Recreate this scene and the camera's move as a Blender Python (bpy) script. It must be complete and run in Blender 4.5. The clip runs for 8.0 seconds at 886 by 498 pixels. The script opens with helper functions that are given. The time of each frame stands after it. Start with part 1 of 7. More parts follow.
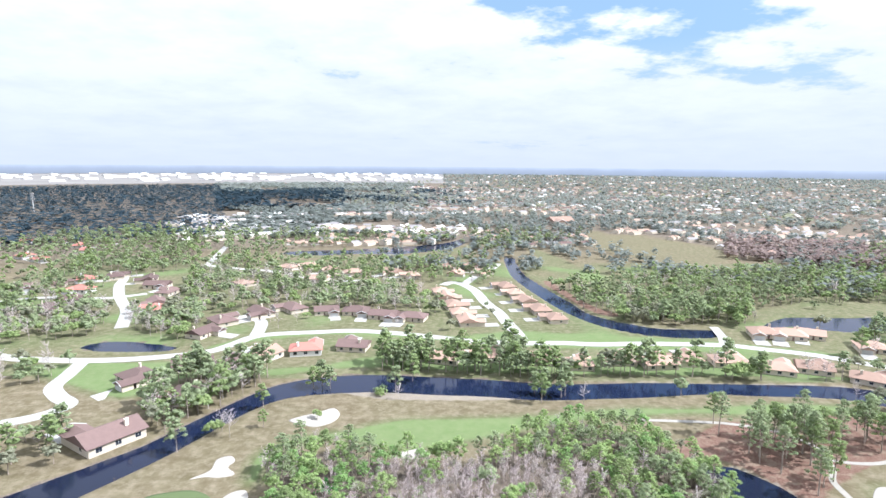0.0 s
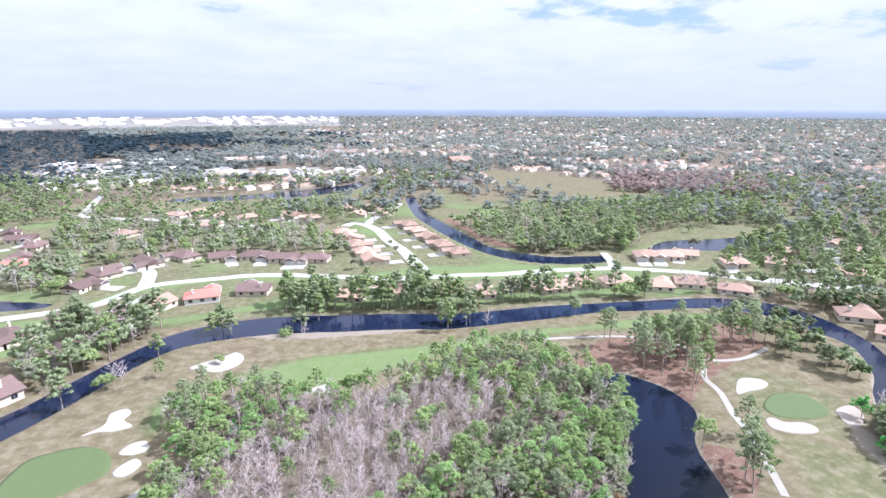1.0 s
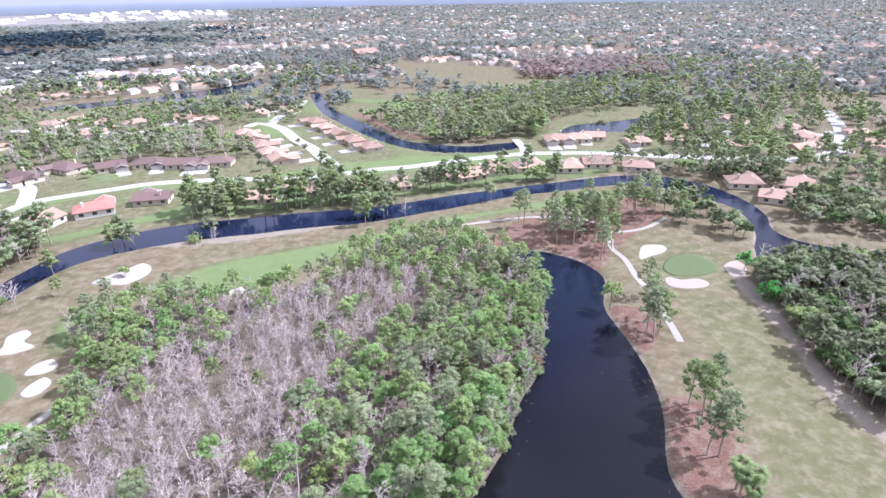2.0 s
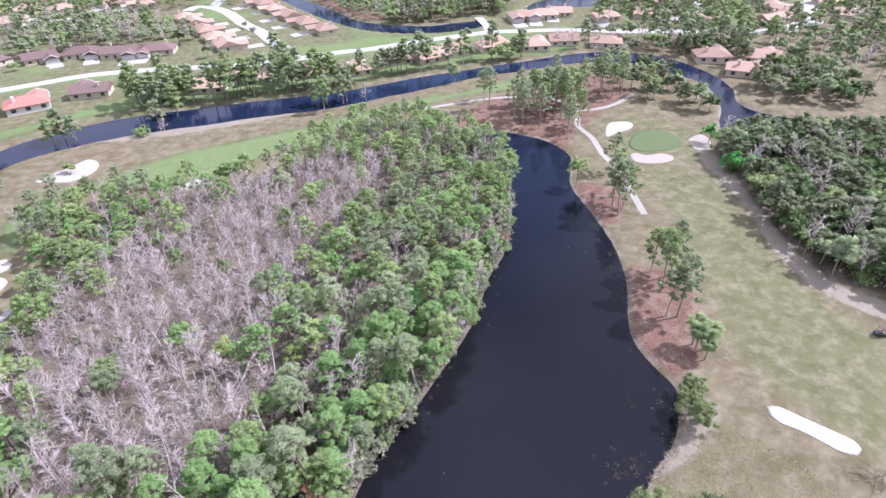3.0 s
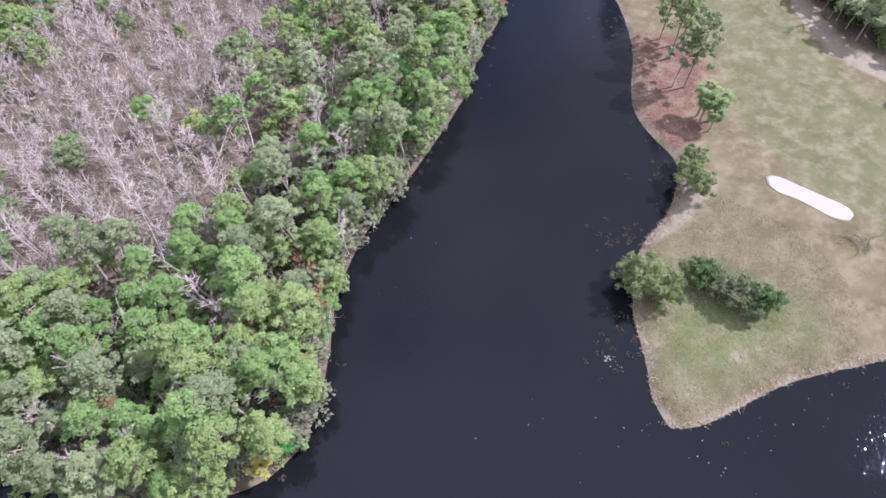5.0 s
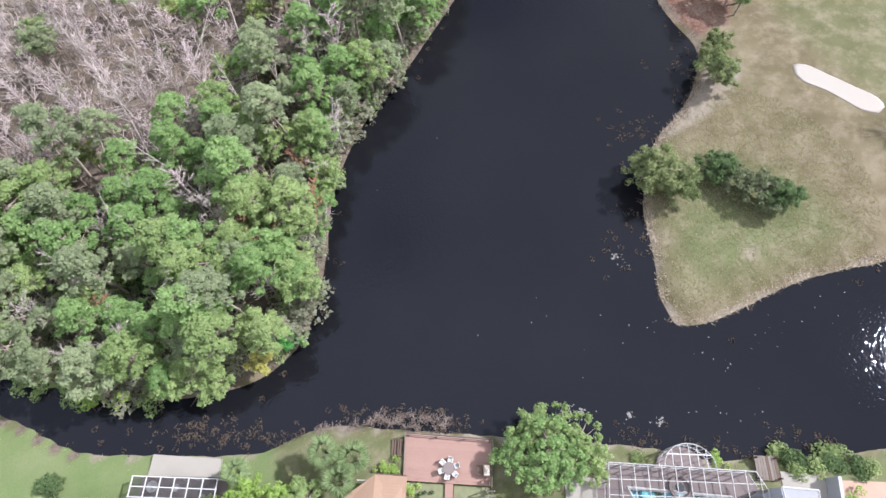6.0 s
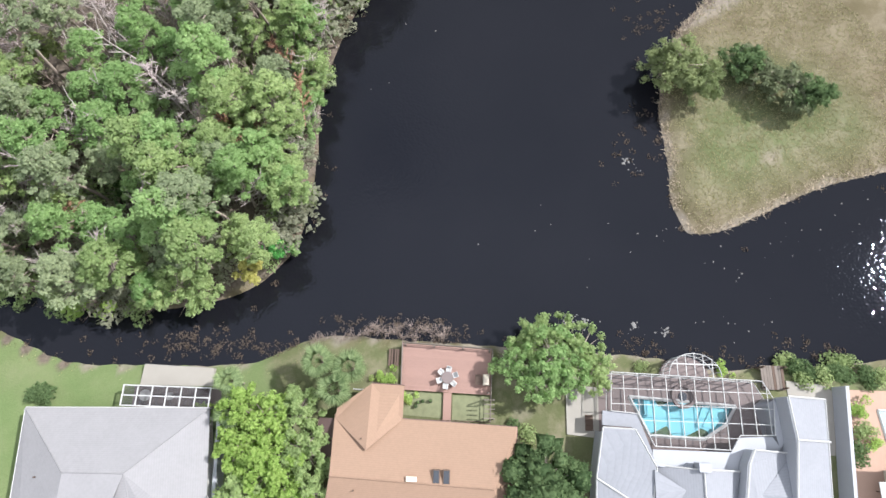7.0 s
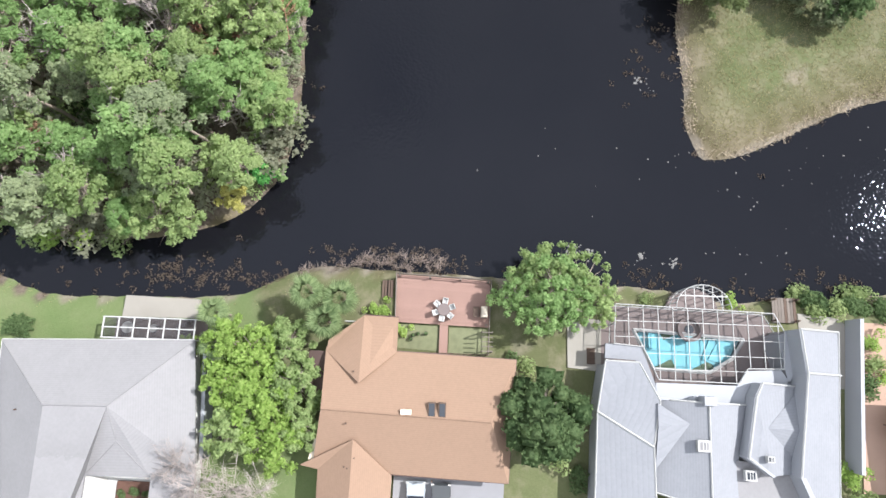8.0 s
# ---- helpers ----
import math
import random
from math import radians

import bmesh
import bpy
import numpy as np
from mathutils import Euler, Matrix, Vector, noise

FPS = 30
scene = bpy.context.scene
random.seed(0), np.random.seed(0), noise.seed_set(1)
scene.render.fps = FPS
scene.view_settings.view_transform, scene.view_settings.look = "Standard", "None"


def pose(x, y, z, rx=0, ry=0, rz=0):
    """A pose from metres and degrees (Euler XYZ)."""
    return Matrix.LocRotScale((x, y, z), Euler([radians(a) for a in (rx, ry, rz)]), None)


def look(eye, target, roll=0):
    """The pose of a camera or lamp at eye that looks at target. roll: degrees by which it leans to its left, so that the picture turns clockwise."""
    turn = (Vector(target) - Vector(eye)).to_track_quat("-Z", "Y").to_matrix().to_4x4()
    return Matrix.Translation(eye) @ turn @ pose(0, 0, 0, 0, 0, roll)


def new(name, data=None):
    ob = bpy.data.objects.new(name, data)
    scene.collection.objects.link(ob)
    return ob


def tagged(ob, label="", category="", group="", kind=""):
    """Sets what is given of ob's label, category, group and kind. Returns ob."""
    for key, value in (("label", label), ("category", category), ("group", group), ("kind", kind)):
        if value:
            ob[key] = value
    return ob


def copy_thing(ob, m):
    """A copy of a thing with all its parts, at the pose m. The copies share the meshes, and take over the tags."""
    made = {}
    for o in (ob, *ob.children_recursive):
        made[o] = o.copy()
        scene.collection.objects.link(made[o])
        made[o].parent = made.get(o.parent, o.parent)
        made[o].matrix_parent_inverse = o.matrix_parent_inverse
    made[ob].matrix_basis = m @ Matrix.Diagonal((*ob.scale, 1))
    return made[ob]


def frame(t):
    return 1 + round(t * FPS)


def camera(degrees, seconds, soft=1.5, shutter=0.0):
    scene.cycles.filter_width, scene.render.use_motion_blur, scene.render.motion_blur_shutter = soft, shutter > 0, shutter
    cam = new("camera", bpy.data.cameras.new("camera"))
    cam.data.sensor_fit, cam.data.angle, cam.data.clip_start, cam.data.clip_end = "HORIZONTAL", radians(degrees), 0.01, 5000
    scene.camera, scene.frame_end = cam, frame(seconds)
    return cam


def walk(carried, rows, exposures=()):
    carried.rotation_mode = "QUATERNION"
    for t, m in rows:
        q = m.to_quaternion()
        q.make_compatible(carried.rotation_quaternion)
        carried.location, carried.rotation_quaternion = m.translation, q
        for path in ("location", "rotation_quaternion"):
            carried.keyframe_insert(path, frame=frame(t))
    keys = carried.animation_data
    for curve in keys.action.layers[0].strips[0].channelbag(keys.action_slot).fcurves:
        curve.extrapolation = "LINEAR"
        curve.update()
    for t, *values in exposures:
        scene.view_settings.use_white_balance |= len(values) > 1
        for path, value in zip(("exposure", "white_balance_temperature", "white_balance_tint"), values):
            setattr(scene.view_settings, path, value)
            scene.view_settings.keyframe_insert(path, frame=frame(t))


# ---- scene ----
# ---------- camera: a drone sinking on the spot while it tilts down ----------
cam = camera(76.5, 8.0)


def view(x, y, z, yaw, pitch, lean):
    """Eye in metres; yaw to the left, pitch up and lean to the right in degrees."""
    return pose(x, y, z, 90 + pitch, 0, yaw) @ pose(0, 0, 0, 0, 0, -lean)


PATH = [
    (0.0, -0.35, 0.15, 90.76, 0.0, -8.65, -0.45),
    (0.5, -0.65, 0.55, 88.57, -5.34, -10.68, -0.35),
    (1.0, -0.7, 1.0, 86.36, -10.19, -14.26, -0.07),
    (1.5, -0.54, 1.4, 84.13, -15.18, -19.38, 0.35),
    (1.7, -0.39, 1.52, 83.27, -17.03, -21.31, 0.45),
    (2.8, 0.1, 1.74, 78.41, -22.36, -33.0, 1.51),
    (3.0, 0.12, 1.75, 77.65, -22.49, -35.05, 1.6),
    (3.5, 0.1, 1.9, 75.74, -23.0, -39.99, 1.71),
    (4.0, -0.25, 2.35, 73.83, -23.67, -45.08, 1.48),
    (4.5, -0.45, 3.0, 71.94, -23.94, -50.3, 1.3),
    (5.8, -0.7, 3.3, 66.28, -23.77, -62.22, 1.33),
    (6.0, -0.69, 3.33, 65.5, -23.49, -64.02, 1.66),
    (6.5, -0.54, 3.5, 63.46, -23.05, -68.54, 2.0),
    (7.0, -0.43, 3.55, 61.25, -22.6, -72.4, 2.45),
    (7.5, -0.38, 3.36, 59.15, -22.09, -75.41, 2.91),
    (8.0, -0.44, 3.15, 57.32, -22.11, -78.44, 2.79),
]
walk(cam, [(t, view(*row)) for t, *row in PATH], exposures=[(0.0, 1.42, 5750, 10), (1.5, 1.36, 5500, 20), (3.5, 1.18, 5600, 24), (4.5, 1.14, 5650, 24), (6.5, 1.08, 6050, 12), (8.0, 1.08, 6150, 10)])

# ---------- light: high sun in the east, broken bright cloud ----------
SUN_AZ, SUN_EL = radians(97.0), radians(47.6)
sun_dir = Vector((math.sin(SUN_AZ) * math.cos(SUN_EL), math.cos(SUN_AZ) * math.cos(SUN_EL), math.sin(SUN_EL)))
sun = new("sun", bpy.data.lights.new("sun", "SUN"))
sun.data.energy, sun.data.angle, sun.data.color = 3.7, radians(0.5), (1.0, 0.95, 0.89)
sun.matrix_world = look(sun_dir * 100, (0, 0, 0))


class Nodes:
    """A small helper to wire node trees."""

    def __init__(self, tree):
        self.tree = tree
        tree.nodes.clear()

    def add(self, kind, **ins):
        n = self.tree.nodes.new(kind)
        for k, v in ins.items():
            self.put(n, k, v)
        return n

    def put(self, n, key, v):
        sock = n.inputs[int(key[1:])] if key[0] == "i" and key[1:].isdigit() else n.inputs[key.replace("_", " ")]
        if isinstance(v, bpy.types.NodeSocket):
            self.tree.links.new(v, sock)
        else:
            sock.default_value = v

    def noise(self, vec, scale, detail=4.0, rough=0.55):
        return self.add("ShaderNodeTexNoise", Vector=vec, Scale=scale, Detail=detail, Roughness=rough).outputs["Fac"]

    def ramp(self, fac, stops):
        n = self.add("ShaderNodeValToRGB", i0=fac)
        e = n.color_ramp.elements
        while len(e) < len(stops):
            e.new(0.5)
        for el, (p, c) in zip(e, stops):
            el.position = p
            el.color = (*c, 1) if isinstance(c, tuple) else (c, c, c, 1)
        return n.outputs["Color"]

    def math(self, op, a, b=0.0, clamp=False):
        n = self.add("ShaderNodeMath", i0=a, i1=b)
        n.operation, n.use_clamp = op, clamp
        return n.outputs[0]

    def mix(self, fac, a, b, blend="MIX"):
        n = self.add("ShaderNodeMix")
        n.data_type, n.blend_type = "RGBA", blend
        for i, v in ((0, fac), (6, a), (7, b)):
            if isinstance(v, bpy.types.NodeSocket):
                self.tree.links.new(v, n.inputs[i])
            else:
                n.inputs[i].default_value = (*v, 1) if isinstance(v, tuple) else v
        return n.outputs[2]


world = bpy.data.worlds.new("sky")
scene.world = world
world.use_nodes = True
wn = Nodes(world.node_tree)
sky = wn.add("ShaderNodeTexSky")
sky.sky_type, sky.sun_disc, sky.sun_elevation, sky.sun_rotation = "NISHITA", False, SUN_EL, SUN_AZ
sky.dust_density, sky.altitude = 2.0, 50
gen = wn.add("ShaderNodeTexCoord").outputs["Generated"]
sep = wn.add("ShaderNodeSeparateXYZ", Vector=gen)
# cloud layer: the way is spread over a flat ceiling, so that the clouds crowd towards the horizon
zz = wn.math("MAXIMUM", sep.outputs["Z"], 0.0)
zz = wn.math("ADD", zz, 0.16)
cx, cy = wn.math("DIVIDE", sep.outputs["X"], zz), wn.math("DIVIDE", sep.outputs["Y"], zz)
cvec = wn.add("ShaderNodeCombineXYZ", X=cx, Y=cy, Z=4.0).outputs[0]
big = wn.noise(cvec, 0.55, 7.0, 0.62)
fine = wn.noise(cvec, 2.2, 6.0, 0.6)
# a gap of blue towards one side of the view
gap = wn.add("ShaderNodeVectorMath", i0=gen, i1=(0.33, 0.845, 0.42))
gap.operation = "DISTANCE"
gap = wn.ramp(gap.outputs["Value"], [(0.05, 0.44), (0.42, 0.0)])
# fewer clouds overhead than along the horizon
over = wn.ramp(sep.outputs["Z"], [(0.3, 0.0), (0.8, 0.06)])
puffs = wn.math("MULTIPLY", wn.math("SUBTRACT", fine, 0.5), 0.35)
cover = wn.ramp(wn.math("ADD", puffs, wn.math("SUBTRACT", wn.math("SUBTRACT", big, gap), over)), [(0.27, 0.0), (0.345, 1.0)])
shade = wn.ramp(fine, [(0.28, (7.0, 7.3, 7.9)), (0.62, (9.0, 9.0, 9.1))])
blue = wn.mix(wn.ramp(sep.outputs["Z"], [(0.1, 0.75), (0.6, 0.15)]), sky.outputs[0], (4.2, 6.2, 8.2))
cloudy = wn.mix(cover, blue, shade)
# bright haze low over the land
low = wn.ramp(sep.outputs["Z"], [(0.0, 1.0), (0.2, 0.0)])
low = wn.math("MULTIPLY", low, 0.9)
hazy = wn.mix(low, cloudy, (6.2, 6.5, 7.7))
# the cloud ceiling is brightest overhead, round the sun
hazy = wn.mix(1.0, hazy, wn.ramp(sep.outputs["Z"], [(0.2, 0.42), (0.72, 0.62), (0.95, 1.0)]), "MULTIPLY")
bg = wn.add("ShaderNodeBackground", Color=hazy, Strength=0.1125)
wn.add("ShaderNodeOutputWorld", Surface=bg.outputs[0])

# ---------- materials ----------
MATS = {}


def material(name):
    m = bpy.data.materials.new(name)
    m.use_nodes = True
    MATS[name] = m
    return m, Nodes(m.node_tree)


def finish(n, color, rough=0.8, bump=None, bump_strength=0.3, bump_distance=0.05, metallic=0.0, spec=0.3):
    p = n.add("ShaderNodeBsdfPrincipled", Base_Color=color if isinstance(color, bpy.types.NodeSocket) else (*color, 1), Roughness=rough, Metallic=metallic)
    p.inputs["Specular IOR Level"].default_value = spec
    if bump is not None:
        b = n.add("ShaderNodeBump", Strength=bump_strength, Distance=bump_distance, Height=bump)
        n.put(p, "Normal", b.outputs[0])
    n.add("ShaderNodeOutputMaterial", Surface=p.outputs[0])
    return p


def place(n):
    return n.add("ShaderNodeNewGeometry").outputs["Position"]


def plain(name, color, var=0.12, scale=3.0, rough=0.8, metallic=0.0, spec=0.3, each=0.0, grain=20.0, courses=0.0):
    """A surface with stains, fine grain, shingle courses of a given rise, and a slight difference from object to object."""
    m, n = material(name)
    pos = place(n)
    a, b = n.noise(pos, scale), n.noise(pos, grain)
    v = n.math("ADD", n.math("MULTIPLY", a, 2 * var), n.math("MULTIPLY", b, var))
    v = n.math("ADD", v, 1.0 - 1.5 * var)
    if courses:
        level = n.add("ShaderNodeSeparateXYZ", i0=pos).outputs[2]
        row = n.math("FRACT", n.math("ADD", n.math("DIVIDE", level, courses), n.math("MULTIPLY", n.noise(pos, 2.5, 3.0), 0.3)))
        v = n.math("MULTIPLY", v, n.ramp(row, [(0.0, 0.93), (0.3, 0.99), (0.8, 1.02)]))
        v = n.math("MULTIPLY", v, n.ramp(n.noise(pos, 3.2, 4.0), [(0.35, 0.965), (0.65, 1.025)]))
    if each:
        r = n.add("ShaderNodeObjectInfo").outputs["Random"]
        v = n.math("MULTIPLY", v, n.math("ADD", n.math("MULTIPLY", r, 2 * each), 1 - each))
    col = n.mix(1.0, color, n.add("ShaderNodeCombineColor", Red=v, Green=v, Blue=v).outputs[0], "MULTIPLY")
    finish(n, col, rough, b, 0.2, 0.02, metallic, spec)
    return m


def foliage(name, dark, light, through_light=0.55):
    m, n = material(name)
    isl = n.add("ShaderNodeNewGeometry").outputs["Random Per Island"]
    obj = n.add("ShaderNodeObjectInfo").outputs["Random"]
    pos = place(n)
    k = n.math("ADD", n.math("MULTIPLY", isl, 0.5), n.math("MULTIPLY", n.noise(pos, 0.35), 0.3))
    grain = n.noise(pos, 3.4, 4.0, 0.72)
    k = n.math("ADD", k, n.math("MULTIPLY", obj, 0.35))
    k = n.math("ADD", k, n.math("MULTIPLY", n.math("SUBTRACT", grain, 0.5), 1.0))
    col = n.ramp(k, [(0.12, dark), (0.9, light)])
    rough = n.add("ShaderNodeBump", Strength=0.6, Distance=0.15, Height=grain).outputs[0]
    d = n.add("ShaderNodeBsdfDiffuse", Color=col, Normal=rough)
    t = n.add("ShaderNodeBsdfTranslucent", Color=n.mix(0.5, col, (1.0, 1.0, 0.75), "MULTIPLY"), Normal=rough)
    mx = n.add("ShaderNodeMixShader", i0=through_light, i1=d.outputs[0], i2=t.outputs[0])
    n.add("ShaderNodeOutputMaterial", Surface=mx.outputs[0])
    return m


foliage("leaf_pine", (0.155, 0.215, 0.095), (0.37, 0.45, 0.22))
foliage("leaf_broad", (0.165, 0.235, 0.095), (0.4, 0.48, 0.23))
foliage("leaf_bright", (0.21, 0.33, 0.075), (0.46, 0.6, 0.2))
foliage("leaf_lime", (0.2, 0.27, 0.09), (0.43, 0.5, 0.22))
foliage("leaf_yellow", (0.33, 0.33, 0.1), (0.55, 0.52, 0.18))
foliage("leaf_dark", (0.065, 0.11, 0.05), (0.2, 0.28, 0.13))
foliage("leaf_rust", (0.24, 0.14, 0.09), (0.48, 0.32, 0.22))
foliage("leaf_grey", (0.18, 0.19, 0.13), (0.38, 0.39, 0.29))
foliage("leaf_palm", (0.08, 0.13, 0.055), (0.36, 0.45, 0.23))
# forest leaves darkened and blued to stand for a cloud's shadow
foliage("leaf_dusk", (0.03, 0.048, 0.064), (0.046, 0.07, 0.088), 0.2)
# leaves of the far woods: haze put into a pale blue-grey colour
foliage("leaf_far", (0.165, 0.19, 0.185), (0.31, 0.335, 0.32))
foliage("leaf_sage", (0.2, 0.25, 0.15), (0.4, 0.46, 0.28))
foliage("grass_blade", (0.15, 0.17, 0.07), (0.46, 0.41, 0.27))
foliage("reed", (0.09, 0.07, 0.055), (0.2, 0.16, 0.13))
plain("bark", (0.31, 0.26, 0.22), 0.25, 3.0, 0.9)
plain("bark_grey", (0.37, 0.325, 0.305), 0.2, 2.0, 0.9, each=0.15)
plain("road_concrete", (0.326, 0.318, 0.299), 0.12, 0.25, 0.85)
plain("apron", (0.175, 0.165, 0.155), 0.45, 0.004, 0.9, grain=0.012)
plain("path_concrete", (0.272, 0.256, 0.229), 0.15, 0.4, 0.85)
plain("sand", (0.315, 0.292, 0.262), 0.06, 0.5, 0.95, grain=3.0)
plain("sand_buff", (0.29, 0.25, 0.22), 0.08, 0.5, 0.95, grain=3.0)
plain("green_turf", (0.082, 0.109, 0.046), 0.08, 0.3, 0.9)
plain("roof_brown", (0.125, 0.085, 0.078), 0.15, 0.6, 0.9, each=0.25)
plain("roof_tan", (0.3, 0.205, 0.16), 0.12, 0.6, 0.9, each=0.2)
plain("roof_red", (0.3, 0.13, 0.105), 0.12, 0.6, 0.9, each=0.2)
plain("roof_grey", (0.229, 0.218, 0.218), 0.1, 0.6, 0.9, each=0.1)
plain("stucco_cream", (0.52, 0.46, 0.38), 0.08, 0.5, 0.9, each=0.12)
plain("stucco_white", (0.6, 0.59, 0.57), 0.05, 0.5, 0.9)
plain("trim_white", (0.435, 0.435, 0.430), 0.04, 1.0, 0.6)
plain("window_dark", (0.03, 0.035, 0.045), 0.05, 1.0, 0.12, spec=0.6)
plain("car_paint", (0.5, 0.5, 0.52), 0.03, 1.0, 0.25, spec=0.6, each=0.6)
plain("rubber", (0.02, 0.02, 0.02), 0.1, 3.0, 0.8)

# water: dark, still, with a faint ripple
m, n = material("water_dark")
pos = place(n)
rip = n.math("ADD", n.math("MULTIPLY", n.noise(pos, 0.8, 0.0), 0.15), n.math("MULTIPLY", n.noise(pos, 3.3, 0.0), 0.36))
murk_and_sky = n.mix(n.noise(pos, 0.05), (0.0052, 0.0056, 0.0075), (0.0098, 0.0098, 0.0122))
# the sky's blue reflection painted into the colour, stronger towards the northern canals
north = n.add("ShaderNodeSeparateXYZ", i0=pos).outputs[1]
murk_and_sky = n.mix(n.ramp(n.math("DIVIDE", north, 300.0), [(0.25, 0.0), (0.62, 1.0)]), murk_and_sky, (0.0095, 0.0145, 0.036))
wp = finish(n, murk_and_sky, 0.028, rip, 0.2, 0.2, spec=0.155)
wp.inputs["Specular Tint"].default_value = (0.72, 0.8, 1.0, 1)

# ground: turf, dry turf, pine straw and bare sand by zone
m, n = material("ground_turf")
pos = place(n)
zone = n.add("ShaderNodeVertexColor")
zone.layer_name = "zone"
zs = n.add("ShaderNodeSeparateColor", i0=zone.outputs["Color"])
big, mid, small = n.noise(pos, 0.035, 5.0), n.noise(pos, 0.22, 5.0), n.noise(pos, 2.2, 4.0)
blotch = n.math("ADD", n.math("MULTIPLY", big, 0.55), n.math("MULTIPLY", mid, 0.45))
dry = n.mix(n.ramp(mid, [(0.35, 0.0), (0.65, 1.0)]), (0.122, 0.099, 0.06), (0.19, 0.152, 0.105))
lush = n.mix(n.ramp(blotch, [(0.38, 0.0), (0.62, 1.0)]), (0.094, 0.12, 0.05), (0.142, 0.151, 0.078))
edge = n.math("ADD", zs.outputs[0], n.math("MULTIPLY", n.math("SUBTRACT", blotch, 0.5), 0.7))
turf = n.mix(n.ramp(edge, [(0.2, 0.0), (0.9, 1.0)]), dry, lush)
vivid = n.ramp(n.math("ADD", zs.outputs[0], n.math("MULTIPLY", n.math("SUBTRACT", big, 0.5), 0.25)), [(0.8, 0.0), (0.98, 1.0)])
turf = n.mix(n.math("MULTIPLY", vivid, 0.8), turf, n.mix(mid, (0.115, 0.18, 0.065), (0.19, 0.235, 0.11)))
straw = n.mix(n.ramp(small, [(0.35, 0.0), (0.65, 1.0)]), (0.12, 0.062, 0.047), (0.2, 0.128, 0.102))
edge2 = n.math("ADD", zs.outputs[1], n.math("MULTIPLY", n.math("SUBTRACT", mid, 0.5), 0.9))
turf = n.mix(n.ramp(edge2, [(0.4, 0.0), (0.62, 1.0)]), turf, straw)
bare = n.mix(n.ramp(small, [(0.3, 0.0), (0.7, 1.0)]), (0.196, 0.169, 0.136), (0.294, 0.256, 0.218))
edge3 = n.math("ADD", zs.outputs[2], n.math("MULTIPLY", n.math("SUBTRACT", mid, 0.5), 0.9))
turf = n.mix(n.ramp(edge3, [(0.4, 0.0), (0.65, 1.0)]), turf, bare)
litter = n.mix(n.ramp(small, [(0.3, 0.0), (0.7, 1.0)]), (0.085, 0.07, 0.055), (0.19, 0.155, 0.13))
edge4 = n.math("ADD", zone.outputs["Alpha"], n.math("MULTIPLY", n.math("SUBTRACT", blotch, 0.5), 0.9))
turf = n.mix(n.ramp(edge4, [(0.4, 0.0), (0.65, 1.0)]), turf, litter)
turf = n.mix(n.math("MULTIPLY", n.noise(pos, 4.5, 5.0, 0.75), 0.62), turf, (0.4, 0.41, 0.37), "MULTIPLY")
worn = n.math("MULTIPLY", n.ramp(n.noise(pos, 0.3, 6.0, 0.7), [(0.46, 0.0), (0.68, 0.5)]), n.math("SUBTRACT", 1.0, n.math("MULTIPLY", vivid, 0.8)))
turf = n.mix(worn, turf, (0.255, 0.218, 0.163))
finish(n, turf, 0.95, n.noise(pos, 5.0, 4.0), 0.5, 0.06, spec=0.1)


# ---------- geometry helpers ----------
def mesh_of(name, verts, faces, mat=None, smooth=False):
    me = bpy.data.meshes.new(name)
    verts = np.asarray(verts, dtype=np.float32).reshape(-1, 3)
    if isinstance(faces, np.ndarray):
        k = faces.shape[1]
        me.vertices.add(len(verts))
        me.vertices.foreach_set("co", verts.ravel())
        me.loops.add(faces.size)
        me.loops.foreach_set("vertex_index", faces.astype(np.int32).ravel())
        me.polygons.add(len(faces))
        me.polygons.foreach_set("loop_start", np.arange(0, faces.size, k, dtype=np.int32))
        me.update(calc_edges=True)
    else:
        me.from_pydata([tuple(map(float, v)) for v in verts], [], faces)
    if mat:
        me.materials.append(MATS[mat])
    if smooth:
        me.polygons.foreach_set("use_smooth", np.ones(len(me.polygons), dtype=bool))
    return me


def empty(name, x=0.0, y=0.0, z=0.0, turn=0.0):
    e = new(name)
    e.empty_display_size = 0.5
    e.matrix_world = pose(x, y, z, 0, 0, turn)
    return e


def part_of(name, me, parent, label="", m=None):
    ob = new(name, me)
    ob.parent = parent
    if m is not None:
        ob.matrix_basis = m
    return tagged(ob, label) if label else ob


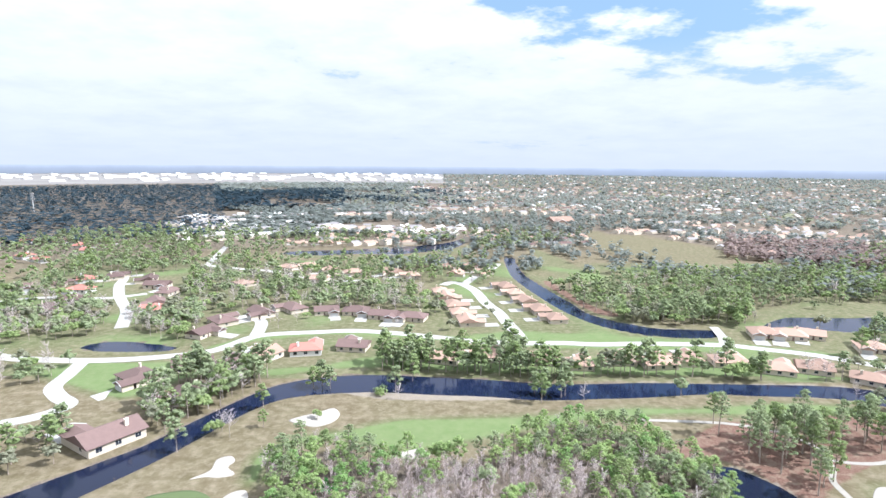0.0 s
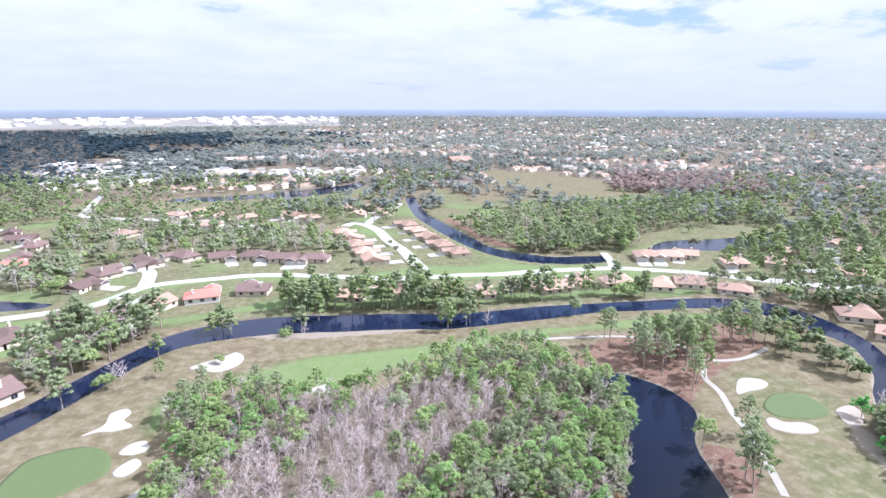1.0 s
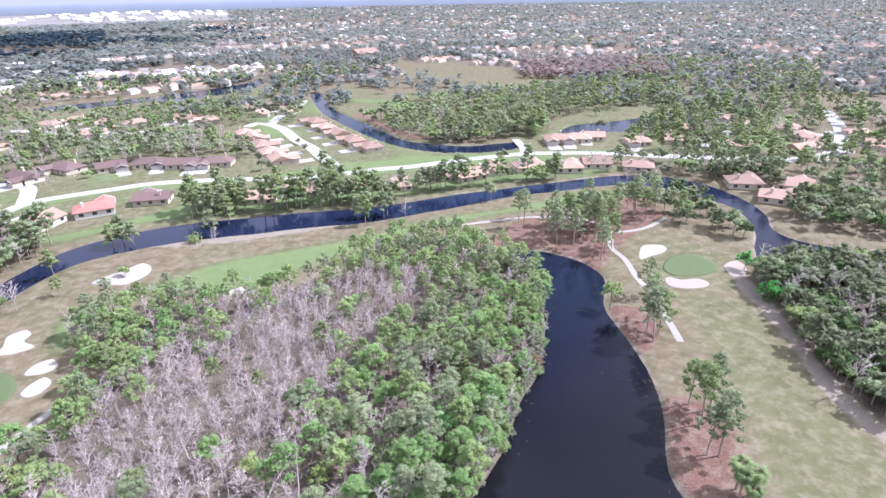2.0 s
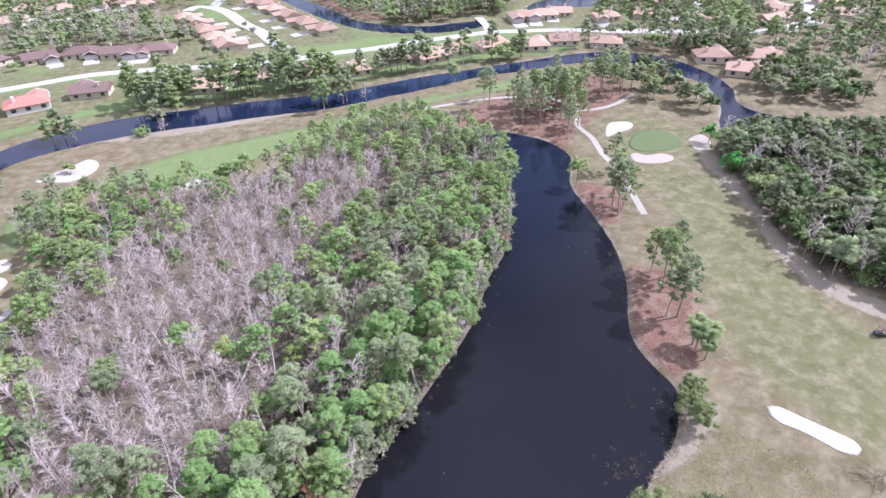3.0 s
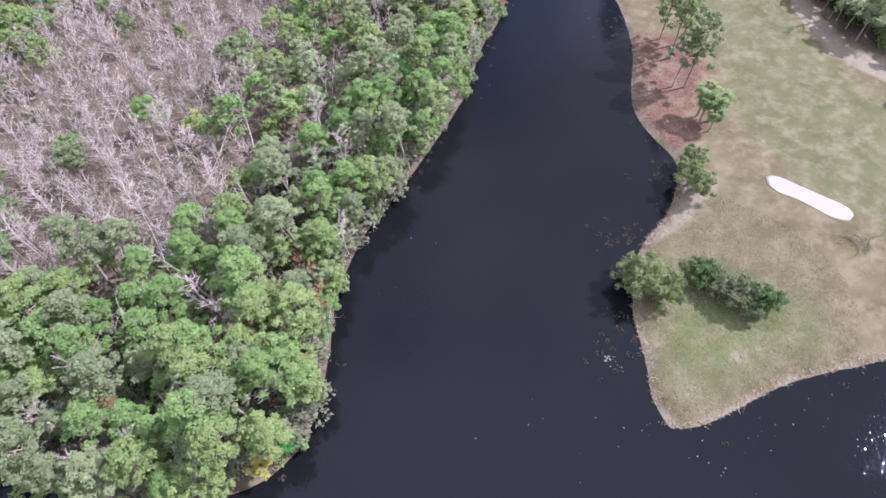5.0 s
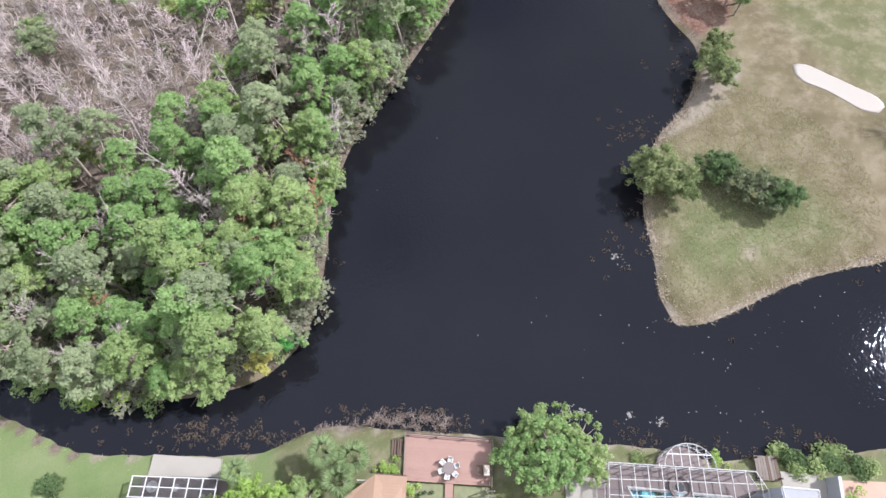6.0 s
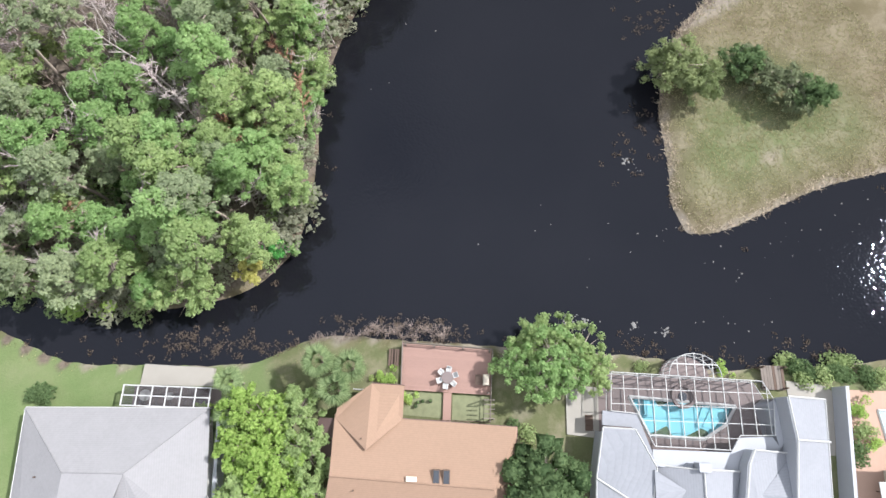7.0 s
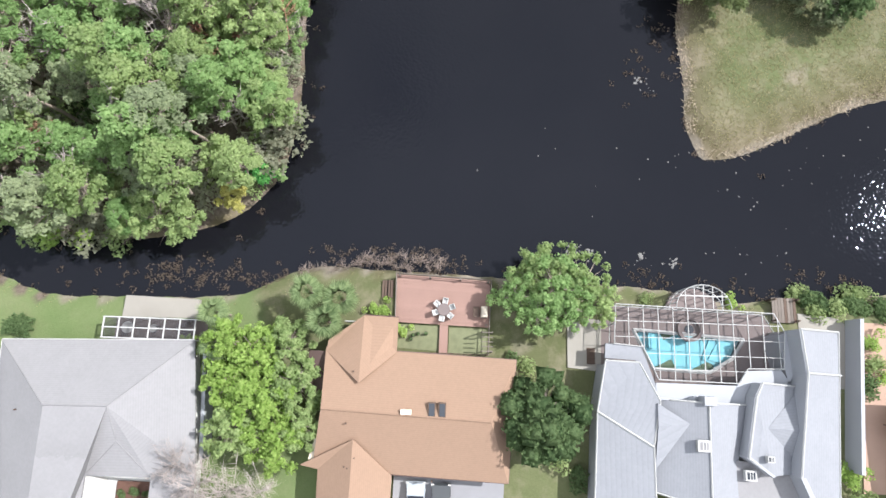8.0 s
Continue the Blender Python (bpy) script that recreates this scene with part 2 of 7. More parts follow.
class Solid:
    """Collects boxes, prisms and sheets into one mesh."""

    def __init__(self):
        self.v, self.f = [], []

    def add(self, verts, faces):
        b = len(self.v)
        self.v += [tuple(map(float, p)) for p in verts]
        self.f += [tuple(b + i for i in f) for f in faces]
        return self

    def box(self, x0, y0, z0, x1, y1, z1):
        vs = [(x, y, z) for z in (z0, z1) for x, y in ((x0, y0), (x1, y0), (x1, y1), (x0, y1))]
        return self.add(vs, [(3, 2, 1, 0), (4, 5, 6, 7), (0, 1, 5, 4), (1, 2, 6, 5), (2, 3, 7, 6), (3, 0, 4, 7)])

    def prism(self, pts, z0, z1):
        k = len(pts)
        vs = [(x, y, z0) for x, y in pts] + [(x, y, z1) for x, y in pts]
        fs = [tuple(reversed(range(k))), tuple(range(k, 2 * k))] + [(i, (i + 1) % k, k + (i + 1) % k, k + i) for i in range(k)]
        return self.add(vs, fs)

    def rod(self, a, b, r0, r1=None, sides=6):
        a, b = Vector(a), Vector(b)
        r1 = r0 if r1 is None else r1
        q = (b - a).to_track_quat("Z", "Y")
        vs = []
        for c, r in ((a, r0), (b, r1)):
            for i in range(sides):
                w = 2 * math.pi * i / sides
                vs.append(c + q @ Vector((r * math.cos(w), r * math.sin(w), 0)))
        fs = [(i, (i + 1) % sides, sides + (i + 1) % sides, sides + i) for i in range(sides)]
        return self.add(vs, fs + [tuple(range(sides, 2 * sides)), tuple(reversed(range(sides)))])

    def mesh(self, name, mat, smooth=False):
        return mesh_of(name, self.v, self.f, mat, smooth)


def smooth_line(points, closed=False, step=2.0):
    """A Catmull-Rom curve through points, as an array."""
    p = np.array(points, float)
    k = len(p)
    out = []
    for i in range(k if closed else k - 1):
        if closed:
            a, b, c, d = p[(i - 1) % k], p[i], p[(i + 1) % k], p[(i + 2) % k]
        else:
            a, b, c, d = p[max(i - 1, 0)], p[i], p[i + 1], p[min(i + 2, k - 1)]
        m = max(1, int(np.linalg.norm(c - b) / step))
        t = (np.arange(m) / m)[:, None]
        out.append(0.5 * (2 * b + (c - a) * t + (2 * a - 5 * b + 4 * c - d) * t**2 + (3 * b - a - 3 * c + d) * t**3))
    if not closed:
        out.append(p[-1:])
    return np.concatenate(out)


def inside(poly, x, y):
    r = np.zeros(x.shape, bool)
    px, py = poly[:, 0], poly[:, 1]
    qx, qy = np.roll(px, -1), np.roll(py, -1)
    for a, b, c, d in zip(px, py, qx, qy):
        if b != d:
            r ^= ((b > y) != (d > y)) & (x < (c - a) * (y - b) / (d - b) + a)
    return r


def dist_line(line, x, y, closed=False):
    d = np.full(x.shape, 1e9)
    q = np.roll(line, -1, 0) if closed else line[1:]
    for (a, b), (c, e) in zip(line, q):
        ux, uy = c - a, e - b
        l2 = max(ux * ux + uy * uy, 1e-9)
        t = np.clip(((x - a) * ux + (y - b) * uy) / l2, 0, 1)
        d = np.minimum(d, (x - a - t * ux) ** 2 + (y - b - t * uy) ** 2)
    return np.sqrt(d)


def region(poly, x, y, soft=3.0):
    """1 well inside the outline, 0 well outside, softened over its edge."""
    sel = (x > poly[:, 0].min() - soft) & (x < poly[:, 0].max() + soft) & (y > poly[:, 1].min() - soft) & (y < poly[:, 1].max() + soft)
    out = np.zeros(x.shape)
    if sel.any():
        xs, ys = x[sel], y[sel]
        d = dist_line(poly, xs, ys, True) * np.where(inside(poly, xs, ys), 1, -1)
        out[sel] = np.clip(0.5 + 0.5 * d / soft, 0, 1)
    return out


# ---------- plan ----------
POND = smooth_line([(78, 159), (88, 161), (95, 154), (99, 146), (99, 134), (89, 119), (85, 103), (81, 89), (75, 76.5), (65, 62.5), (63.3, 54), (63, 47),
                    (55.5, 39.4), (46.5, 35), (39.7, 27.5), (36.5, 20), (34, 15.4), (33.6, 11.5), (36.7, 10), (42, 9.8), (51.5, 9.6), (60, 7.8), (80, 3), (115, -8),
                    (112, -28), (72, -19), (45.8, -10.4), (38.8, -7.8), (34, -5.8), (27.8, -3.3), (24, -.4), (19.9, 2.2), (14.3, 5.2), (7.7, 8.9), (3.3, 11.4),
                    (-2.3, 14.4), (-7.8, 17.5), (-11.6, 18.5), (-16.3, 18.4), (-21.6, 20.3), (-29, 23.9), (-35.9, 27.5), (-42.8, 34.9), (-56, 46)]
                   + [(-75, 56), (-73, 66), (-56, 55), (-44, 42), (-37.5, 36.8), (-27.8, 30.2), (-16, 26.8), (-8.2, 29.4), (-2.4, 38), (2, 47), (9, 55.5), (16, 60.5), (27, 69),
                      (38.5, 78.8), (47, 89.4), (58.7, 101), (71.4, 123), (77, 141)], True)
CANAL = smooth_line([(-150, 98), (-130, 130), (-101, 166), (-95.7, 174), (-88, 190), (-79, 207), (-69.7, 221), (-55, 230), (-33, 234.5), (-4.6, 232.6), (19.6, 230),
                     (43.7, 226), (69, 226.6), (85.6, 228), (112, 227.4), (137, 226.7), (160, 226), (177, 222), (190, 212), (197, 196), (196.5, 174), (190, 157),
                     (181, 146), (180, 135), (190, 122), (215, 108), (240, 80)]
                    + [(225, 72), (200, 98), (176, 113), (160, 117), (153, 124), (160, 134), (172.5, 146), (184, 165), (183, 178), (178, 196), (167, 208), (151, 213.5),
                       (130, 214.4), (107, 216), (80, 212.3), (64, 211), (40, 209), (18, 212), (-4.6, 213.6), (-31, 215.5), (-58.8, 210), (-71, 198), (-80, 179),
                       (-86, 166), (-94, 152), (-113, 122), (-134, 90)], True)
CANAL_N = smooth_line([(60, 545), (57, 500), (56.4, 453), (62, 411), (68.5, 376), (73.6, 353), (81, 330), (90, 313), (102, 301), (117, 293), (140, 291), (152, 296), (150, 305),
                       (136, 307.3), (122, 308), (110, 316), (100, 325), (90, 340), (85.5, 365), (79.6, 393), (73, 427), (67.4, 466), (68, 520), (70, 545)], True)
POND_E = smooth_line([(184, 312), (195, 324), (213, 334), (248, 334), (275, 338), (310, 345), (308, 318), (275, 312), (251, 307), (227, 304), (214, 308), (201, 313)], True)
POND_N = smooth_line([(-162, 559), (-155, 578), (-110, 588), (-76, 600), (-28, 625), (4, 650), (25, 690), (32, 676), (10, 606), (-26, 573), (-54, 561), (-83, 563), (-126, 550)], True)
POND_W = smooth_line([(-180, 268), (-174, 276), (-160, 277), (-140, 272), (-130, 266), (-145, 262), (-165, 262)], True)
WATERS = [POND, CANAL, CANAL_N, POND_E, POND_N, POND_W]
WATER_Z = -0.8

# wooded islands and groves
ISLAND = smooth_line([(-66, 70), (-44, 44), (-37.5, 38), (-27.8, 31), (-16, 27.4), (-8.4, 30), (-2.6, 38.6), (2, 48), (9, 56.5), (16.5, 61.5), (27, 70), (38.5, 79.8), (46.6, 90.2), (58.4, 102), (71, 124), (77.5, 143), (77, 152), (75, 166), (63, 181), (50, 186),
                      (36, 181), (22, 167), (5, 158), (-12, 160), (-35, 166), (-52, 158), (-48, 146), (-42, 132), (-47, 112), (-58, 98)], True)
BARE = smooth_line([(-38, 68), (-27, 64), (-17, 62), (-9, 67), (-3, 75), (-1, 84), (2, 97), (13, 106), (22, 114), (34, 128), (44, 142), (40, 152), (27, 155), (5, 151), (-8, 157), (-19, 149), (-22, 130), (-33, 122), (-43, 112),
                    (-43, 94), (-39, 74)], True)
EAST_WOOD = smooth_line([(142, 118), (132, 98), (124, 84), (117, 68), (116, 56), (122, 44), (128, 20), (150, 0), (230, 10), (240, 60), (205, 92), (180, 110), (160, 116)], True)


def water_depth(x, y):
    """Signed distance to the nearest shore, positive on land."""
    d = np.full(x.shape, 60.0)
    for w in WATERS:
        lo, hi = w.min(0) - 60, w.max(0) + 60
        sel = (x > lo[0]) & (x < hi[0]) & (y > lo[1]) & (y < hi[1])
        if sel.any():
            xs, ys = x[sel], y[sel]
            s = dist_line(w, xs, ys, True) * np.where(inside(w, xs, ys), -1, 1)
            d[sel] = np.minimum(d[sel], s)
    return d


def spread(fine0, fine1, step, lo, hi, grow=1.16):
    mid = list(np.arange(fine0, fine1 + step / 2, step))
    for sign in (1, -1):
        s, v, ext = step, mid[-1] if sign > 0 else mid[0], []
        while (v < hi) if sign > 0 else (v > lo):
            s = min(s * grow, 260.0)
            v += sign * s
            ext.append(v)
        mid = mid + ext if sign > 0 else ext[::-1] + mid
    return np.array(mid)


gx, gy = spread(-125, 205, 1.75, -4900, 4900), spread(-32, 240, 1.75, -4900, 4900)
# a middling step over the housing beyond
gy = np.concatenate([gy[gy < 240], np.arange(240, 700, 4.0), 700 * np.cumprod(np.r_[1, np.full(34, 1.06)])])
gx = np.concatenate([np.sort(-125 - np.r_[np.arange(4, 240, 4.0), 240 * np.cumprod(np.full(32, 1.1))]), gx[(gx >= -125) & (gx <= 205)],
                     205 + np.r_[np.arange(4, 160, 4.0), 160 * np.cumprod(np.full(36, 1.1))]])
gx, gy = gx[(gx > -4950) & (gx < 4950)], gy[gy < 4950]
GX, GY = np.meshgrid(gx, gy)
X, Y = GX.ravel(), GY.ravel()
D = water_depth(X, Y)
lump = np.array([noise.noise((a * 0.03, b * 0.03, 0.0)) for a, b in zip(X, Y)])
near = np.clip(1 - np.hypot(X - 40, Y - 120) / 900, 0, 1)
Z = np.where(D > 0, np.minimum(WATER_Z + 0.5 * D, 0.0) + np.clip((D - 2) / 12, 0, 1) * near * 0.5 * lump, WATER_Z + np.maximum(0.35 * D, -2.5))
Z = np.where((Y < 16) & (D > 0), np.minimum(Z, 0.0), Z)
POOL_YARD = np.array([(14.2, 1.6), (28.6, -5.8), (27.9, -12.2), (13.6, -4.6)])
Z = np.where(region(POOL_YARD, X, Y, 0.6) > 0.5, -0.77, Z)
FAIRWAYS = [smooth_line(p, True) for p in (
    [(-58, 148), (-60, 165), (-51, 177), (-38, 182), (-17, 191), (4, 193), (33, 196), (67, 203), (92, 203), (124, 208), (152, 207), (170, 197), (170, 187), (150, 186),
     (103, 194), (66, 191), (44, 186), (10, 172), (-12, 166), (-37, 173), (-50, 162), (-51, 148)],
    [(112, 118), (100, 92), (86, 66), (76, 44), (86, 12), (112, 16), (108, 52), (120, 84), (130, 104)],
    [(140, 150), (120, 152), (112, 130), (118, 116), (135, 112), (148, 128)],
    [(36, 14), (40, 26), (48, 33), (60, 24), (62, 12), (48, 11)],
    [(-60, 40), (-36, 26), (-24, 20), (-20, 8), (-40, 10), (-70, 30)],
    [(-95, 236), (-60, 246), (-20, 262), (60, 262), (180, 235), (190, 225), (150, 231), (40, 233), (-40, 238), (-72, 228)],
    [(-190, 240), (-130, 250), (-105, 240), (-120, 205), (-150, 215)],
    [(-120, 262), (-100, 290), (-60, 300), (0, 292), (40, 300), (120, 290), (210, 262), (150, 262), (40, 270), (-60, 286)],
    [(195, 753), (230, 720), (275, 684), (303, 588), (266, 525), (216, 508), (190, 554), (171, 609)],
    [(-217, 534), (-155, 537), (-76, 518), (-13, 527), (34, 602), (37, 646), (10, 600), (-47, 552), (-125, 549), (-218, 558)],
    [(96, 605), (118, 534), (128, 452), (134, 406), (121, 383), (100, 429), (90, 502)],
    [(196, 347), (230, 362), (264, 368), (300, 366), (280, 342), (233, 338), (209, 338), (186, 322)])]
STRAWS = [smooth_line(p, True) for p in (
    [(73, 165), (86, 180), (105, 190), (121, 181), (142, 182), (153, 172), (132, 161), (111, 148), (99, 138), (97, 151), (88, 163)],
    [(82, 110), (90, 117), (97, 113), (96, 104), (88, 96), (82, 97)], [(77, 80), (84, 75), (84, 64), (72, 51), (64, 50), (64.5, 60), (72, 72)],
    [(-52, 214), (-44, 214), (-44, 221), (-54, 224)], [(130, 172), (150, 175), (160, 190), (140, 196)],
    [(78, 420), (92, 345), (104, 330), (108, 336), (96, 360), (84, 430)])]
BARES = [smooth_line(p, True) for p in (
    [(46.4, 15.4), (47.4, 16.6), (49, 16.2), (48.6, 14.9), (47.2, 14.4)], [(6.0, 2.6), (7.4, 3.0), (7.6, 1.6), (6.4, 1.2)],
    [(134, 118), (123, 90), (113, 72), (109, 58), (112, 43), (118, 36), (120, 44), (114, 58), (119, 72), (128, 90), (139, 116)],
    [(46, 36), (53, 39.5), (60, 43.5), (66, 44), (64, 39), (54, 35)], [(-42, 216), (30, 213), (80, 214), (30, 208), (-20, 207)])]
green = np.full(X.shape, 0.3)
for w in FAIRWAYS:
    green = np.maximum(green, region(w, X, Y, 4.0) * (0.66 if w is FAIRWAYS[1] else 0.84 if w is FAIRWAYS[3] else 0.62 if w is FAIRWAYS[2] else 0.45 if w is FAIRWAYS[8] else 0.7 if w[:, 1].mean() > 320 else 1.0))
green = np.maximum(green, np.where((0.454 * X + 0.891 * Y < 12) & (X < 60), np.where(X < -16, 0.95, 0.8), 0))
lawns = (Y > 228) & (Y < 520) & (X > -330) & (X < 360)
green = np.maximum(green, np.where(lawns, np.clip(0.72 + 0.5 * lump, 0, 0.95), 0))
straw_z, bare_z = np.zeros(X.shape), np.zeros(X.shape)
for w in STRAWS:
    straw_z = np.maximum(straw_z, region(w, X, Y, 2.5))
litter_z = np.maximum(region(ISLAND, X, Y, 2.0), region(EAST_WOOD, X, Y, 2.0))
# the plain beyond is mostly wooded, with streets and lawns between
beyond = np.clip((np.hypot(X, Y) - 380) / 300, 0, 1) * 0.62
for w in FAIRWAYS[8:]:
    beyond *= 1 - region(w, X, Y, 6.0)
litter_z = np.maximum(litter_z, beyond)
litter_z = np.maximum(litter_z, 0.9 * np.clip(1.2 - np.abs(D) / 1.1, 0, 1) * (D > -1) * (Y > 27) * (X < 79))
for w in BARES:
    bare_z = np.maximum(bare_z, region(w, X, Y, 2.5))
bare_z = np.maximum(bare_z, np.clip(1.0 - D / 1.3, 0, 0.62) * (litter_z < 0.5))
W, H = len(gx), len(gy)
idx = np.arange(W * H).reshape(H, W)
quads = np.stack([idx[:-1, :-1], idx[:-1, 1:], idx[1:, 1:], idx[1:, :-1]], -1).reshape(-1, 4)
me = mesh_of("ground", np.stack([X, Y, Z], -1), quads, "ground_turf", True)
att = me.color_attributes.new("zone", "FLOAT_COLOR", "POINT")
att.data.foreach_set("color", np.stack([green, straw_z, bare_z, litter_z], -1).astype(np.float32).ravel())
tagged(new("ground", me), "mown and dry golf course turf on flat land", "ground", kind="structure")


DG, ZG = D.reshape(H, W), Z.reshape(H, W)


def looked_up(table, x, y):
    """A value between the ground's grid points."""
    i = min(max(int(np.searchsorted(gx, x)) - 1, 0), W - 2)
    j = min(max(int(np.searchsorted(gy, y)) - 1, 0), H - 2)
    u, v = (x - gx[i]) / (gx[i + 1] - gx[i]), (y - gy[j]) / (gy[j + 1] - gy[j])
    return float((table[j, i] * (1 - u) + table[j, i + 1] * u) * (1 - v) + (table[j + 1, i] * (1 - u) + table[j + 1, i + 1] * u) * v)


def height(x, y):
    """Height of the ground at a place."""
    return looked_up(ZG, x, y)


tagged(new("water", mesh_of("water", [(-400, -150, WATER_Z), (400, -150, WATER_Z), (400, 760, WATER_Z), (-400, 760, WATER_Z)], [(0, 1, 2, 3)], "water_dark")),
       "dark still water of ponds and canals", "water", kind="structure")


# ---------- roads, paths, bunkers, greens ----------
def ribbon(name, line, width, mat, label, category, lift=0.03, kind="structure", thick=0.12):
    c = smooth_line(line, False, 2.0)
    t = np.gradient(c, axis=0)
    t /= np.linalg.norm(t, axis=1)[:, None] + 1e-9
    nrm = np.stack([-t[:, 1], t[:, 0]], -1)
    vs = []
    for p, q in zip(c, nrm):
        z = max(height(*p), height(*(p + q * width / 2)), height(*(p - q * width / 2))) + lift
        a, b = p + q * width / 2, p - q * width / 2
        vs += [(a[0], a[1], z), (b[0], b[1], z), (a[0], a[1], z - thick), (b[0], b[1], z - thick)]
    fs = []
    for i in range(len(c) - 1):
        k = 4 * i
        fs += [(k + 1, k + 5, k + 4, k), (k, k + 4, k + 6, k + 2), (k + 3, k + 7, k + 5, k + 1)]
    return tagged(new(name, mesh_of(name, vs, fs, mat)), label, category, kind=kind)


def blob(name, outline, mat, label, category, lift=0.0, dish=0.0, rim=0.0, kind=""):
    """A smooth-edged sheet that follows the ground, sunk in the middle by dish, with a raised lip."""
    o = smooth_line(outline, True, 0.9)
    c = o.mean(0)
    vs, fs = [], []
    rings = [(1.0, lift), (0.9, lift - dish * 0.5), (0.6, lift - dish), (0.25, lift - dish)]
    for k, (s, dz) in enumerate(rings):
        for p in o:
            q = c + (p - c) * s
            vs.append((q[0], q[1], height(*q) + dz))
    kx = len(o)
    for r in range(len(rings) - 1):
        for i in range(kx):
            j = (i + 1) % kx
            fs.append((r * kx + i, r * kx + j, (r + 1) * kx + j, (r + 1) * kx + i))
    fs.append(tuple((len(rings) - 1) * kx + i for i in range(kx)))
    vs += [(p[0], p[1], height(*p) - 0.3) for p in o]
    b = len(rings) * kx
    fs += [(b + i, b + (i + 1) % kx, (i + 1) % kx, i) for i in range(kx)]
    return tagged(new(name, mesh_of(name, vs, fs, mat, True)), label, category, kind=kind)


ROAD = "pale concrete residential road"
ribbon("road", [(-260, 268), (-207, 252), (-188, 248.5), (-169, 247.5), (-147, 249.5), (-128.7, 254.5), (-113, 262), (-106, 272), (-100, 284), (-90, 290), (-68, 294), (-50, 297),
                (-25, 293), (-4, 287), (20, 280), (43, 278), (63, 278), (80, 276), (107, 278.5), (130, 278), (146, 276), (160, 271), (172, 267), (183, 262), (192, 256), (204, 247), (240, 225)],
       6.6, "road_concrete", ROAD, "road")
ribbon("road", [(41, 282), (40, 295), (37, 316), (34, 339), (28, 363), (23, 396), (15.6, 416), (7, 425), (0, 415)], 7.5, "road_concrete", ROAD, "road", 0.036)
ribbon("road", [(15, 416), (26, 448), (43, 486), (50, 510)], 7.0, "road_concrete", ROAD, "road", 0.042)
ribbon("road", [(-99, 288), (-104, 312), (-115, 326)], 7.0, "road_concrete", ROAD, "road", 0.036)
ribbon("road", [(145, 279), (150, 292), (154, 310)], 5.0, "road_concrete", ROAD, "road", 0.036)
ribbon("road", [(-165, 247), (-161, 231), (-158, 217), (-150, 208), (-141, 200), (-146, 190), (-160, 182), (-180, 176)], 6.6, "road_concrete", ROAD, "road", 0.036)
ribbon("road", [(-177, 299), (-194, 335), (-219, 371), (-239, 406), (-253, 437), (-275, 460)], 7.0, "road_concrete", ROAD, "road")
ribbon("road", [(-290, 350), (-268, 366), (-226, 366), (-205, 380)], 6.0, "road_concrete", ROAD, "road", 0.036)
ribbon("road", [(-209, 489), (-222, 545), (-236, 605)], 6.0, "road_concrete", ROAD, "road")
ribbon("road", [(-209, 489), (-172, 474), (-134, 461), (-98, 428), (-60, 430)], 6.0, "road_concrete", ROAD, "road", 0.036)
ribbon("cart_path", [(70, 191), (91, 189.5), (103, 188), (117, 182), (122, 172), (119, 160), (114, 152), (112.5, 142), (108, 130), (106, 122), (101, 108), (96, 96)], 1.9, "path_concrete",
       "narrow pale concrete golf cart path", "path", 0.03)
ribbon("cart_path", [(121, 164), (130, 162), (139, 163), (150, 168)], 1.8, "path_concrete", "narrow pale concrete golf cart path", "path", 0.036)
ribbon("cart_path", [(-49, 124), (-54.6, 116), (-59, 108), (-68, 92)], 1.9, "path_concrete", "narrow pale concrete golf cart path", "path", 0.03)

BUNKER = "white sand golf bunker in the turf"
for outline, mat in (
    ([(-54.6, 188.2), (-50.4, 192), (-46, 194.5), (-41, 198.6), (-37.6, 194), (-38.6, 188), (-43.7, 183.6), (-49.1, 185)], "sand"),
    ([(-73, 150.4), (-69, 155), (-69.5, 161.5), (-66, 163.6), (-63.6, 160.5), (-64.4, 157), (-61, 153), (-65, 151.2), (-69, 151.6)], "sand"),
    ([(-60, 140), (-58.4, 144), (-55, 145), (-53, 141), (-55.7, 139)], "sand"),
    ([(-58.6, 131.9), (-57.6, 135), (-55, 137.3), (-52.8, 134.3), (-54.5, 130.6), (-56.7, 130)], "sand"),
    ([(120, 144.7), (125, 149), (130.6, 147.3), (131, 144), (127, 141.5), (122, 141), (117, 140)], "sand"),
    ([(114.8, 125.5), (117.7, 126.2), (119.4, 123.4), (124.7, 122.3), (126, 119), (123.3, 117), (117.3, 118), (113.4, 121.2)], "sand_buff"),
    ([(139.6, 127), (145.6, 128.2), (145, 123.3), (139.2, 118), (136, 119.4), (137, 122.8)], "sand_buff"),
    ([(73.4, 38.0), (75.2, 37.2), (76.7, 34.4), (78.7, 30.6), (80.2, 27.6), (79.8, 25.8), (78.4, 25.4), (76.6, 26.8), (75.7, 29.0), (74.4, 32.1), (72.6, 34.9), (72.5, 36.6)], "sand"),
    ([(-8, 169), (-4, 166), (-8, 163), (-16, 165)], "sand"),
):
    tagged(blob("bunker", outline, mat, BUNKER, "bunker", 0.07, 0.0), group="golf bunkers")
blob("putting_green", [(137, 136), (137.5, 127.5), (130, 123.6), (120, 126), (119.5, 132), (128, 138)], "green_turf", "smooth close-mown putting green", "green", 0.05)
blob("putting_green", [(-82, 140), (-75.6, 144), (-68.4, 144.5), (-62, 140), (-60, 132.5), (-64, 128), (-70, 124), (-82, 126)], "green_turf", "smooth close-mown putting green", "green", 0.05)


# ---------- plants ----------
rng = np.random.default_rng(7)


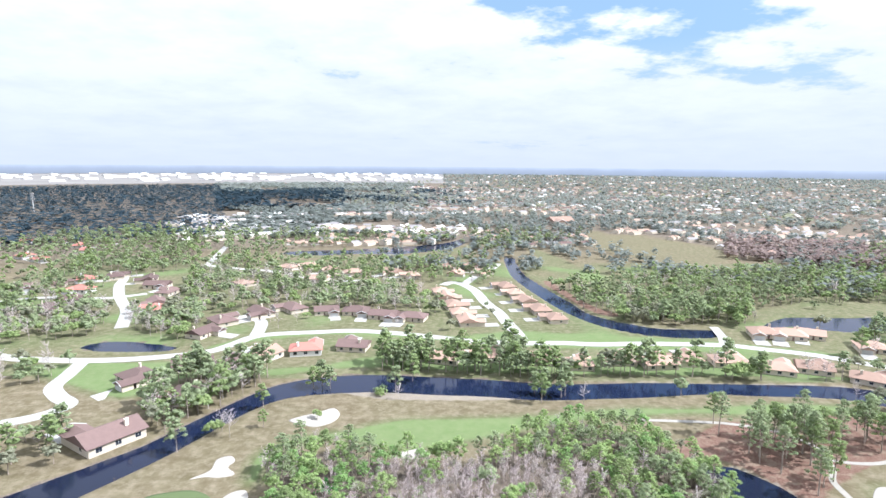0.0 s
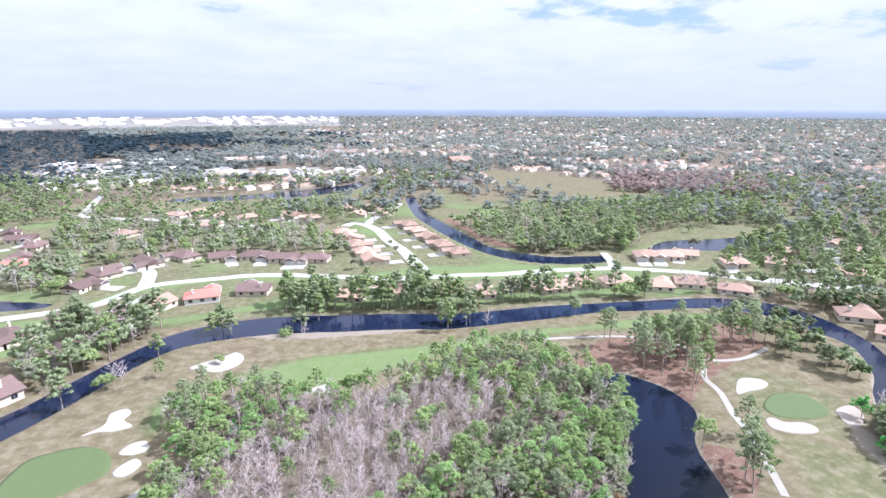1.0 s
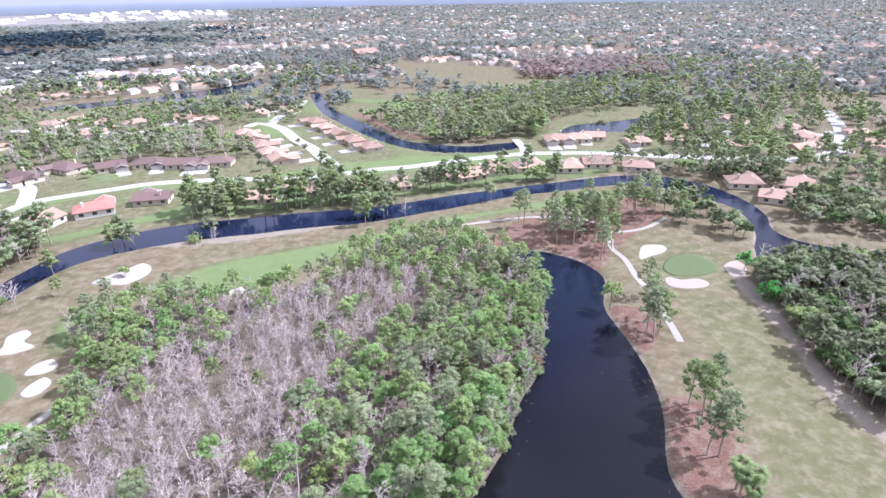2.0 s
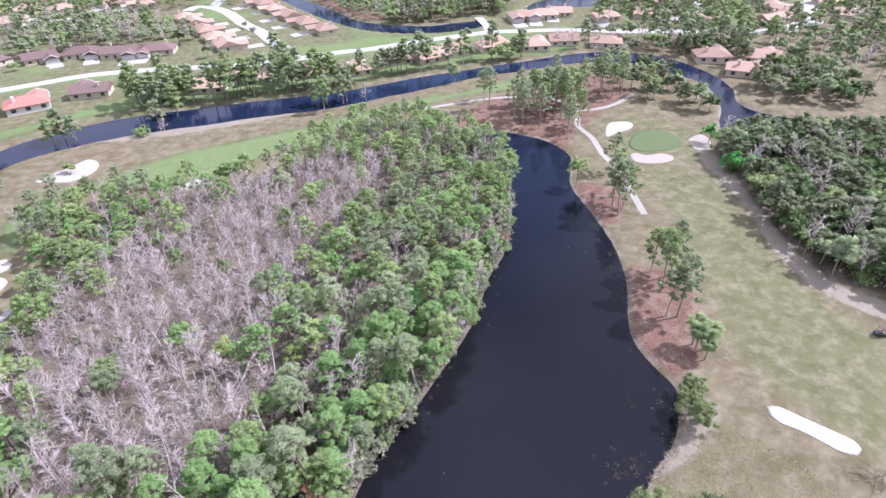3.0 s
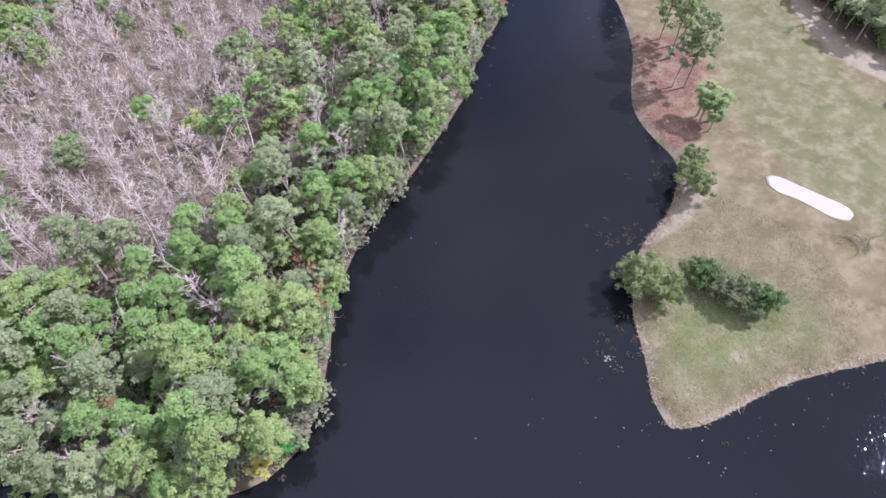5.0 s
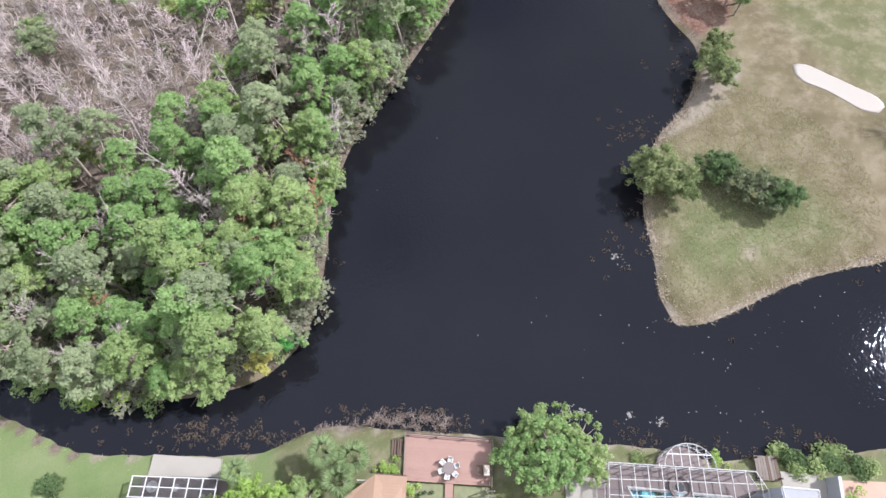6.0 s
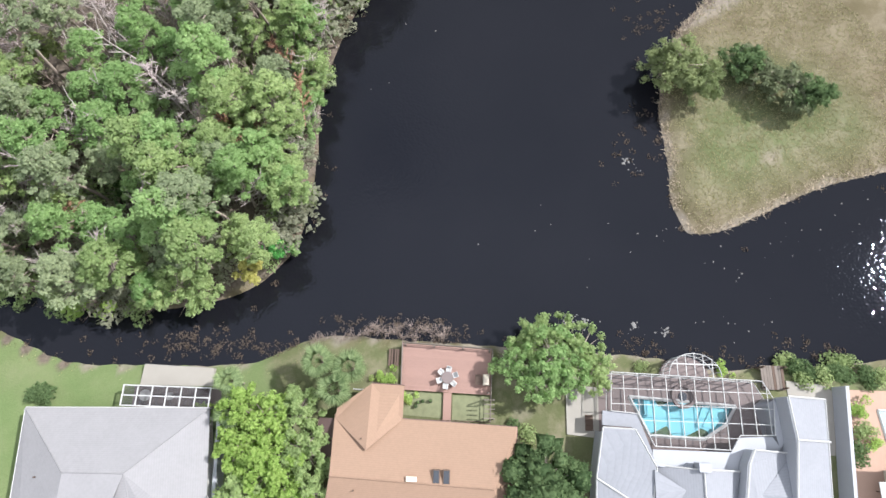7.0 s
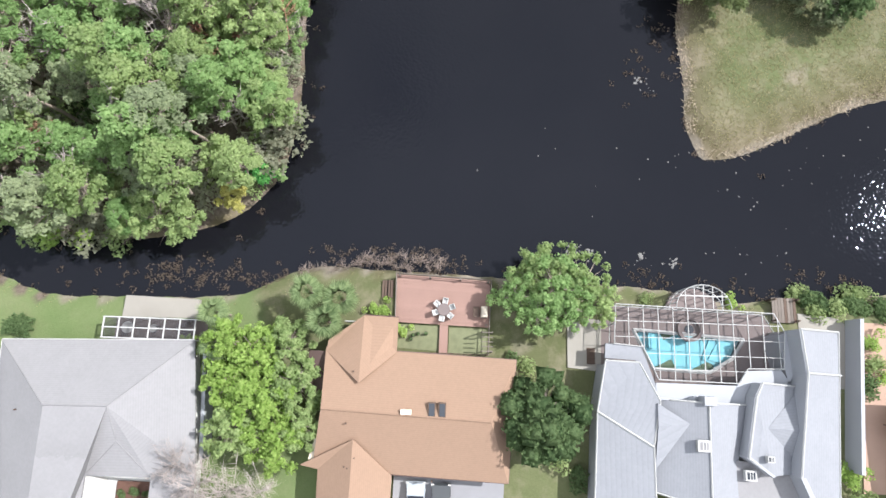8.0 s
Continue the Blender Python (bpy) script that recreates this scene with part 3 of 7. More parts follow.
def leaves(centres, radii, count, size, r, flat=1.0, shell=0.6, up=0.75, tri=False, slim=1.0):
    """Small leaf sprays spread through ellipsoid clumps: arrays of corners and quads."""
    centres, radii = np.asarray(centres, float), np.asarray(radii, float)
    if radii.ndim == 1:
        radii = np.stack([radii, radii, radii * flat], -1)
    share = radii.prod(1) ** (2 / 3)
    pick = r.choice(len(centres), count, p=share / share.sum())
    d = r.normal(size=(count, 3))
    d /= np.linalg.norm(d, axis=1)[:, None]
    d[:, 2] = np.where(r.random(count) < 0.6, np.abs(d[:, 2]), d[:, 2])
    c = centres[pick] + radii[pick] * d * (shell + (1 - shell) * r.random((count, 1)))
    nrm = d * 0.6 + r.normal(size=(count, 3)) * 0.5 + np.array([0.2, 0, up])
    nrm /= np.linalg.norm(nrm, axis=1)[:, None]
    t = np.cross(nrm, r.normal(size=(count, 3)))
    t /= np.linalg.norm(t, axis=1)[:, None] + 1e-9
    b = np.cross(nrm, t)
    s = (size * (0.6 + 0.8 * r.random((count, 1)))) / 2
    w = s * slim * (0.5 + 0.4 * r.random((count, 1)))
    if tri:
        v = np.stack([c - t * s - b * w, c + t * s * 1.1 - b * w * 0.6, c + b * w * 1.7], 1).reshape(-1, 3)
        return v, np.arange(3 * count).reshape(-1, 3)
    v = np.stack([c - t * s, c - b * w + nrm * s * 0.25, c + t * s, c + b * w], 1).reshape(-1, 3)
    return v, np.arange(4 * count).reshape(-1, 4)


HEART = np.array([(0, 0, 1.0), (1.0, 0, 0), (0, 1.0, 0), (-1.0, 0, 0), (0, -1.0, 0), (0, 0, -0.8)])
HEART_F = np.array([(0, 1, 2), (0, 2, 3), (0, 3, 4), (0, 4, 1), (5, 2, 1), (5, 3, 2), (5, 4, 3), (5, 1, 4)])


def crown(centres, radii, count, size, r, flat=1.0, core=0.62, **more):
    """Dense ragged hearts of foliage inside each clump, and loose leaf sprays round them."""
    v, f = leaves(centres, radii, count, size, r, flat, tri=True, **more)
    c, rad = np.asarray(centres, float), np.asarray(radii, float)[:, None] * np.array([1.0, 1.0, 0.8 * flat])
    hv = c[:, None] + rad[:, None] * HEART * core * (0.8 + 0.6 * r.random((len(c), 6, 1)))
    hf = HEART_F[None] + 6 * np.arange(len(c))[:, None, None]
    return np.concatenate([v, hv.reshape(-1, 3)]), np.concatenate([f, hf.reshape(-1, 3) + len(v)])


def spikes(segments):
    """Three-sided twigs that run to a point, from (a, b, radius)."""
    a, b = np.array([q[0] for q in segments], float), np.array([q[1] for q in segments], float)
    rad = np.array([q[2] for q in segments], float)[:, None]
    w = b - a
    w /= np.linalg.norm(w, axis=1)[:, None] + 1e-9
    u = np.cross(w, np.where(np.abs(w[:, 2:3]) > 0.9, np.array([[1.0, 0, 0]]), np.array([[0, 0, 1.0]])))
    u /= np.linalg.norm(u, axis=1)[:, None]
    q = np.cross(w, u)
    v = np.stack([a + rad * u, a + rad * (-0.5 * u + 0.866 * q), a + rad * (-0.5 * u - 0.866 * q), b], 1).reshape(-1, 3)
    f = (4 * np.arange(len(a))[:, None, None] + np.array([(0, 1, 3), (1, 2, 3), (2, 0, 3)])).reshape(-1, 3)
    return v, f


def rods(segments, sides=3):
    """Tapered sticks from (a, b, radius at a, radius at b), as arrays."""
    a = np.array([s[0] for s in segments], float)
    b = np.array([s[1] for s in segments], float)
    ra = np.array([s[2] for s in segments], float)[:, None]
    rb = np.array([s[3] for s in segments], float)[:, None]
    w = b - a
    w /= np.linalg.norm(w, axis=1)[:, None] + 1e-9
    h = np.where(np.abs(w[:, 2:3]) > 0.9, np.array([[1.0, 0, 0]]), np.array([[0, 0, 1.0]]))
    u = np.cross(w, h)
    u /= np.linalg.norm(u, axis=1)[:, None]
    q = np.cross(w, u)
    k = len(segments)
    ring = []
    for i in range(sides):
        o = math.cos(2 * math.pi * i / sides) * u + math.sin(2 * math.pi * i / sides) * q
        ring += [a + ra * o, b + rb * o]
    v = np.stack(ring, 1).reshape(-1, 3)
    f = np.concatenate([np.stack([np.arange(k) * 2 * sides + o for o in (2 * i, 2 * ((i + 1) % sides), 2 * ((i + 1) % sides) + 1, 2 * i + 1)], -1) for i in range(sides)])
    return v, f


def timber(stem, limbs):
    """A tapered stem and limbs that run to a point, in triangles."""
    v, f = rods(stem, 5)
    w, g = spikes(limbs)
    return np.concatenate([v, w]), np.concatenate([f[:, :3], f[:, [0, 2, 3]], g + len(v)])


def bent_trunk(h, r0, r1, r, lean=0.04, segs=4):
    p = np.zeros((segs + 1, 3))
    p[:, 2] = np.linspace(-0.3, h, segs + 1)
    p[1:, :2] += np.cumsum(r.normal(size=(segs, 2)) * lean * h / segs, 0)
    rad = np.linspace(r0, r1, segs + 1)
    return p, [(p[i], p[i + 1], rad[i], rad[i + 1]) for i in range(segs)]


def tree_pine(name, h, spread_r, clumps, count, mat, r, low=0.5, size=0.42, label="", flat=0.7, puff=1.0, up=0.75, slim=1.0, lean=0.04, core=0.62):
    """A tall pine: bare trunk, limbs, and separate puffs of needles at the top."""
    root = empty(name)
    p, segs = bent_trunk(h * 0.95, 0.03 * h * 0.55, 0.05, r, lean)
    cs, rs, limbs = [], [], []
    for i in range(clumps):
        z = h * (low + (1 - low) * (i + 0.5) / clumps)
        k = 1 - ((z / h - low) / (1 - low)) ** 2 * 0.75
        ang = i * 2.4 + r.random()
        rad = spread_r * k * (0.35 + 0.65 * r.random())
        axis = np.array([np.interp(z, p[:, 2], p[:, 0]), np.interp(z, p[:, 2], p[:, 1])])
        c = np.array([axis[0] + rad * math.cos(ang), axis[1] + rad * math.sin(ang), z])
        cs.append(c)
        rs.append(spread_r * puff * (0.32 + 0.22 * r.random()))
        limbs.append((np.array([axis[0], axis[1], z - 0.25 * rad]), c, 0.08))
    part_of("trunk", mesh_of("pine_trunk", *timber(segs, limbs), "bark", True), root)
    part_of("crown", mesh_of("pine_crown", *crown(cs, rs, count, size, r, flat, up=up, slim=slim, core=core), mat), root)
    return tagged(root, label or "tall pine with bare trunk and puffs of needles", "tree")


def tree_broad(name, h, spread_r, clumps, count, mat, r, size=0.45, label="", bottom=0.3, flat=0.85, puff=1.0, up=0.75, slim=1.0, core=0.62):
    """A round-headed tree: clumps over a dome, with gaps."""
    root = empty(name)
    p, segs = bent_trunk(h * 0.6, 0.035 * h * 0.5, 0.1, r)
    mid = h * (bottom + 1) / 2
    cs, rs, limbs = [], [], []
    for i in range(clumps):
        d = r.normal(size=3)
        d /= np.linalg.norm(d)
        d[2] = abs(d[2]) * 1.0 - 0.25
        k = 0.55 + 0.25 * r.random() if puff == 1.0 else 0.3 + 0.75 * r.random()
        c = np.array([0, 0, mid - 0.1 * h]) + d * np.array([spread_r, spread_r, h * (1 - bottom) * 0.55]) * k
        cs.append(c)
        rs.append(spread_r * puff * (0.32 + 0.22 * r.random()))
        limbs.append((p[-1] * 0.9, c, 0.1))
    part_of("trunk", mesh_of("broad_trunk", *timber(segs, limbs), "bark", True), root)
    part_of("crown", mesh_of("broad_crown", *crown(cs, rs, count, size, r, flat, up=up, slim=slim, core=core), mat), root)
    return tagged(root, label or "leafy round-headed broadleaf tree", "tree")


def tree_bare(name, h, spread_r, r, limbs=22, twigs=5, label="", mat="bark_grey", thick=1.0):
    """A leafless grey tree: upright stem, steep limbs and fine twigs."""
    root = empty(name)
    p, segs = bent_trunk(h, 0.012 * h, 0.02, r, 0.05)
    fine = []
    stem = len(segs)
    for i in range(limbs):
        z = h * (0.35 + 0.62 * (i + r.random()) / limbs)
        base = np.array([np.interp(z, p[:, 2], p[:, k]) for k in (0, 1)] + [z])
        a, ln = r.random() * 6.283, spread_r * (1.15 - 0.8 * (z / h - 0.3)) * (0.6 + 0.5 * r.random())
        tip = base + np.array([math.cos(a) * ln, math.sin(a) * ln, ln * (0.5 + 0.6 * r.random())])
        segs.append((base, tip, 0.055 * thick, 0.022 * thick))
        for _ in range(twigs):
            k = 0.2 + 0.8 * r.random()
            q = base + (tip - base) * k
            w = r.normal(size=3) * 0.6 + (tip - base) / ln * 0.5 + np.array([0, 0, 0.45])
            w /= np.linalg.norm(w)
            fine.append((q, q + w * ln * (0.3 + 0.45 * r.random()), 0.034 * thick))
    part_of("trunk", mesh_of("bare_trunk", *rods(segs[:stem], 4), mat, True), root)
    v, f = rods(segs[stem:], 3)
    v2, f2 = spikes(fine)
    f = np.concatenate([f[:, :3], f[:, [0, 2, 3]], f2 + len(v)])
    part_of("crown", mesh_of("bare_crown", np.concatenate([v, v2]), f, mat), root)
    return tagged(root, label or "leafless grey cypress with fine upright twigs", "tree")


def tree_palm(name, h, r, fronds=30, reach=2.1, label="", mat="leaf_palm"):
    """A cabbage palm: ringed trunk and a ball of arching fronds with split leaflets."""
    root = empty(name)
    p, segs = bent_trunk(h, 0.2, 0.16, r, 0.02)
    part_of("trunk", mesh_of("palm_trunk", *rods(segs, 7), "bark", True), root)
    v, f = [], []
    for i in range(fronds):
        a = i * 2.4 + 0.4 * r.random()
        lift = 1.0 - 1.5 * (i / fronds) + 0.2 * r.random()
        ln = reach * (0.8 + 0.35 * r.random())
        d = np.array([math.cos(a), math.sin(a), 0.0])
        hub = p[-1] + d * ln * 0.42 + np.array([0, 0, ln * 0.42 * lift])
        for k in range(-5, 6):
            w = a + k * 0.2
            e = np.array([math.cos(w), math.sin(w), 0.0])
            side = np.array([-e[1], e[0], 0.0]) * 0.055
            tip = hub + e * ln * (0.62 - 0.012 * k * k) + np.array([0, 0, ln * (0.35 * lift - 0.3 - 0.1 * r.random())])
            mid_ = hub + (tip - hub) * 0.55 + np.array([0, 0, 0.06])
            b = len(v)
            v += [hub - side * 0.4, mid_ - side, tip, mid_ + side, hub + side * 0.4]
            f += [(b, b + 1, b + 3), (b, b + 3, b + 4), (b + 1, b + 2, b + 3)]
        b = len(v)
        v += [p[-1] + np.array([0, 0, -0.05]), hub, p[-1] + np.array([-d[1] * 0.05, d[0] * 0.05, 0.0])]
        f.append((b, b + 1, b + 2))
    part_of("crown", mesh_of("palm_crown", np.array(v), np.array(f), mat), root)
    return tagged(root, label or "fan palm with a ball of arching fronds", "palm")


def shrub(name, w, h, count, mat, r, size=0.3, label="leafy rounded shrub"):
    cs = [(r.normal() * w * 0.3, r.normal() * w * 0.3, h * (0.35 + 0.3 * r.random())) for _ in range(9)]
    rs = [w * (0.3 + 0.15 * r.random()) for _ in cs]
    rr = np.stack([rs, rs, np.array(rs) * h / w * 1.1], -1)
    me = mesh_of(name, *leaves(cs, rr, count, size, r, tri=True), mat)
    me.vertices.foreach_get("co", (co := np.zeros(len(me.vertices) * 3, np.float32)))
    co.reshape(-1, 3)[:, 2] = np.maximum(co.reshape(-1, 3)[:, 2], 0.0)
    me.vertices.foreach_set("co", co)
    return tagged(new(name, me), label, "shrub")


PROTO, PLANTED = {}, []


def proto(key, ob):
    """Keeps a first plant of a kind; it and its copies are set out at the end."""
    PROTO.setdefault(key, []).append(ob)


def plant(key, x, y, scale=1.0, turn=None, which=None, group="", z=None, sq=1.0, tilt=0.0):
    """Notes a plant of a kind at a place."""
    lst = PROTO[key]
    ob = lst[int(rng.integers(len(lst))) if which is None else which % len(lst)]
    a = rng.random() * 360 if turn is None else turn
    zz_ = height(x, y) if z is None else z
    PLANTED.append((math.hypot(x, y - 30), ob, pose(x, y, zz_ - 0.05, 0, 0, a) @ pose(0, 0, 0, tilt, 0, 0) @ Matrix.Diagonal((scale * sq, scale * sq, scale, 1)), group))


def set_out(most=280):
    """The nearest of each kind become things of their own, the farther ones one joined growth."""
    count, used, rest, kin = {}, set(), {}, {}
    for _, ob, m, group in sorted(PLANTED, key=lambda p: p[0]):
        kind = ob.name.split(".")[0]
        count[kind] = count.get(kind, 0) + 1
        if count[kind] > most:
            rest.setdefault(kind, []).append((ob, m))
        elif ob in used:
            tagged(copy_thing(ob, m), group=group)
        else:
            used.add(ob)
            tagged(ob, group=group)
            ob["at"] = [v for row in m for v in row]
    for kind, items in rest.items():
        mats, verts, faces, mi, base = [], [], [], [], 0
        for ob, m in items:
            mm = np.array(m)
            if ob not in kin:
                kin[ob] = (ob, *ob.children)
            for o in kin[ob]:
                if not o.data:
                    continue
                me = o.data
                co = np.zeros(len(me.vertices) * 3, np.float32)
                me.vertices.foreach_get("co", co)
                co = co.reshape(-1, 3) @ mm[:3, :3].T + mm[:3, 3]
                k = len(me.polygons[0].vertices)
                li = np.zeros(len(me.loops), np.int32)
                me.loops.foreach_get("vertex_index", li)
                f = li.reshape(-1, k)
                if k == 3:
                    f = np.concatenate([f, f[:, 2:]], 1)
                if me.materials[0] not in mats:
                    mats.append(me.materials[0])
                verts.append(co)
                faces.append((f + base, k == 3))
                mi.append(np.full(len(f), mats.index(me.materials[0]), np.int32))
                base += len(co)
        v = np.concatenate(verts)
        order = sorted(range(len(faces)), key=lambda i: faces[i][1])
        me = bpy.data.meshes.new(kind)
        loops = np.concatenate([(faces[i][0][:, :3] if faces[i][1] else faces[i][0]).ravel() for i in order])
        sizes = np.concatenate([np.full(len(faces[i][0]), 3 if faces[i][1] else 4, np.int32) for i in order])
        me.vertices.add(len(v))
        me.vertices.foreach_set("co", v.astype(np.float32).ravel())
        me.loops.add(len(loops))
        me.loops.foreach_set("vertex_index", loops.astype(np.int32))
        me.polygons.add(len(sizes))
        me.polygons.foreach_set("loop_start", np.r_[0, np.cumsum(sizes)[:-1]].astype(np.int32))
        for mat in mats:
            me.materials.append(mat)
        me.polygons.foreach_set("material_index", np.concatenate([mi[i] for i in order]))
        me.update(calc_edges=True)
        tagged(new(kind + "s", me), "farther " + kind.replace("_", " ") + "s among houses and fairways", "trees", kind="stuff")
    for lst in PROTO.values():
        for ob in lst:
            if ob in used:
                v = ob["at"]
                ob.matrix_basis = Matrix([v[i:i + 4] for i in (0, 4, 8, 12)])
                del ob["at"]
            else:
                for o in (*ob.children_recursive, ob):
                    bpy.data.objects.remove(o)


r7 = np.random.default_rng(11)
foliage("leaf_moss", (0.2, 0.29, 0.115), (0.42, 0.52, 0.24))
foliage("leaf_fresh", (0.16, 0.28, 0.1), (0.36, 0.5, 0.22))
plain("twig_brown", (0.27, 0.215, 0.185), 0.2, 2.0, 0.9, each=0.2)
plain("twig_rust", (0.37, 0.2, 0.14), 0.2, 2.0, 0.9)
foliage("leaf_wood", (0.12, 0.15, 0.085), (0.29, 0.325, 0.2))
foliage("leaf_emerald", (0.07, 0.26, 0.07), (0.2, 0.5, 0.15))
foliage("leaf_neon", (0.2, 0.42, 0.16), (0.42, 0.68, 0.3))
plain("twig_lilac", (0.385, 0.325, 0.32), 0.2, 1.5, 0.9, each=0.2)
for i in range(4):
    proto("pine", tree_pine("pine_tree", 13 + i, 3.7, 34, 1300, ("leaf_pine", "leaf_sage")[i % 2], r7, 0.45, 0.42, puff=0.58, flat=0.6, slim=0.8))
ISLE = "green pine crowding a wooded island"
for i in range(5):
    proto("wood_pine", tree_pine("pine_tree", 10.5 + i * 0.7, 3.3, 28, 640, ("leaf_moss", "leaf_fresh", "leaf_pine", "leaf_moss", "leaf_sage")[i], r7, 0.55, 0.5, ISLE, puff=0.6, flat=0.6, up=1.3, slim=0.7, lean=0.08))
for i in range(5):
    proto("wood_broad", tree_broad("broadleaf_tree", 9.0 + i * 0.6, 3.3, 30, 640, ("leaf_moss", "leaf_pine", "leaf_fresh", "leaf_sage", "leaf_moss")[i], r7, 0.5, "leafy green tree crowding a wooded island", puff=0.56, up=1.3, slim=0.7))
for i in range(5):
    proto("near_pine", tree_pine("pine_tree", 10.5 + i * 0.9, 3.3, 46, 2800, ("leaf_fresh", "leaf_moss", "leaf_moss", "leaf_fresh", "leaf_sage")[i], r7, 0.62, 0.3, ISLE, puff=0.5, up=1.4, slim=0.6, lean=0.12, flat=0.55))
for i in range(5):
    proto("near_broad", tree_broad("broadleaf_tree", 8.0 + i * 0.7, 2.8, 48, 2700, ("leaf_moss", "leaf_fresh", "leaf_fresh", "leaf_moss", "leaf_sage")[i], r7, 0.3, "leafy green tree crowding a wooded island", puff=0.5, up=1.4, slim=0.65))
for i in range(4):
    proto("thicket", tree_broad("broadleaf_tree", 4.6 + 0.5 * i, 2.1, 30, 420, ("leaf_moss", "leaf_sage", "leaf_fresh", "leaf_grey")[i], r7, 0.4, "low leafy tree hanging over the water's edge", bottom=-0.1, puff=0.55, up=1.0, slim=0.7, core=0.7))
for i in range(4):
    proto("brush", tree_bare("bare_tree", 4.0 + i * 0.8, 1.9, r7, 13, 6, "low grey-brown leafless thicket tree", ("bark_grey", "twig_brown", "twig_lilac", "twig_brown")[i], 0.75))
proto("rust_snag", tree_bare("dead_tree", 8.0, 1.4, r7, 26, 14, "fallen rust-brown dead conifer in a wood", "twig_rust", 1.1))
for i in range(2):
    proto("lime", tree_broad("broadleaf_tree", 8.5, 2.3, 40, 900, "leaf_lime", r7, 0.36, "fresh yellow-green tree in a wood", puff=0.5, up=1.0, slim=0.7))
proto("emerald", tree_broad("broadleaf_tree", 7.0, 2.7, 44, 1000, "leaf_emerald", r7, 0.4, "vivid emerald-green leafy tree", puff=0.5, up=1.0, slim=0.8, bottom=0.1))
proto("neon", tree_broad("broadleaf_tree", 9.0, 2.6, 44, 1100, "leaf_neon", r7, 0.36, "pale bright-green freshly leafed tree", puff=0.5, up=1.0, slim=0.8))
proto("yellow", tree_broad("broadleaf_tree", 5.5, 1.6, 24, 700, "leaf_yellow", r7, 0.3, "small yellow-leaved tree at the water's edge", puff=0.6, up=1.0, slim=0.8))
for i in range(6):
    proto("bare", tree_bare("bare_tree", 8.8 + i * 0.5, 2.2, r7, 19, 11, mat=("bark_grey", "twig_lilac", "twig_lilac")[i % 3]))
for i in range(3):
    proto("snag", tree_bare("dead_tree", 9.5 + i, 1.5, r7, 12, 5, "leaning dead grey tree in a wood", thick=0.9))
for i in range(2):
    proto("grey_wood", tree_broad("broadleaf_tree", 8.0, 2.5, 28, 450, "leaf_grey", r7, 0.38, "grey-green thinly leaved tree in a wood", puff=0.45, slim=0.6))
proto("rust", tree_broad("dead_tree", 5.5, 1.8, 26, 520, "leaf_rust", r7, 0.3, "dead rust-brown tree in a wood", puff=0.45, slim=0.6))
for i in range(3):
    proto("mid_pine", tree_pine("pine_tree", 12.5 + i, 3.4, 17, 180, ("leaf_sage", "leaf_pine", "leaf_sage")[i], r7, 0.42, 0.8, puff=0.95, core=0.8))
for i in range(4):
    proto("mid_broad", tree_broad("broadleaf_tree", 7.5 + i, 3.7, 18, 180, ("leaf_broad", "leaf_sage", "leaf_grey", "leaf_sage")[i], r7, 0.85, puff=0.95, core=0.8))
for i in range(3):
    proto("far_pine", tree_pine("pine_tree", 12.5 + i, 3.5, 7, 60, ("leaf_sage", "leaf_wood", "leaf_pine")[i], r7, 0.36, 1.3, core=0.8))
for i in range(4):
    proto("far_broad", tree_broad("broadleaf_tree", 8 + i, 3.7, 7, 60, ("leaf_wood", "leaf_sage", "leaf_sage", "leaf_pine")[i], r7, 1.4, core=0.8))
for i in range(2):
    proto("mid_bare", tree_bare("bare_tree", 8.5 + i, 3.0, r7, 13, 8, "leafless grey-brown broadleaf tree", thick=1.7))
for i in range(3):
    proto("east", tree_broad("broadleaf_tree", 9.0 + i, 3.6, 23, 240, ("leaf_dark", "leaf_wood", "leaf_wood")[i], r7, 0.78, "dark dense broadleaf tree of a wood", puff=0.72, bottom=0.08, core=0.75))
for i in range(3):
    proto("palm", tree_palm("palm_tree", 4.6 + i * 0.5, r7, 56, 1.9))
for i in range(3):
    proto("bush", shrub("shrub", 2.2, 1.6, 420, ("leaf_broad", "leaf_dark", "leaf_bright")[i], r7, 0.3, "leafy rounded green garden shrub"))
for i in range(3):
    proto("edge", shrub("shrub", 2.6, 2.2, 380, ("leaf_grey", "leaf_moss", "leaf_grey")[i], r7, 0.3, "scrubby bush at the water's edge"))


def scatter(poly, gap, r, keep=None, most=100000):
    """Random places inside an outline, no two nearer than gap."""
    lo, hi = poly.min(0), poly.max(0)
    tries = int((hi - lo).prod() / gap**2 * 9)
    pts = lo + (hi - lo) * r.random((tries, 2))
    pts = pts[inside(poly, pts[:, 0], pts[:, 1])]
    cell, out = {}, []
    for p in pts:
        k = (int(p[0] // gap), int(p[1] // gap))
        if any(np.hypot(*(q - p)) < gap for dx in (-1, 0, 1) for dy in (-1, 0, 1) for q in cell.get((k[0] + dx, k[1] + dy), ())):
            continue
        if keep and not keep(p):
            continue
        cell.setdefault(k, []).append(p)
        out.append(p)
        if len(out) >= most:
            break
    return out


# the wooded island: green rim, grey leafless middle
WOOD = "trees of the wooded island"


def grown(y):
    """The trees are lower towards the far end of the island."""
    return float(np.interp(y, [60, 110, 165, 190], [1.0, 0.96, 0.84, 0.72]))


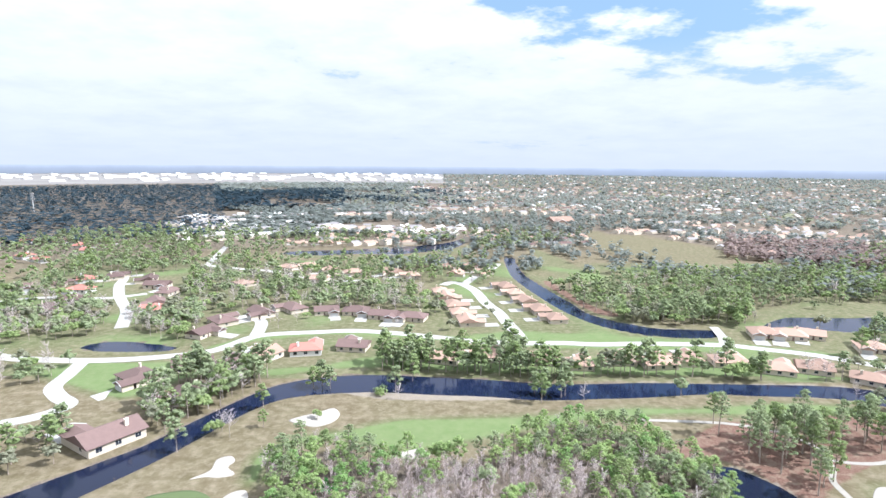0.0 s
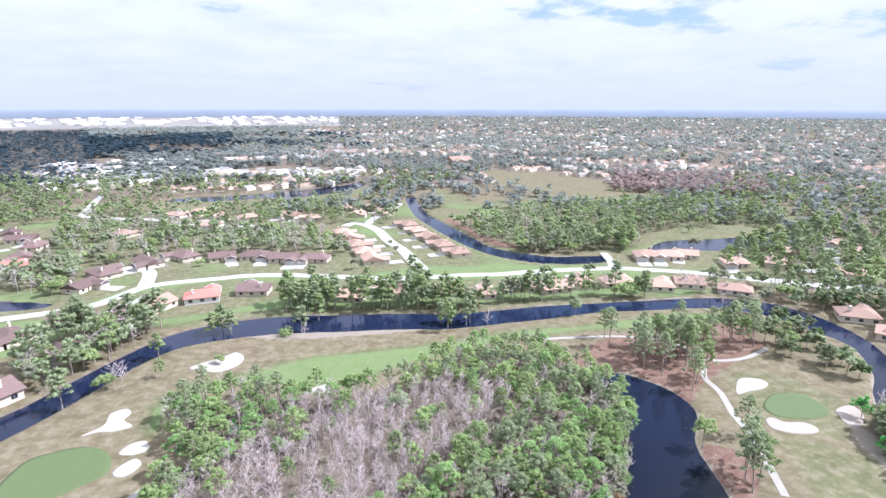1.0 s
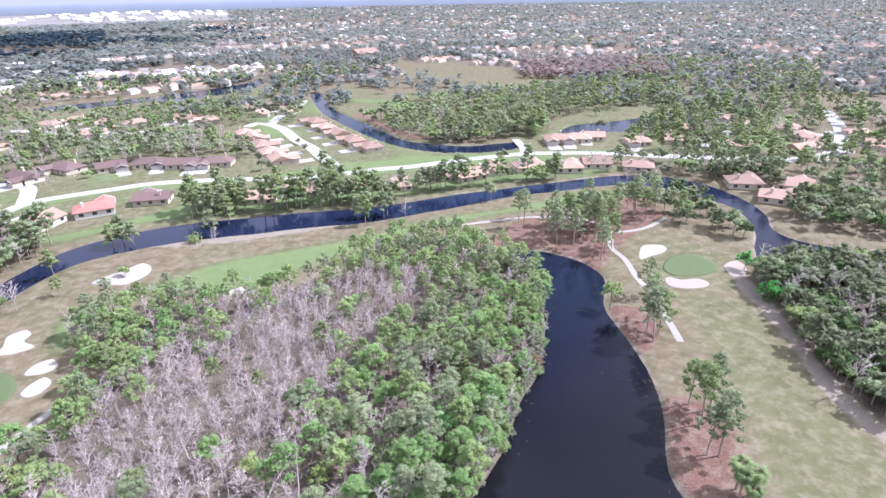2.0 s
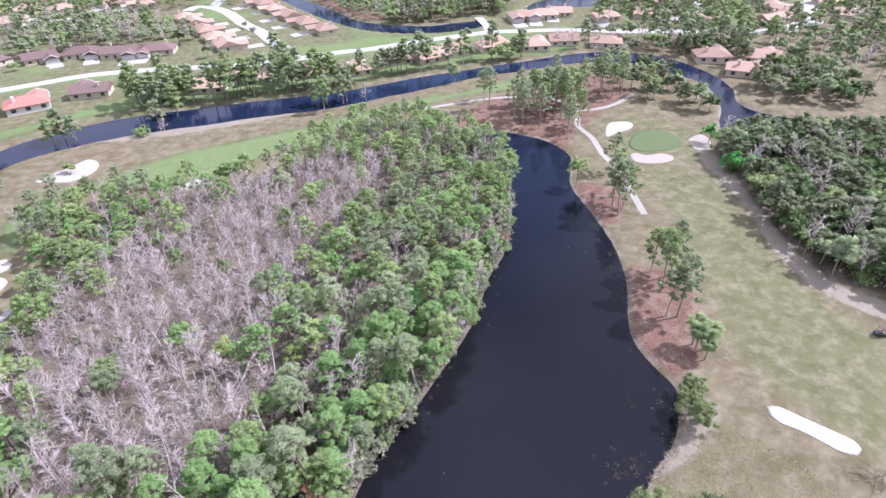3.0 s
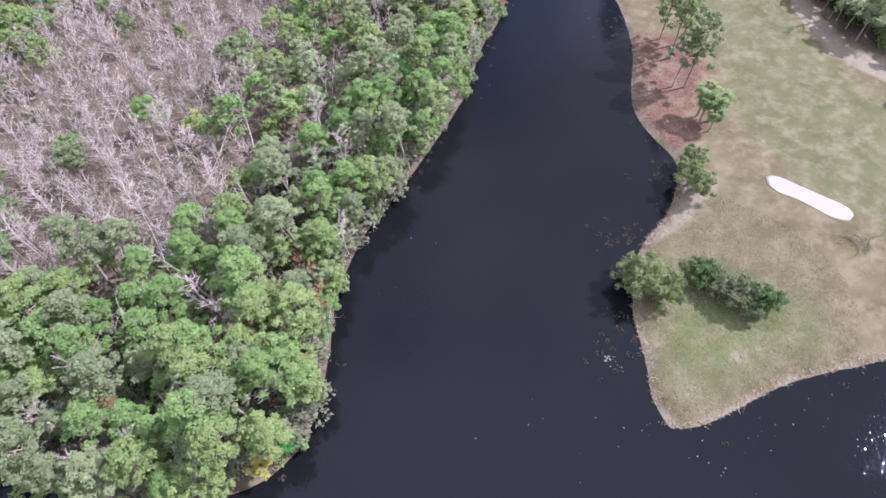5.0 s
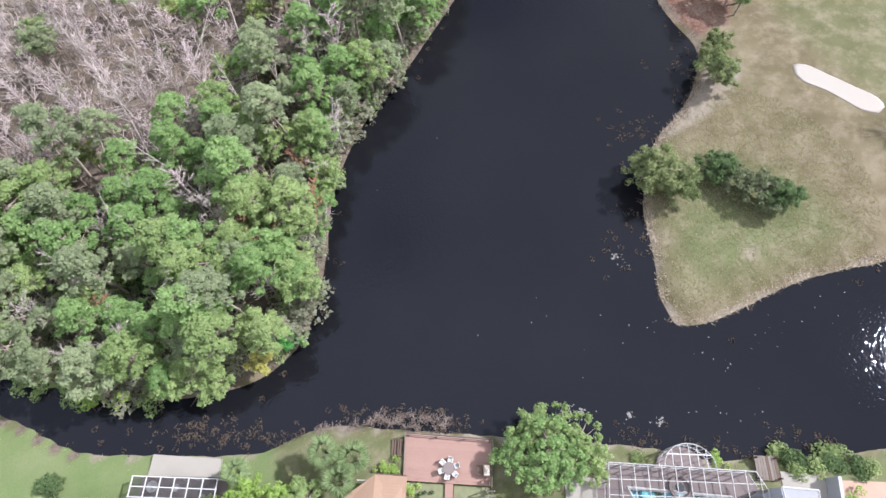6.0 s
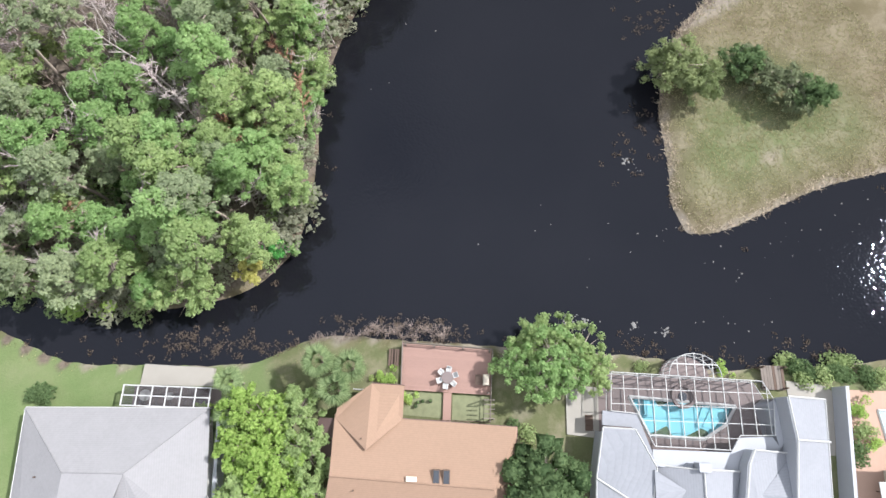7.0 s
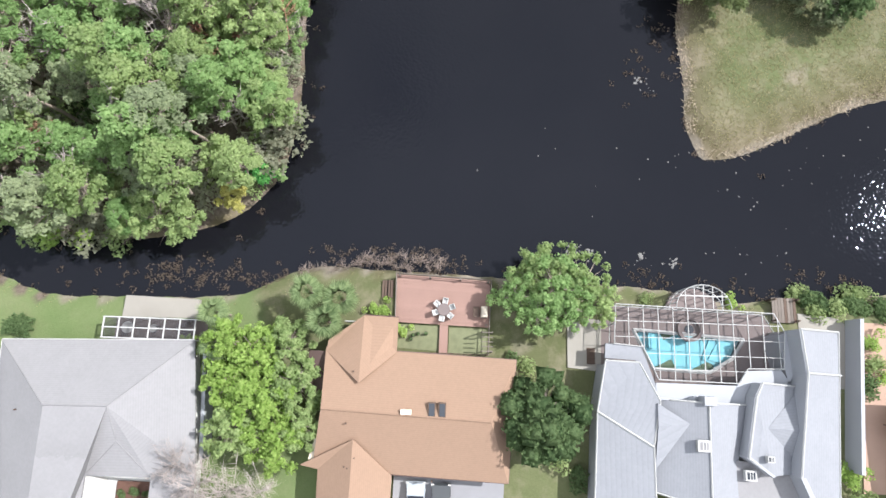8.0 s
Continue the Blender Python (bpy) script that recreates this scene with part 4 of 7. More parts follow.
# trees that stand out from the rest
STAND_OUT = [(-1.4, 156.1, "wood_broad", 1.0), (11.6, 142.3, "wood_broad", 1.1), (-31.7, 141.0, "emerald", 1.0), (-1.0, 95.6, "lime", 0.75), (-15.9, 91.9, "near_broad", 1.1),
             (-8.6, 86.1, "lime", 1.05), (-28.1, 84.2, "near_broad", 1.1), (-37.5, 76.7, "near_broad", 1.15), (19.0, 95.8, "near_broad", 1.1), (24.0, 102.1, "wood_pine", 1.0),
             (26.6, 82.3, "neon", 1.25), (15.9, 101.9, "wood_broad", 1.0), (-13.5, 27.5, "yellow", 1.0), (-10.0, 29.0, "emerald", 0.6)]
for x, y, kind, sc in STAND_OUT:
    plant(kind, x, y, sc, group=WOOD)
TAKEN = np.array([(x, y) for x, y, *_ in STAND_OUT])
isle = [p for p in scatter(ISLAND + (ISLAND - ISLAND.mean(0)) / np.linalg.norm(ISLAND - ISLAND.mean(0), axis=1)[:, None] * 0.8, 3.2, r7) if np.hypot(*(TAKEN - p).T).min() > 2.6]
bare_in = region(BARE, np.array([p[0] for p in isle]), np.array([p[1] for p in isle]), 5.0)
for p, b in zip(isle, bare_in):
    u = r7.random()
    sc = (0.78 + 0.35 * r7.random()) * grown(p[1])
    near_ = p[1] < 78
    if r7.random() < b * 0.95:
        plant("bare" if u < 0.84 else "grey_wood" if u < 0.92 else "near_pine" if near_ else "wood_pine", *p, sc * (0.75 if u > 0.84 else 1.0), group=WOOD)
    else:
        kind = ("near_pine" if near_ else "wood_pine") if u < 0.45 else ("near_broad" if near_ else "wood_broad") if u < 0.74 else "grey_wood" if u < 0.82 else "lime" if u < 0.86 else "rust" if u < 0.875 else "bare"
        plant(kind, *p, sc, group=WOOD)
shore = POND[(POND[:, 0] < 79) & (POND[:, 1] > 28)]
for i, p in enumerate(shore[inside(ISLAND + 0.0, shore[:, 0], shore[:, 1]) | (dist_line(ISLAND, shore[:, 0], shore[:, 1], True) < 3)]):
    plant("brush" if i % 3 == 1 else "edge", p[0] + r7.normal() * 0.6 - 0.7, p[1] + r7.normal() * 0.6 + 0.7, 0.6 + 0.4 * r7.random(), group="bushes on the island's shore")

for i, p in enumerate(shore[inside(ISLAND + 0.0, shore[:, 0], shore[:, 1]) | (dist_line(ISLAND, shore[:, 0], shore[:, 1], True) < 3)]):
    for reach in (1.1, 3.0):
        if r7.random() < 0.72:
            inward = np.array([-4.0, 100.0]) - p
            q = p + inward / np.linalg.norm(inward) * (reach + 0.8 * r7.random()) + r7.normal(size=2) * 0.5
            plant("thicket", q[0], q[1], (0.6 + 0.35 * r7.random()) * (1.0 if reach < 2 else 1.3), group="low trees on the island's shore")
# scrub under the crowns
for p in scatter(ISLAND, 2.9, r7):
    b = region(BARE, p[0:1], p[1:2], 5.0)[0]
    if b > 0.4 and r7.random() < 0.75:
        plant("brush", p[0], p[1], 0.9 + 0.5 * r7.random(), group="scrub of the wooded island")
    elif p[1] < 75 and b < 0.6:
        u = r7.random()
        plant("brush" if u < 0.3 else "edge" if u < 0.85 else "bush", p[0], p[1], 0.9 + 0.8 * r7.random(), group="scrub of the wooded island")
# younger trees filling the green rim
for p in scatter(ISLAND, 4.2, r7):
    if p[1] < 60 and region(BARE, p[0:1], p[1:2], 6.0)[0] < 0.3:
        plant("near_pine" if r7.random() < 0.5 else "near_broad", p[0], p[1], 0.55 + 0.25 * r7.random(), group=WOOD)
# leaning and fallen dead trees among the green ones
for p in scatter(ISLAND, 6.0, r7):
    if p[1] < 95 and looked_up(DG, *p) > 6 and r7.random() < 0.9:
        plant("snag", p[0], p[1], 0.8 + 0.4 * r7.random(), turn=150 + 40 * r7.normal(), tilt=25 + 35 * r7.random(), z=height(*p) + 2.5, group=WOOD)
# a fallen rust-brown conifer with its broken neighbours
for x, y, s, turn, tilt in ((-6.5, 40.5, 1.0, 215, 78), (-4.5, 37.5, 0.9, 230, 72), (-5.5, 38.5, 0.8, 190, 80), (-1.5, 41.0, 0.7, 160, 60), (0.5, 47.0, 0.7, 200, 65)):
    plant("rust_snag", x, y, s, turn=turn, tilt=tilt, z=height(x, y) + 4.2, group="trees of the wooded island")
# the wood east of the fairway
for p in scatter(EAST_WOOD, 3.8, r7, most=620):
    u = r7.random()
    plant("east" if u < 0.72 else "mid_bare" if u < 0.85 else "mid_broad", *p, 0.85 + 0.35 * r7.random(), group="trees of the eastern wood")

for i in range(26):
    q = np.array([(137, 107), (134, 98), (124, 80), (120.5, 72), (119.5, 66), (120.5, 61), (121.5, 55), (122, 50)])
    e_ = i * 7 / 26
    x, y = np.interp(e_, range(8), q[:, 0]), np.interp(e_, range(8), q[:, 1])
    plant("emerald" if i in (1, 2, 3) else "wood_broad" if i % 3 else "bush", x + r7.normal() * 1.2, y + r7.normal() * 1.2, (0.95 if i in (1, 2, 3) else 0.5 if i % 3 else 1.5) * (0.9 + 0.3 * r7.random()), group="bushes along the eastern wood")
# single trees of the golf course
for x, y, kind, s in ((154, 165, "pine", .9), (140, 175, "pine", .95), (143, 178, "pine", .9), (113, 161, "pine", 1), (117, 165, "pine", .9), (109, 149, "pine", .8), (121, 172, "pine", 1),
                      (126, 176, "pine", .95), (106, 178, "pine", .85), (111, 170, "pine", .9), (96, 188, "pine", .9), (108, 165, "pine", .95), (115, 168, "pine", 1), (118, 176, "pine", .9), (123, 167, "pine", .95), (104, 172, "pine", .9), (112, 178, "pine", .85), (128, 170, "pine", .9),
                      (100, 166, "pine", .85), (146, 170, "pine", .95), (150, 176, "pine", .9), (144, 184, "pine", .85), (136, 180, "pine", .9), (157, 172, "east", .8), (165, 166, "east", .85), (174, 172, "east", .8),
                      (178, 180, "east", .75), (166, 184, "mid_broad", .8), (94, 107, "pine", 1.05), (89.5, 98.5, "pine", 1.1), (93, 101, "pine", 1.0), (91, 103, "pine", .95),
                      (89, 116.5, "near_broad", 1.1), (103, 119, "pine", .85), (81, 76, "pine", .9), (84, 73, "pine", .9), (79, 70, "pine", 1.0), (76, 62, "pine", .95), (74, 63, "pine", .85),
                      (161, 200, "mid_broad", .9), (166, 196, "mid_broad", .8), (172, 190, "east", .8), (150, 160, "east", .9), (158, 150, "east", 1), (163, 142, "east", .9), (170, 200, "mid_broad", .8),
                      (72.9, 54.6, "palm", 1.15), (74.4, 52.6, "palm", 1.1), (72.0, 53.0, "palm", 1.0), (72.2, 50.6, "palm", .85)):
    plant(kind, x, y, s)
for x, y, kind, s in ((-75, 180, "mid_bare", .8), (-77, 177, "mid_broad", .8), (-62, 183, "mid_pine", .5), (-67, 199, "mid_pine", .7), (-17, 207, "mid_bare", .7),
                      (-25, 212, "bush", 2), (-50, 222, "mid_pine", .95), (-46, 219, "mid_pine", .9), (-53, 219, "mid_pine", .85), (-45, 190, "mid_broad", .5), (41, 214, "mid_pine", .9),
                      (47, 212, "mid_pine", .85), (37, 216, "mid_pine", .8), (95, 213, "mid_broad", .8), (143, 122, "emerald", 1.1), (141, 114, "wood_broad", 1.1)):
    plant(kind, x, y, s)


# trees on the banks of the canal's bend, on the far side of the pond and between the houses
for x, y, kind, sc in ((154, 174, "east", .9), (154, 161, "east", .85), (160, 154, "east", 1.0), (161, 145, "mid_broad", 1.0), (166, 152, "east", .95), (166, 164, "mid_broad", .9), (166, 172, "east", .9), (172, 180, "mid_broad", .95),
                       (174, 190, "east", 1.0), (168, 205, "mid_broad", .9), (176, 208, "mid_bare", 1.0), (186, 214, "mid_broad", .9), (164, 212, "mid_bare", .9), (155, 183, "east", .8), (160, 168, "mid_broad", .9),
                       (94, 180, "pine", .95), (98, 168, "pine", 1.0), (110, 176, "pine", 1.05), (114, 172, "pine", 1.05), (113, 161, "pine", 1.1), (114, 152, "pine", 1.0), (142, 177, "pine", 1.0), (141, 169, "pine", 1.0),
                       (124, 183, "pine", .95), (98, 162, "pine", .9), (101, 156, "pine", .95), (105, 145, "pine", .9),
                       (-71, 176, "mid_bare", 1.0), (-84, 166, "mid_pine", .9), (-19, 216, "mid_pine", .9), (-13, 228, "mid_pine", 1.0), (38, 205, "mid_pine", .9), (49, 214, "mid_pine", 1.05), (54, 204, "mid_bare", .9),
                       (124, 230, "mid_broad", 1.1), (136, 229, "mid_pine", .8), (171, 230, "mid_pine", .9), (125, 266, "mid_broad", .9), (102, 266, "mid_broad", .8), (168, 311, "mid_broad", 1.2), (175, 316, "mid_pine", 1.0),
                       (194, 203, "mid_broad", 1.1), (249, 250, "mid_pine", 1.1), (253, 236, "mid_broad", 1.0), (261, 222, "mid_pine", 1.0), (233, 199, "mid_broad", 1.1), (226, 190, "mid_broad", .8), (259, 293, "mid_pine", 1.2),
                       (211, 305, "mid_broad", 1.1), (225, 287, "mid_broad", 1.0), (260, 209, "mid_broad", .9), (-91, 301, "mid_bare", .9), (-83, 310, "mid_bare", .8), (-99, 313, "mid_bare", .9), (-7, 278, "mid_broad", .7),
                       (-21, 350, "mid_pine", 1.0), (8, 262, "mid_broad", 1.0), (23, 262, "mid_broad", 1.0), (-30, 345, "mid_broad", 1.0), (-62, 348, "mid_broad", .9), (-82, 352, "mid_broad", 1.0), (-8, 335, "mid_broad", .9),
                       (4, 300, "mid_broad", .8), (-80, 320, "mid_broad", .6), (-44, 343, "mid_broad", .8), (-26, 306, "mid_bare", .6), (-61, 318, "mid_bare", .5), (30, 330, "mid_broad", .6), (28, 350, "mid_broad", .5)):
    plant(kind, x, y, sc)

# ---------- houses ----------
ribbon("road", [(204, 247), (240, 225), (262, 212), (300, 215), (350, 250), (400, 300)], 8.0, "road_concrete", ROAD, "road", 0.042)
ribbon("road", [(262, 212), (250, 235), (270, 262), (300, 285)], 7.0, "road_concrete", ROAD, "road", 0.048)

def roof_hip(s, x0, y0, x1, y1, z, slope=0.42, over=0.6, gable=False, thick=0.16):
    """A hip or gable roof over a rectangle, with eaves and thickness."""
    x0, y0, x1, y1 = x0 - over, y0 - over, x1 + over, y1 + over
    w, d = x1 - x0, y1 - y0
    half = min(w, d) / 2
    top = z + half * slope
    inset = 0.0 if gable else half
    if w >= d:
        a, b = (x0 + inset, (y0 + y1) / 2, top), (x1 - inset, (y0 + y1) / 2, top)
        vs = [(x0, y0, z), (x1, y0, z), (x1, y1, z), (x0, y1, z), a, b]
        fs = [(0, 1, 5, 4), (1, 2, 5), (2, 3, 4, 5), (3, 0, 4)]
    else:
        a, b = ((x0 + x1) / 2, y0 + inset, top), ((x0 + x1) / 2, y1 - inset, top)
        vs = [(x0, y0, z), (x1, y0, z), (x1, y1, z), (x0, y1, z), a, b]
        fs = [(0, 1, 4), (1, 2, 5, 4), (2, 3, 5), (3, 0, 4, 5)]
    vs += [(x, y, z - thick) for x, y, _ in vs[:4]]
    fs += [(1, 0, 6, 7), (2, 1, 7, 8), (3, 2, 8, 9), (0, 3, 9, 6), (9, 8, 7, 6)]
    return s.add(vs, fs)


def window_at(parent, x, y, z, w, h, turn):
    """A window: frame with a mullion, and a dark pane."""
    m = pose(x, y, z, 0, 0, turn)
    fr = Solid().box(-w / 2, -0.03, 0, -w / 2 + 0.08, 0.06, h).box(w / 2 - 0.08, -0.03, 0, w / 2, 0.06, h).box(-w / 2, -0.03, -0.08, w / 2, 0.08, 0).box(-w / 2, -0.03, h, w / 2, 0.06, h + 0.08)
    fr.box(-0.03, -0.02, 0, 0.03, 0.04, h)
    o = part_of("window", fr.mesh("window", "trim_white"), parent, "", m)
    part_of("pane", Solid().box(-w / 2 + 0.08, -0.01, 0, w / 2 - 0.08, 0.01, h).mesh("pane", "window_dark"), o)


def house(w, d, wing, roof, wall, gable, r, label):
    """A one-storey house with a front wing, garage door, windows, chimney and driveway apron. The front looks to -y."""
    root = empty("house")
    h = 2.7
    wx0 = -w / 2 if r.random() < 0.5 else w / 2 - wing[0]
    walls = Solid().box(-w / 2, -d / 2, -0.3, w / 2, d / 2, h).box(wx0, -d / 2 - wing[1], -0.3, wx0 + wing[0], -d / 2 + 1, h)
    rf = Solid()
    roof_hip(rf, -w / 2, -d / 2, w / 2, d / 2, h, gable=gable)
    roof_hip(rf, wx0, -d / 2 - wing[1], wx0 + wing[0], d * 0.1, h + 0.02, gable=True)
    if gable:
        for sx in (-w / 2, w / 2 - 0.2):
            walls.add([(sx, -d / 2, h), (sx + 0.2, -d / 2, h), (sx + 0.2, d / 2, h), (sx, d / 2, h), (sx, 0, h + d * 0.2), (sx + 0.2, 0, h + d * 0.2)],
                      [(0, 1, 5, 4), (1, 2, 5), (2, 3, 4, 5), (3, 0, 4)])
    gx0, gy0 = wx0, -d / 2 - wing[1]
    walls.add([(gx0, gy0, h), (gx0 + wing[0], gy0, h), (gx0 + wing[0], gy0 + 0.2, h), (gx0, gy0 + 0.2, h), (gx0 + wing[0] / 2, gy0, h + wing[0] * 0.2), (gx0 + wing[0] / 2, gy0 + 0.2, h + wing[0] * 0.2)],
              [(0, 1, 4), (1, 2, 5, 4), (2, 3, 5), (3, 0, 4, 5)])
    part_of("wall", walls.mesh("wall", wall), root)
    part_of("roof", rf.mesh("roof", roof), root)
    for sx in (wx0 - 0.6, wx0 + wing[0] + 0.6):
        part_of("fascia", Solid().rod((sx, -d / 2 - wing[1] - 0.62, h), (wx0 + wing[0] / 2, -d / 2 - wing[1] - 0.62, h + (wing[0] / 2 + 0.6) * 0.42), 0.16, sides=4).mesh("fascia", "trim_white"), root)
    part_of("garage_door", Solid().box(gx0 + 0.6, gy0 - 0.05, 0, gx0 + wing[0] - 0.6, gy0 + 0.02, 2.2).mesh("garage_door", "trim_white"), root)
    dx = -w * 0.1 if wx0 > 0 else w * 0.1
    part_of("door", Solid().box(dx - 0.5, -d / 2 - 0.05, 0, dx + 0.5, -d / 2 + 0.02, 2.1).mesh("door", "roof_brown"), root)
    for k in (-0.35, 0.0, 0.33):
        window_at(root, k * w, d / 2, 0.8, 1.7, 1.3, 180)
    window_at(root, (0.33 if wx0 < 0 else -0.33) * w, -d / 2, 0.8, 1.6, 1.2, 0)
    for sx, tn in ((-1, -90), (1, 90)):
        window_at(root, sx * w / 2, 0.1 * d, 0.9, 1.3, 1.1, tn)
    cx = (0.25 if wx0 < 0 else -0.25) * w
    part_of("chimney", Solid().box(cx - 0.5, d * 0.2, h, cx + 0.5, d * 0.2 + 0.8, h + d * 0.2 + 1.0).box(cx - 0.58, d * 0.2 - 0.08, h + d * 0.2 + 1.0, cx + 0.58, d * 0.2 + 0.88, h + d * 0.2 + 1.15).mesh("chimney", wall), root)
    part_of("driveway", Solid().box(gx0 - 0.6, gy0 - 9.0, -0.1, gx0 + wing[0] + 0.6, gy0 - 0.02, 0.05).mesh("driveway", "road_concrete"), root, "pale concrete driveway")
    return tagged(root, label, "house", "houses along the roads")


r9 = np.random.default_rng(5)
HOUSES = []
for i in range(4):
    HOUSES.append(house(15 + i, 10.5 + i % 2, (6.2, 4.5), "roof_brown", "stucco_cream", i % 2 == 0, r9, "one-storey house with brown shingle roof and cream walls"))
for i in range(3):
    HOUSES.append(house(14 + i, 11, (6.0, 4.0), "roof_tan", "stucco_cream", i == 1, r9, "one-storey house with tan tile roof and cream walls"))
HOUSES.append(house(14, 10, (6, 4), "roof_red", "stucco_white", False, r9, "one-storey house with red tile roof and white walls"))
HOUSE_USED = [False] * len(HOUSES)
ROAD_LINES = np.array([v.co[:2] for o in scene.objects if o.name.startswith("road") for v in o.data.vertices if v.index % 4 == 0])
SITES = []


def set_house(x, y, which, scale=1.0, turn=None):
    if turn is None:
        k = np.argmin(np.hypot(ROAD_LINES[:, 0] - x, ROAD_LINES[:, 1] - y))
        q = ROAD_LINES[k]
        turn = math.degrees(math.atan2(q[1] - y, q[0] - x)) + 90
    m = pose(x, y, 0.05, 0, 0, turn) @ Matrix.Scale(scale, 4)
    SITES.append((x, y))
    if HOUSE_USED[which]:
        base = HOUSES[which]
        was = base.matrix_basis.copy()
        base.matrix_basis = Matrix.Identity(4)
        copy_thing(base, m)
        base.matrix_basis = was
    else:
        HOUSE_USED[which] = True
        HOUSES[which].matrix_basis = m


BROWN_AT = [(-109, 172), (-127, 224), (-111, 239), (-95, 238), (-127, 287), (-125, 309), (-109, 327), (-93, 339), (-71, 333), (-53, 333), (-35, 324), (-18, 321), (-44, 267), (-99, 207),
            (-208, 401), (-190, 380), (-183, 350), (-256, 431), (-240, 356), (-240, 332), (-298, 388), (-282, 404), (-224, 421)]
TAN_AT = [(-2, 388), (2, 370), (6, 350), (10, 331), (14, 313), (46, 405), (50, 384), (55, 362), (60, 340), (66, 320), (46, 250), (81, 250), (61, 244), (98, 246), (132, 249), (149, 240), (166, 241), (182, 228),
          (173, 294), (197, 292), (185, 291), (214, 271), (-84, 252), (-133, 474), (-117, 482), (-92, 462), (-74, 455), (-25, 443), (-42, 457), (23, 486), (3, 485), (10, 454), (33, 455), (-148, 408), (-98, 426),
          (-180, 633), (-157, 620), (-129, 622), (-113, 637), (-80, 629), (-65, 675), (-38, 677), (-14, 712), (44, 671), (207, 166), (209, 188), (226, 177), (237, 267), (262, 240), (284, 222), (309, 243), (301, 226), (299, 276),
          (262, 290), (320, 262), (345, 235), (330, 210), (310, 300), (20, 254), (0, 251), (112, 250)]
RED_AT = [(-66, 261), (-273, 419), (-253, 384), (-176, 334), (-463, 616), (-448, 636), (-393, 521), (-369, 506), (-386, 589), (-362, 558), (-376, 621), (-401, 670), (-480, 593), (-447, 519), (-424, 618)]
for i, (x, y) in enumerate(BROWN_AT):
    set_house(x, y, i % 4, (1.2 if i == 0 else 0.9) + 0.1 * r9.random())
for i, (x, y) in enumerate(TAN_AT):
    set_house(x, y, 4 + i % 3, 0.9 + 0.12 * r9.random())
for x, y in RED_AT:
    set_house(x, y, 7, 0.95 + 0.1 * r9.random())

set_house(178, 857, 5, 2.3, 20.0)

# ---------- trees of the housing and the far golf holes ----------
SITE_A = np.array(SITES)
OPEN = [w[::5] for w in FAIRWAYS[8:]]


def free_ground(p, house_gap=11.5, road_gap=6.0):
    if np.hypot(*(SITE_A - p).T).min() < house_gap or np.hypot(*(ROAD_LINES - p).T).min() < road_gap:
        return False
    if p[1] > 300 and any(inside(w, p[:1], p[1:])[0] for w in OPEN) and rng.random() < 0.9:
        return False
    return looked_up(DG, *p) > 1.0


def grove(poly, gap, most, mixed, group):
    for p in scatter(np.array(poly, float), gap, r9, free_ground, most):
        u = r9.random()
        for kind, share in mixed:
            if u < share:
                plant(kind, *p, 0.75 + 0.45 * r9.random(), group=group)
                break
            u -= share


FARM = (("far_pine", .4), ("far_broad", .6))
BANK = (("mid_pine", .5), ("mid_broad", .3), ("mid_bare", .2))
grove([(-95, 178), (-84, 200), (-72, 228), (-92, 240), (-108, 225), (-112, 196)], 3.5, 110, (("mid_pine", .45), ("mid_broad", .35), ("mid_bare", .2)), "trees on the canal bank")
grove([(-30, 238), (0, 236), (40, 229), (90, 231), (90, 244), (30, 262), (-25, 258)], 3.8, 180, (("mid_pine", .7), ("mid_broad", .25), ("mid_bare", .05)), "trees on the canal bank")
grove([(90, 231), (160, 229), (200, 216), (204, 190), (230, 200), (200, 240), (100, 250)], 6.0, 110, BANK, "trees on the canal bank")
grove([(-150, 135), (-125, 150), (-104, 170), (-125, 178), (-165, 160)], 6.0, 30, BANK, "trees on the canal bank")
grove([(-200, 195), (-160, 225), (-168, 245), (-230, 235)], 6.0, 35, (("mid_broad", .6), ("mid_bare", .4)), "trees among the houses")
grove([(-240, 262), (-190, 280), (-175, 300), (-140, 275), (-130, 285), (-140, 330), (-215, 345), (-260, 300)], 5.6, 115, (("mid_broad", .6), ("mid_bare", .4)), "trees among the houses")
grove([(-170, 345), (-130, 330), (-100, 335), (0, 325), (0, 395), (-60, 425), (-200, 460)], 6.0, 220, (("mid_broad", .5), ("mid_bare", .35), ("mid_pine", .15)), "trees among the houses")
grove([(104, 322), (125, 313), (150, 310), (182, 318), (192, 346), (150, 340), (105, 331)], 5.2, 70, (("mid_broad", .55), ("mid_pine", .35), ("mid_bare", .1)), "trees of the far golf holes")
grove([(78, 405), (90, 345), (105, 325), (190, 345), (330, 360), (330, 470), (150, 440)], 4.9, 400, (("far_pine", .5), ("far_broad", .45), ("mid_bare", .05)), "trees of the far golf holes")
grove([(200, 260), (260, 230), (330, 300), (330, 340), (240, 300)], 6.0, 120, BANK, "trees among the houses")
grove([(-60, 430), (40, 420), (50, 510), (-80, 500), (-200, 520), (-330, 520), (-300, 430), (-200, 470)], 6.5, 240, FARM, "trees among the houses")
grove([(-420, 560), (-180, 540), (-60, 640), (60, 560), (180, 700), (60, 720), (-240, 720), (-470, 700)], 7.0, 420, FARM, "trees among the houses")

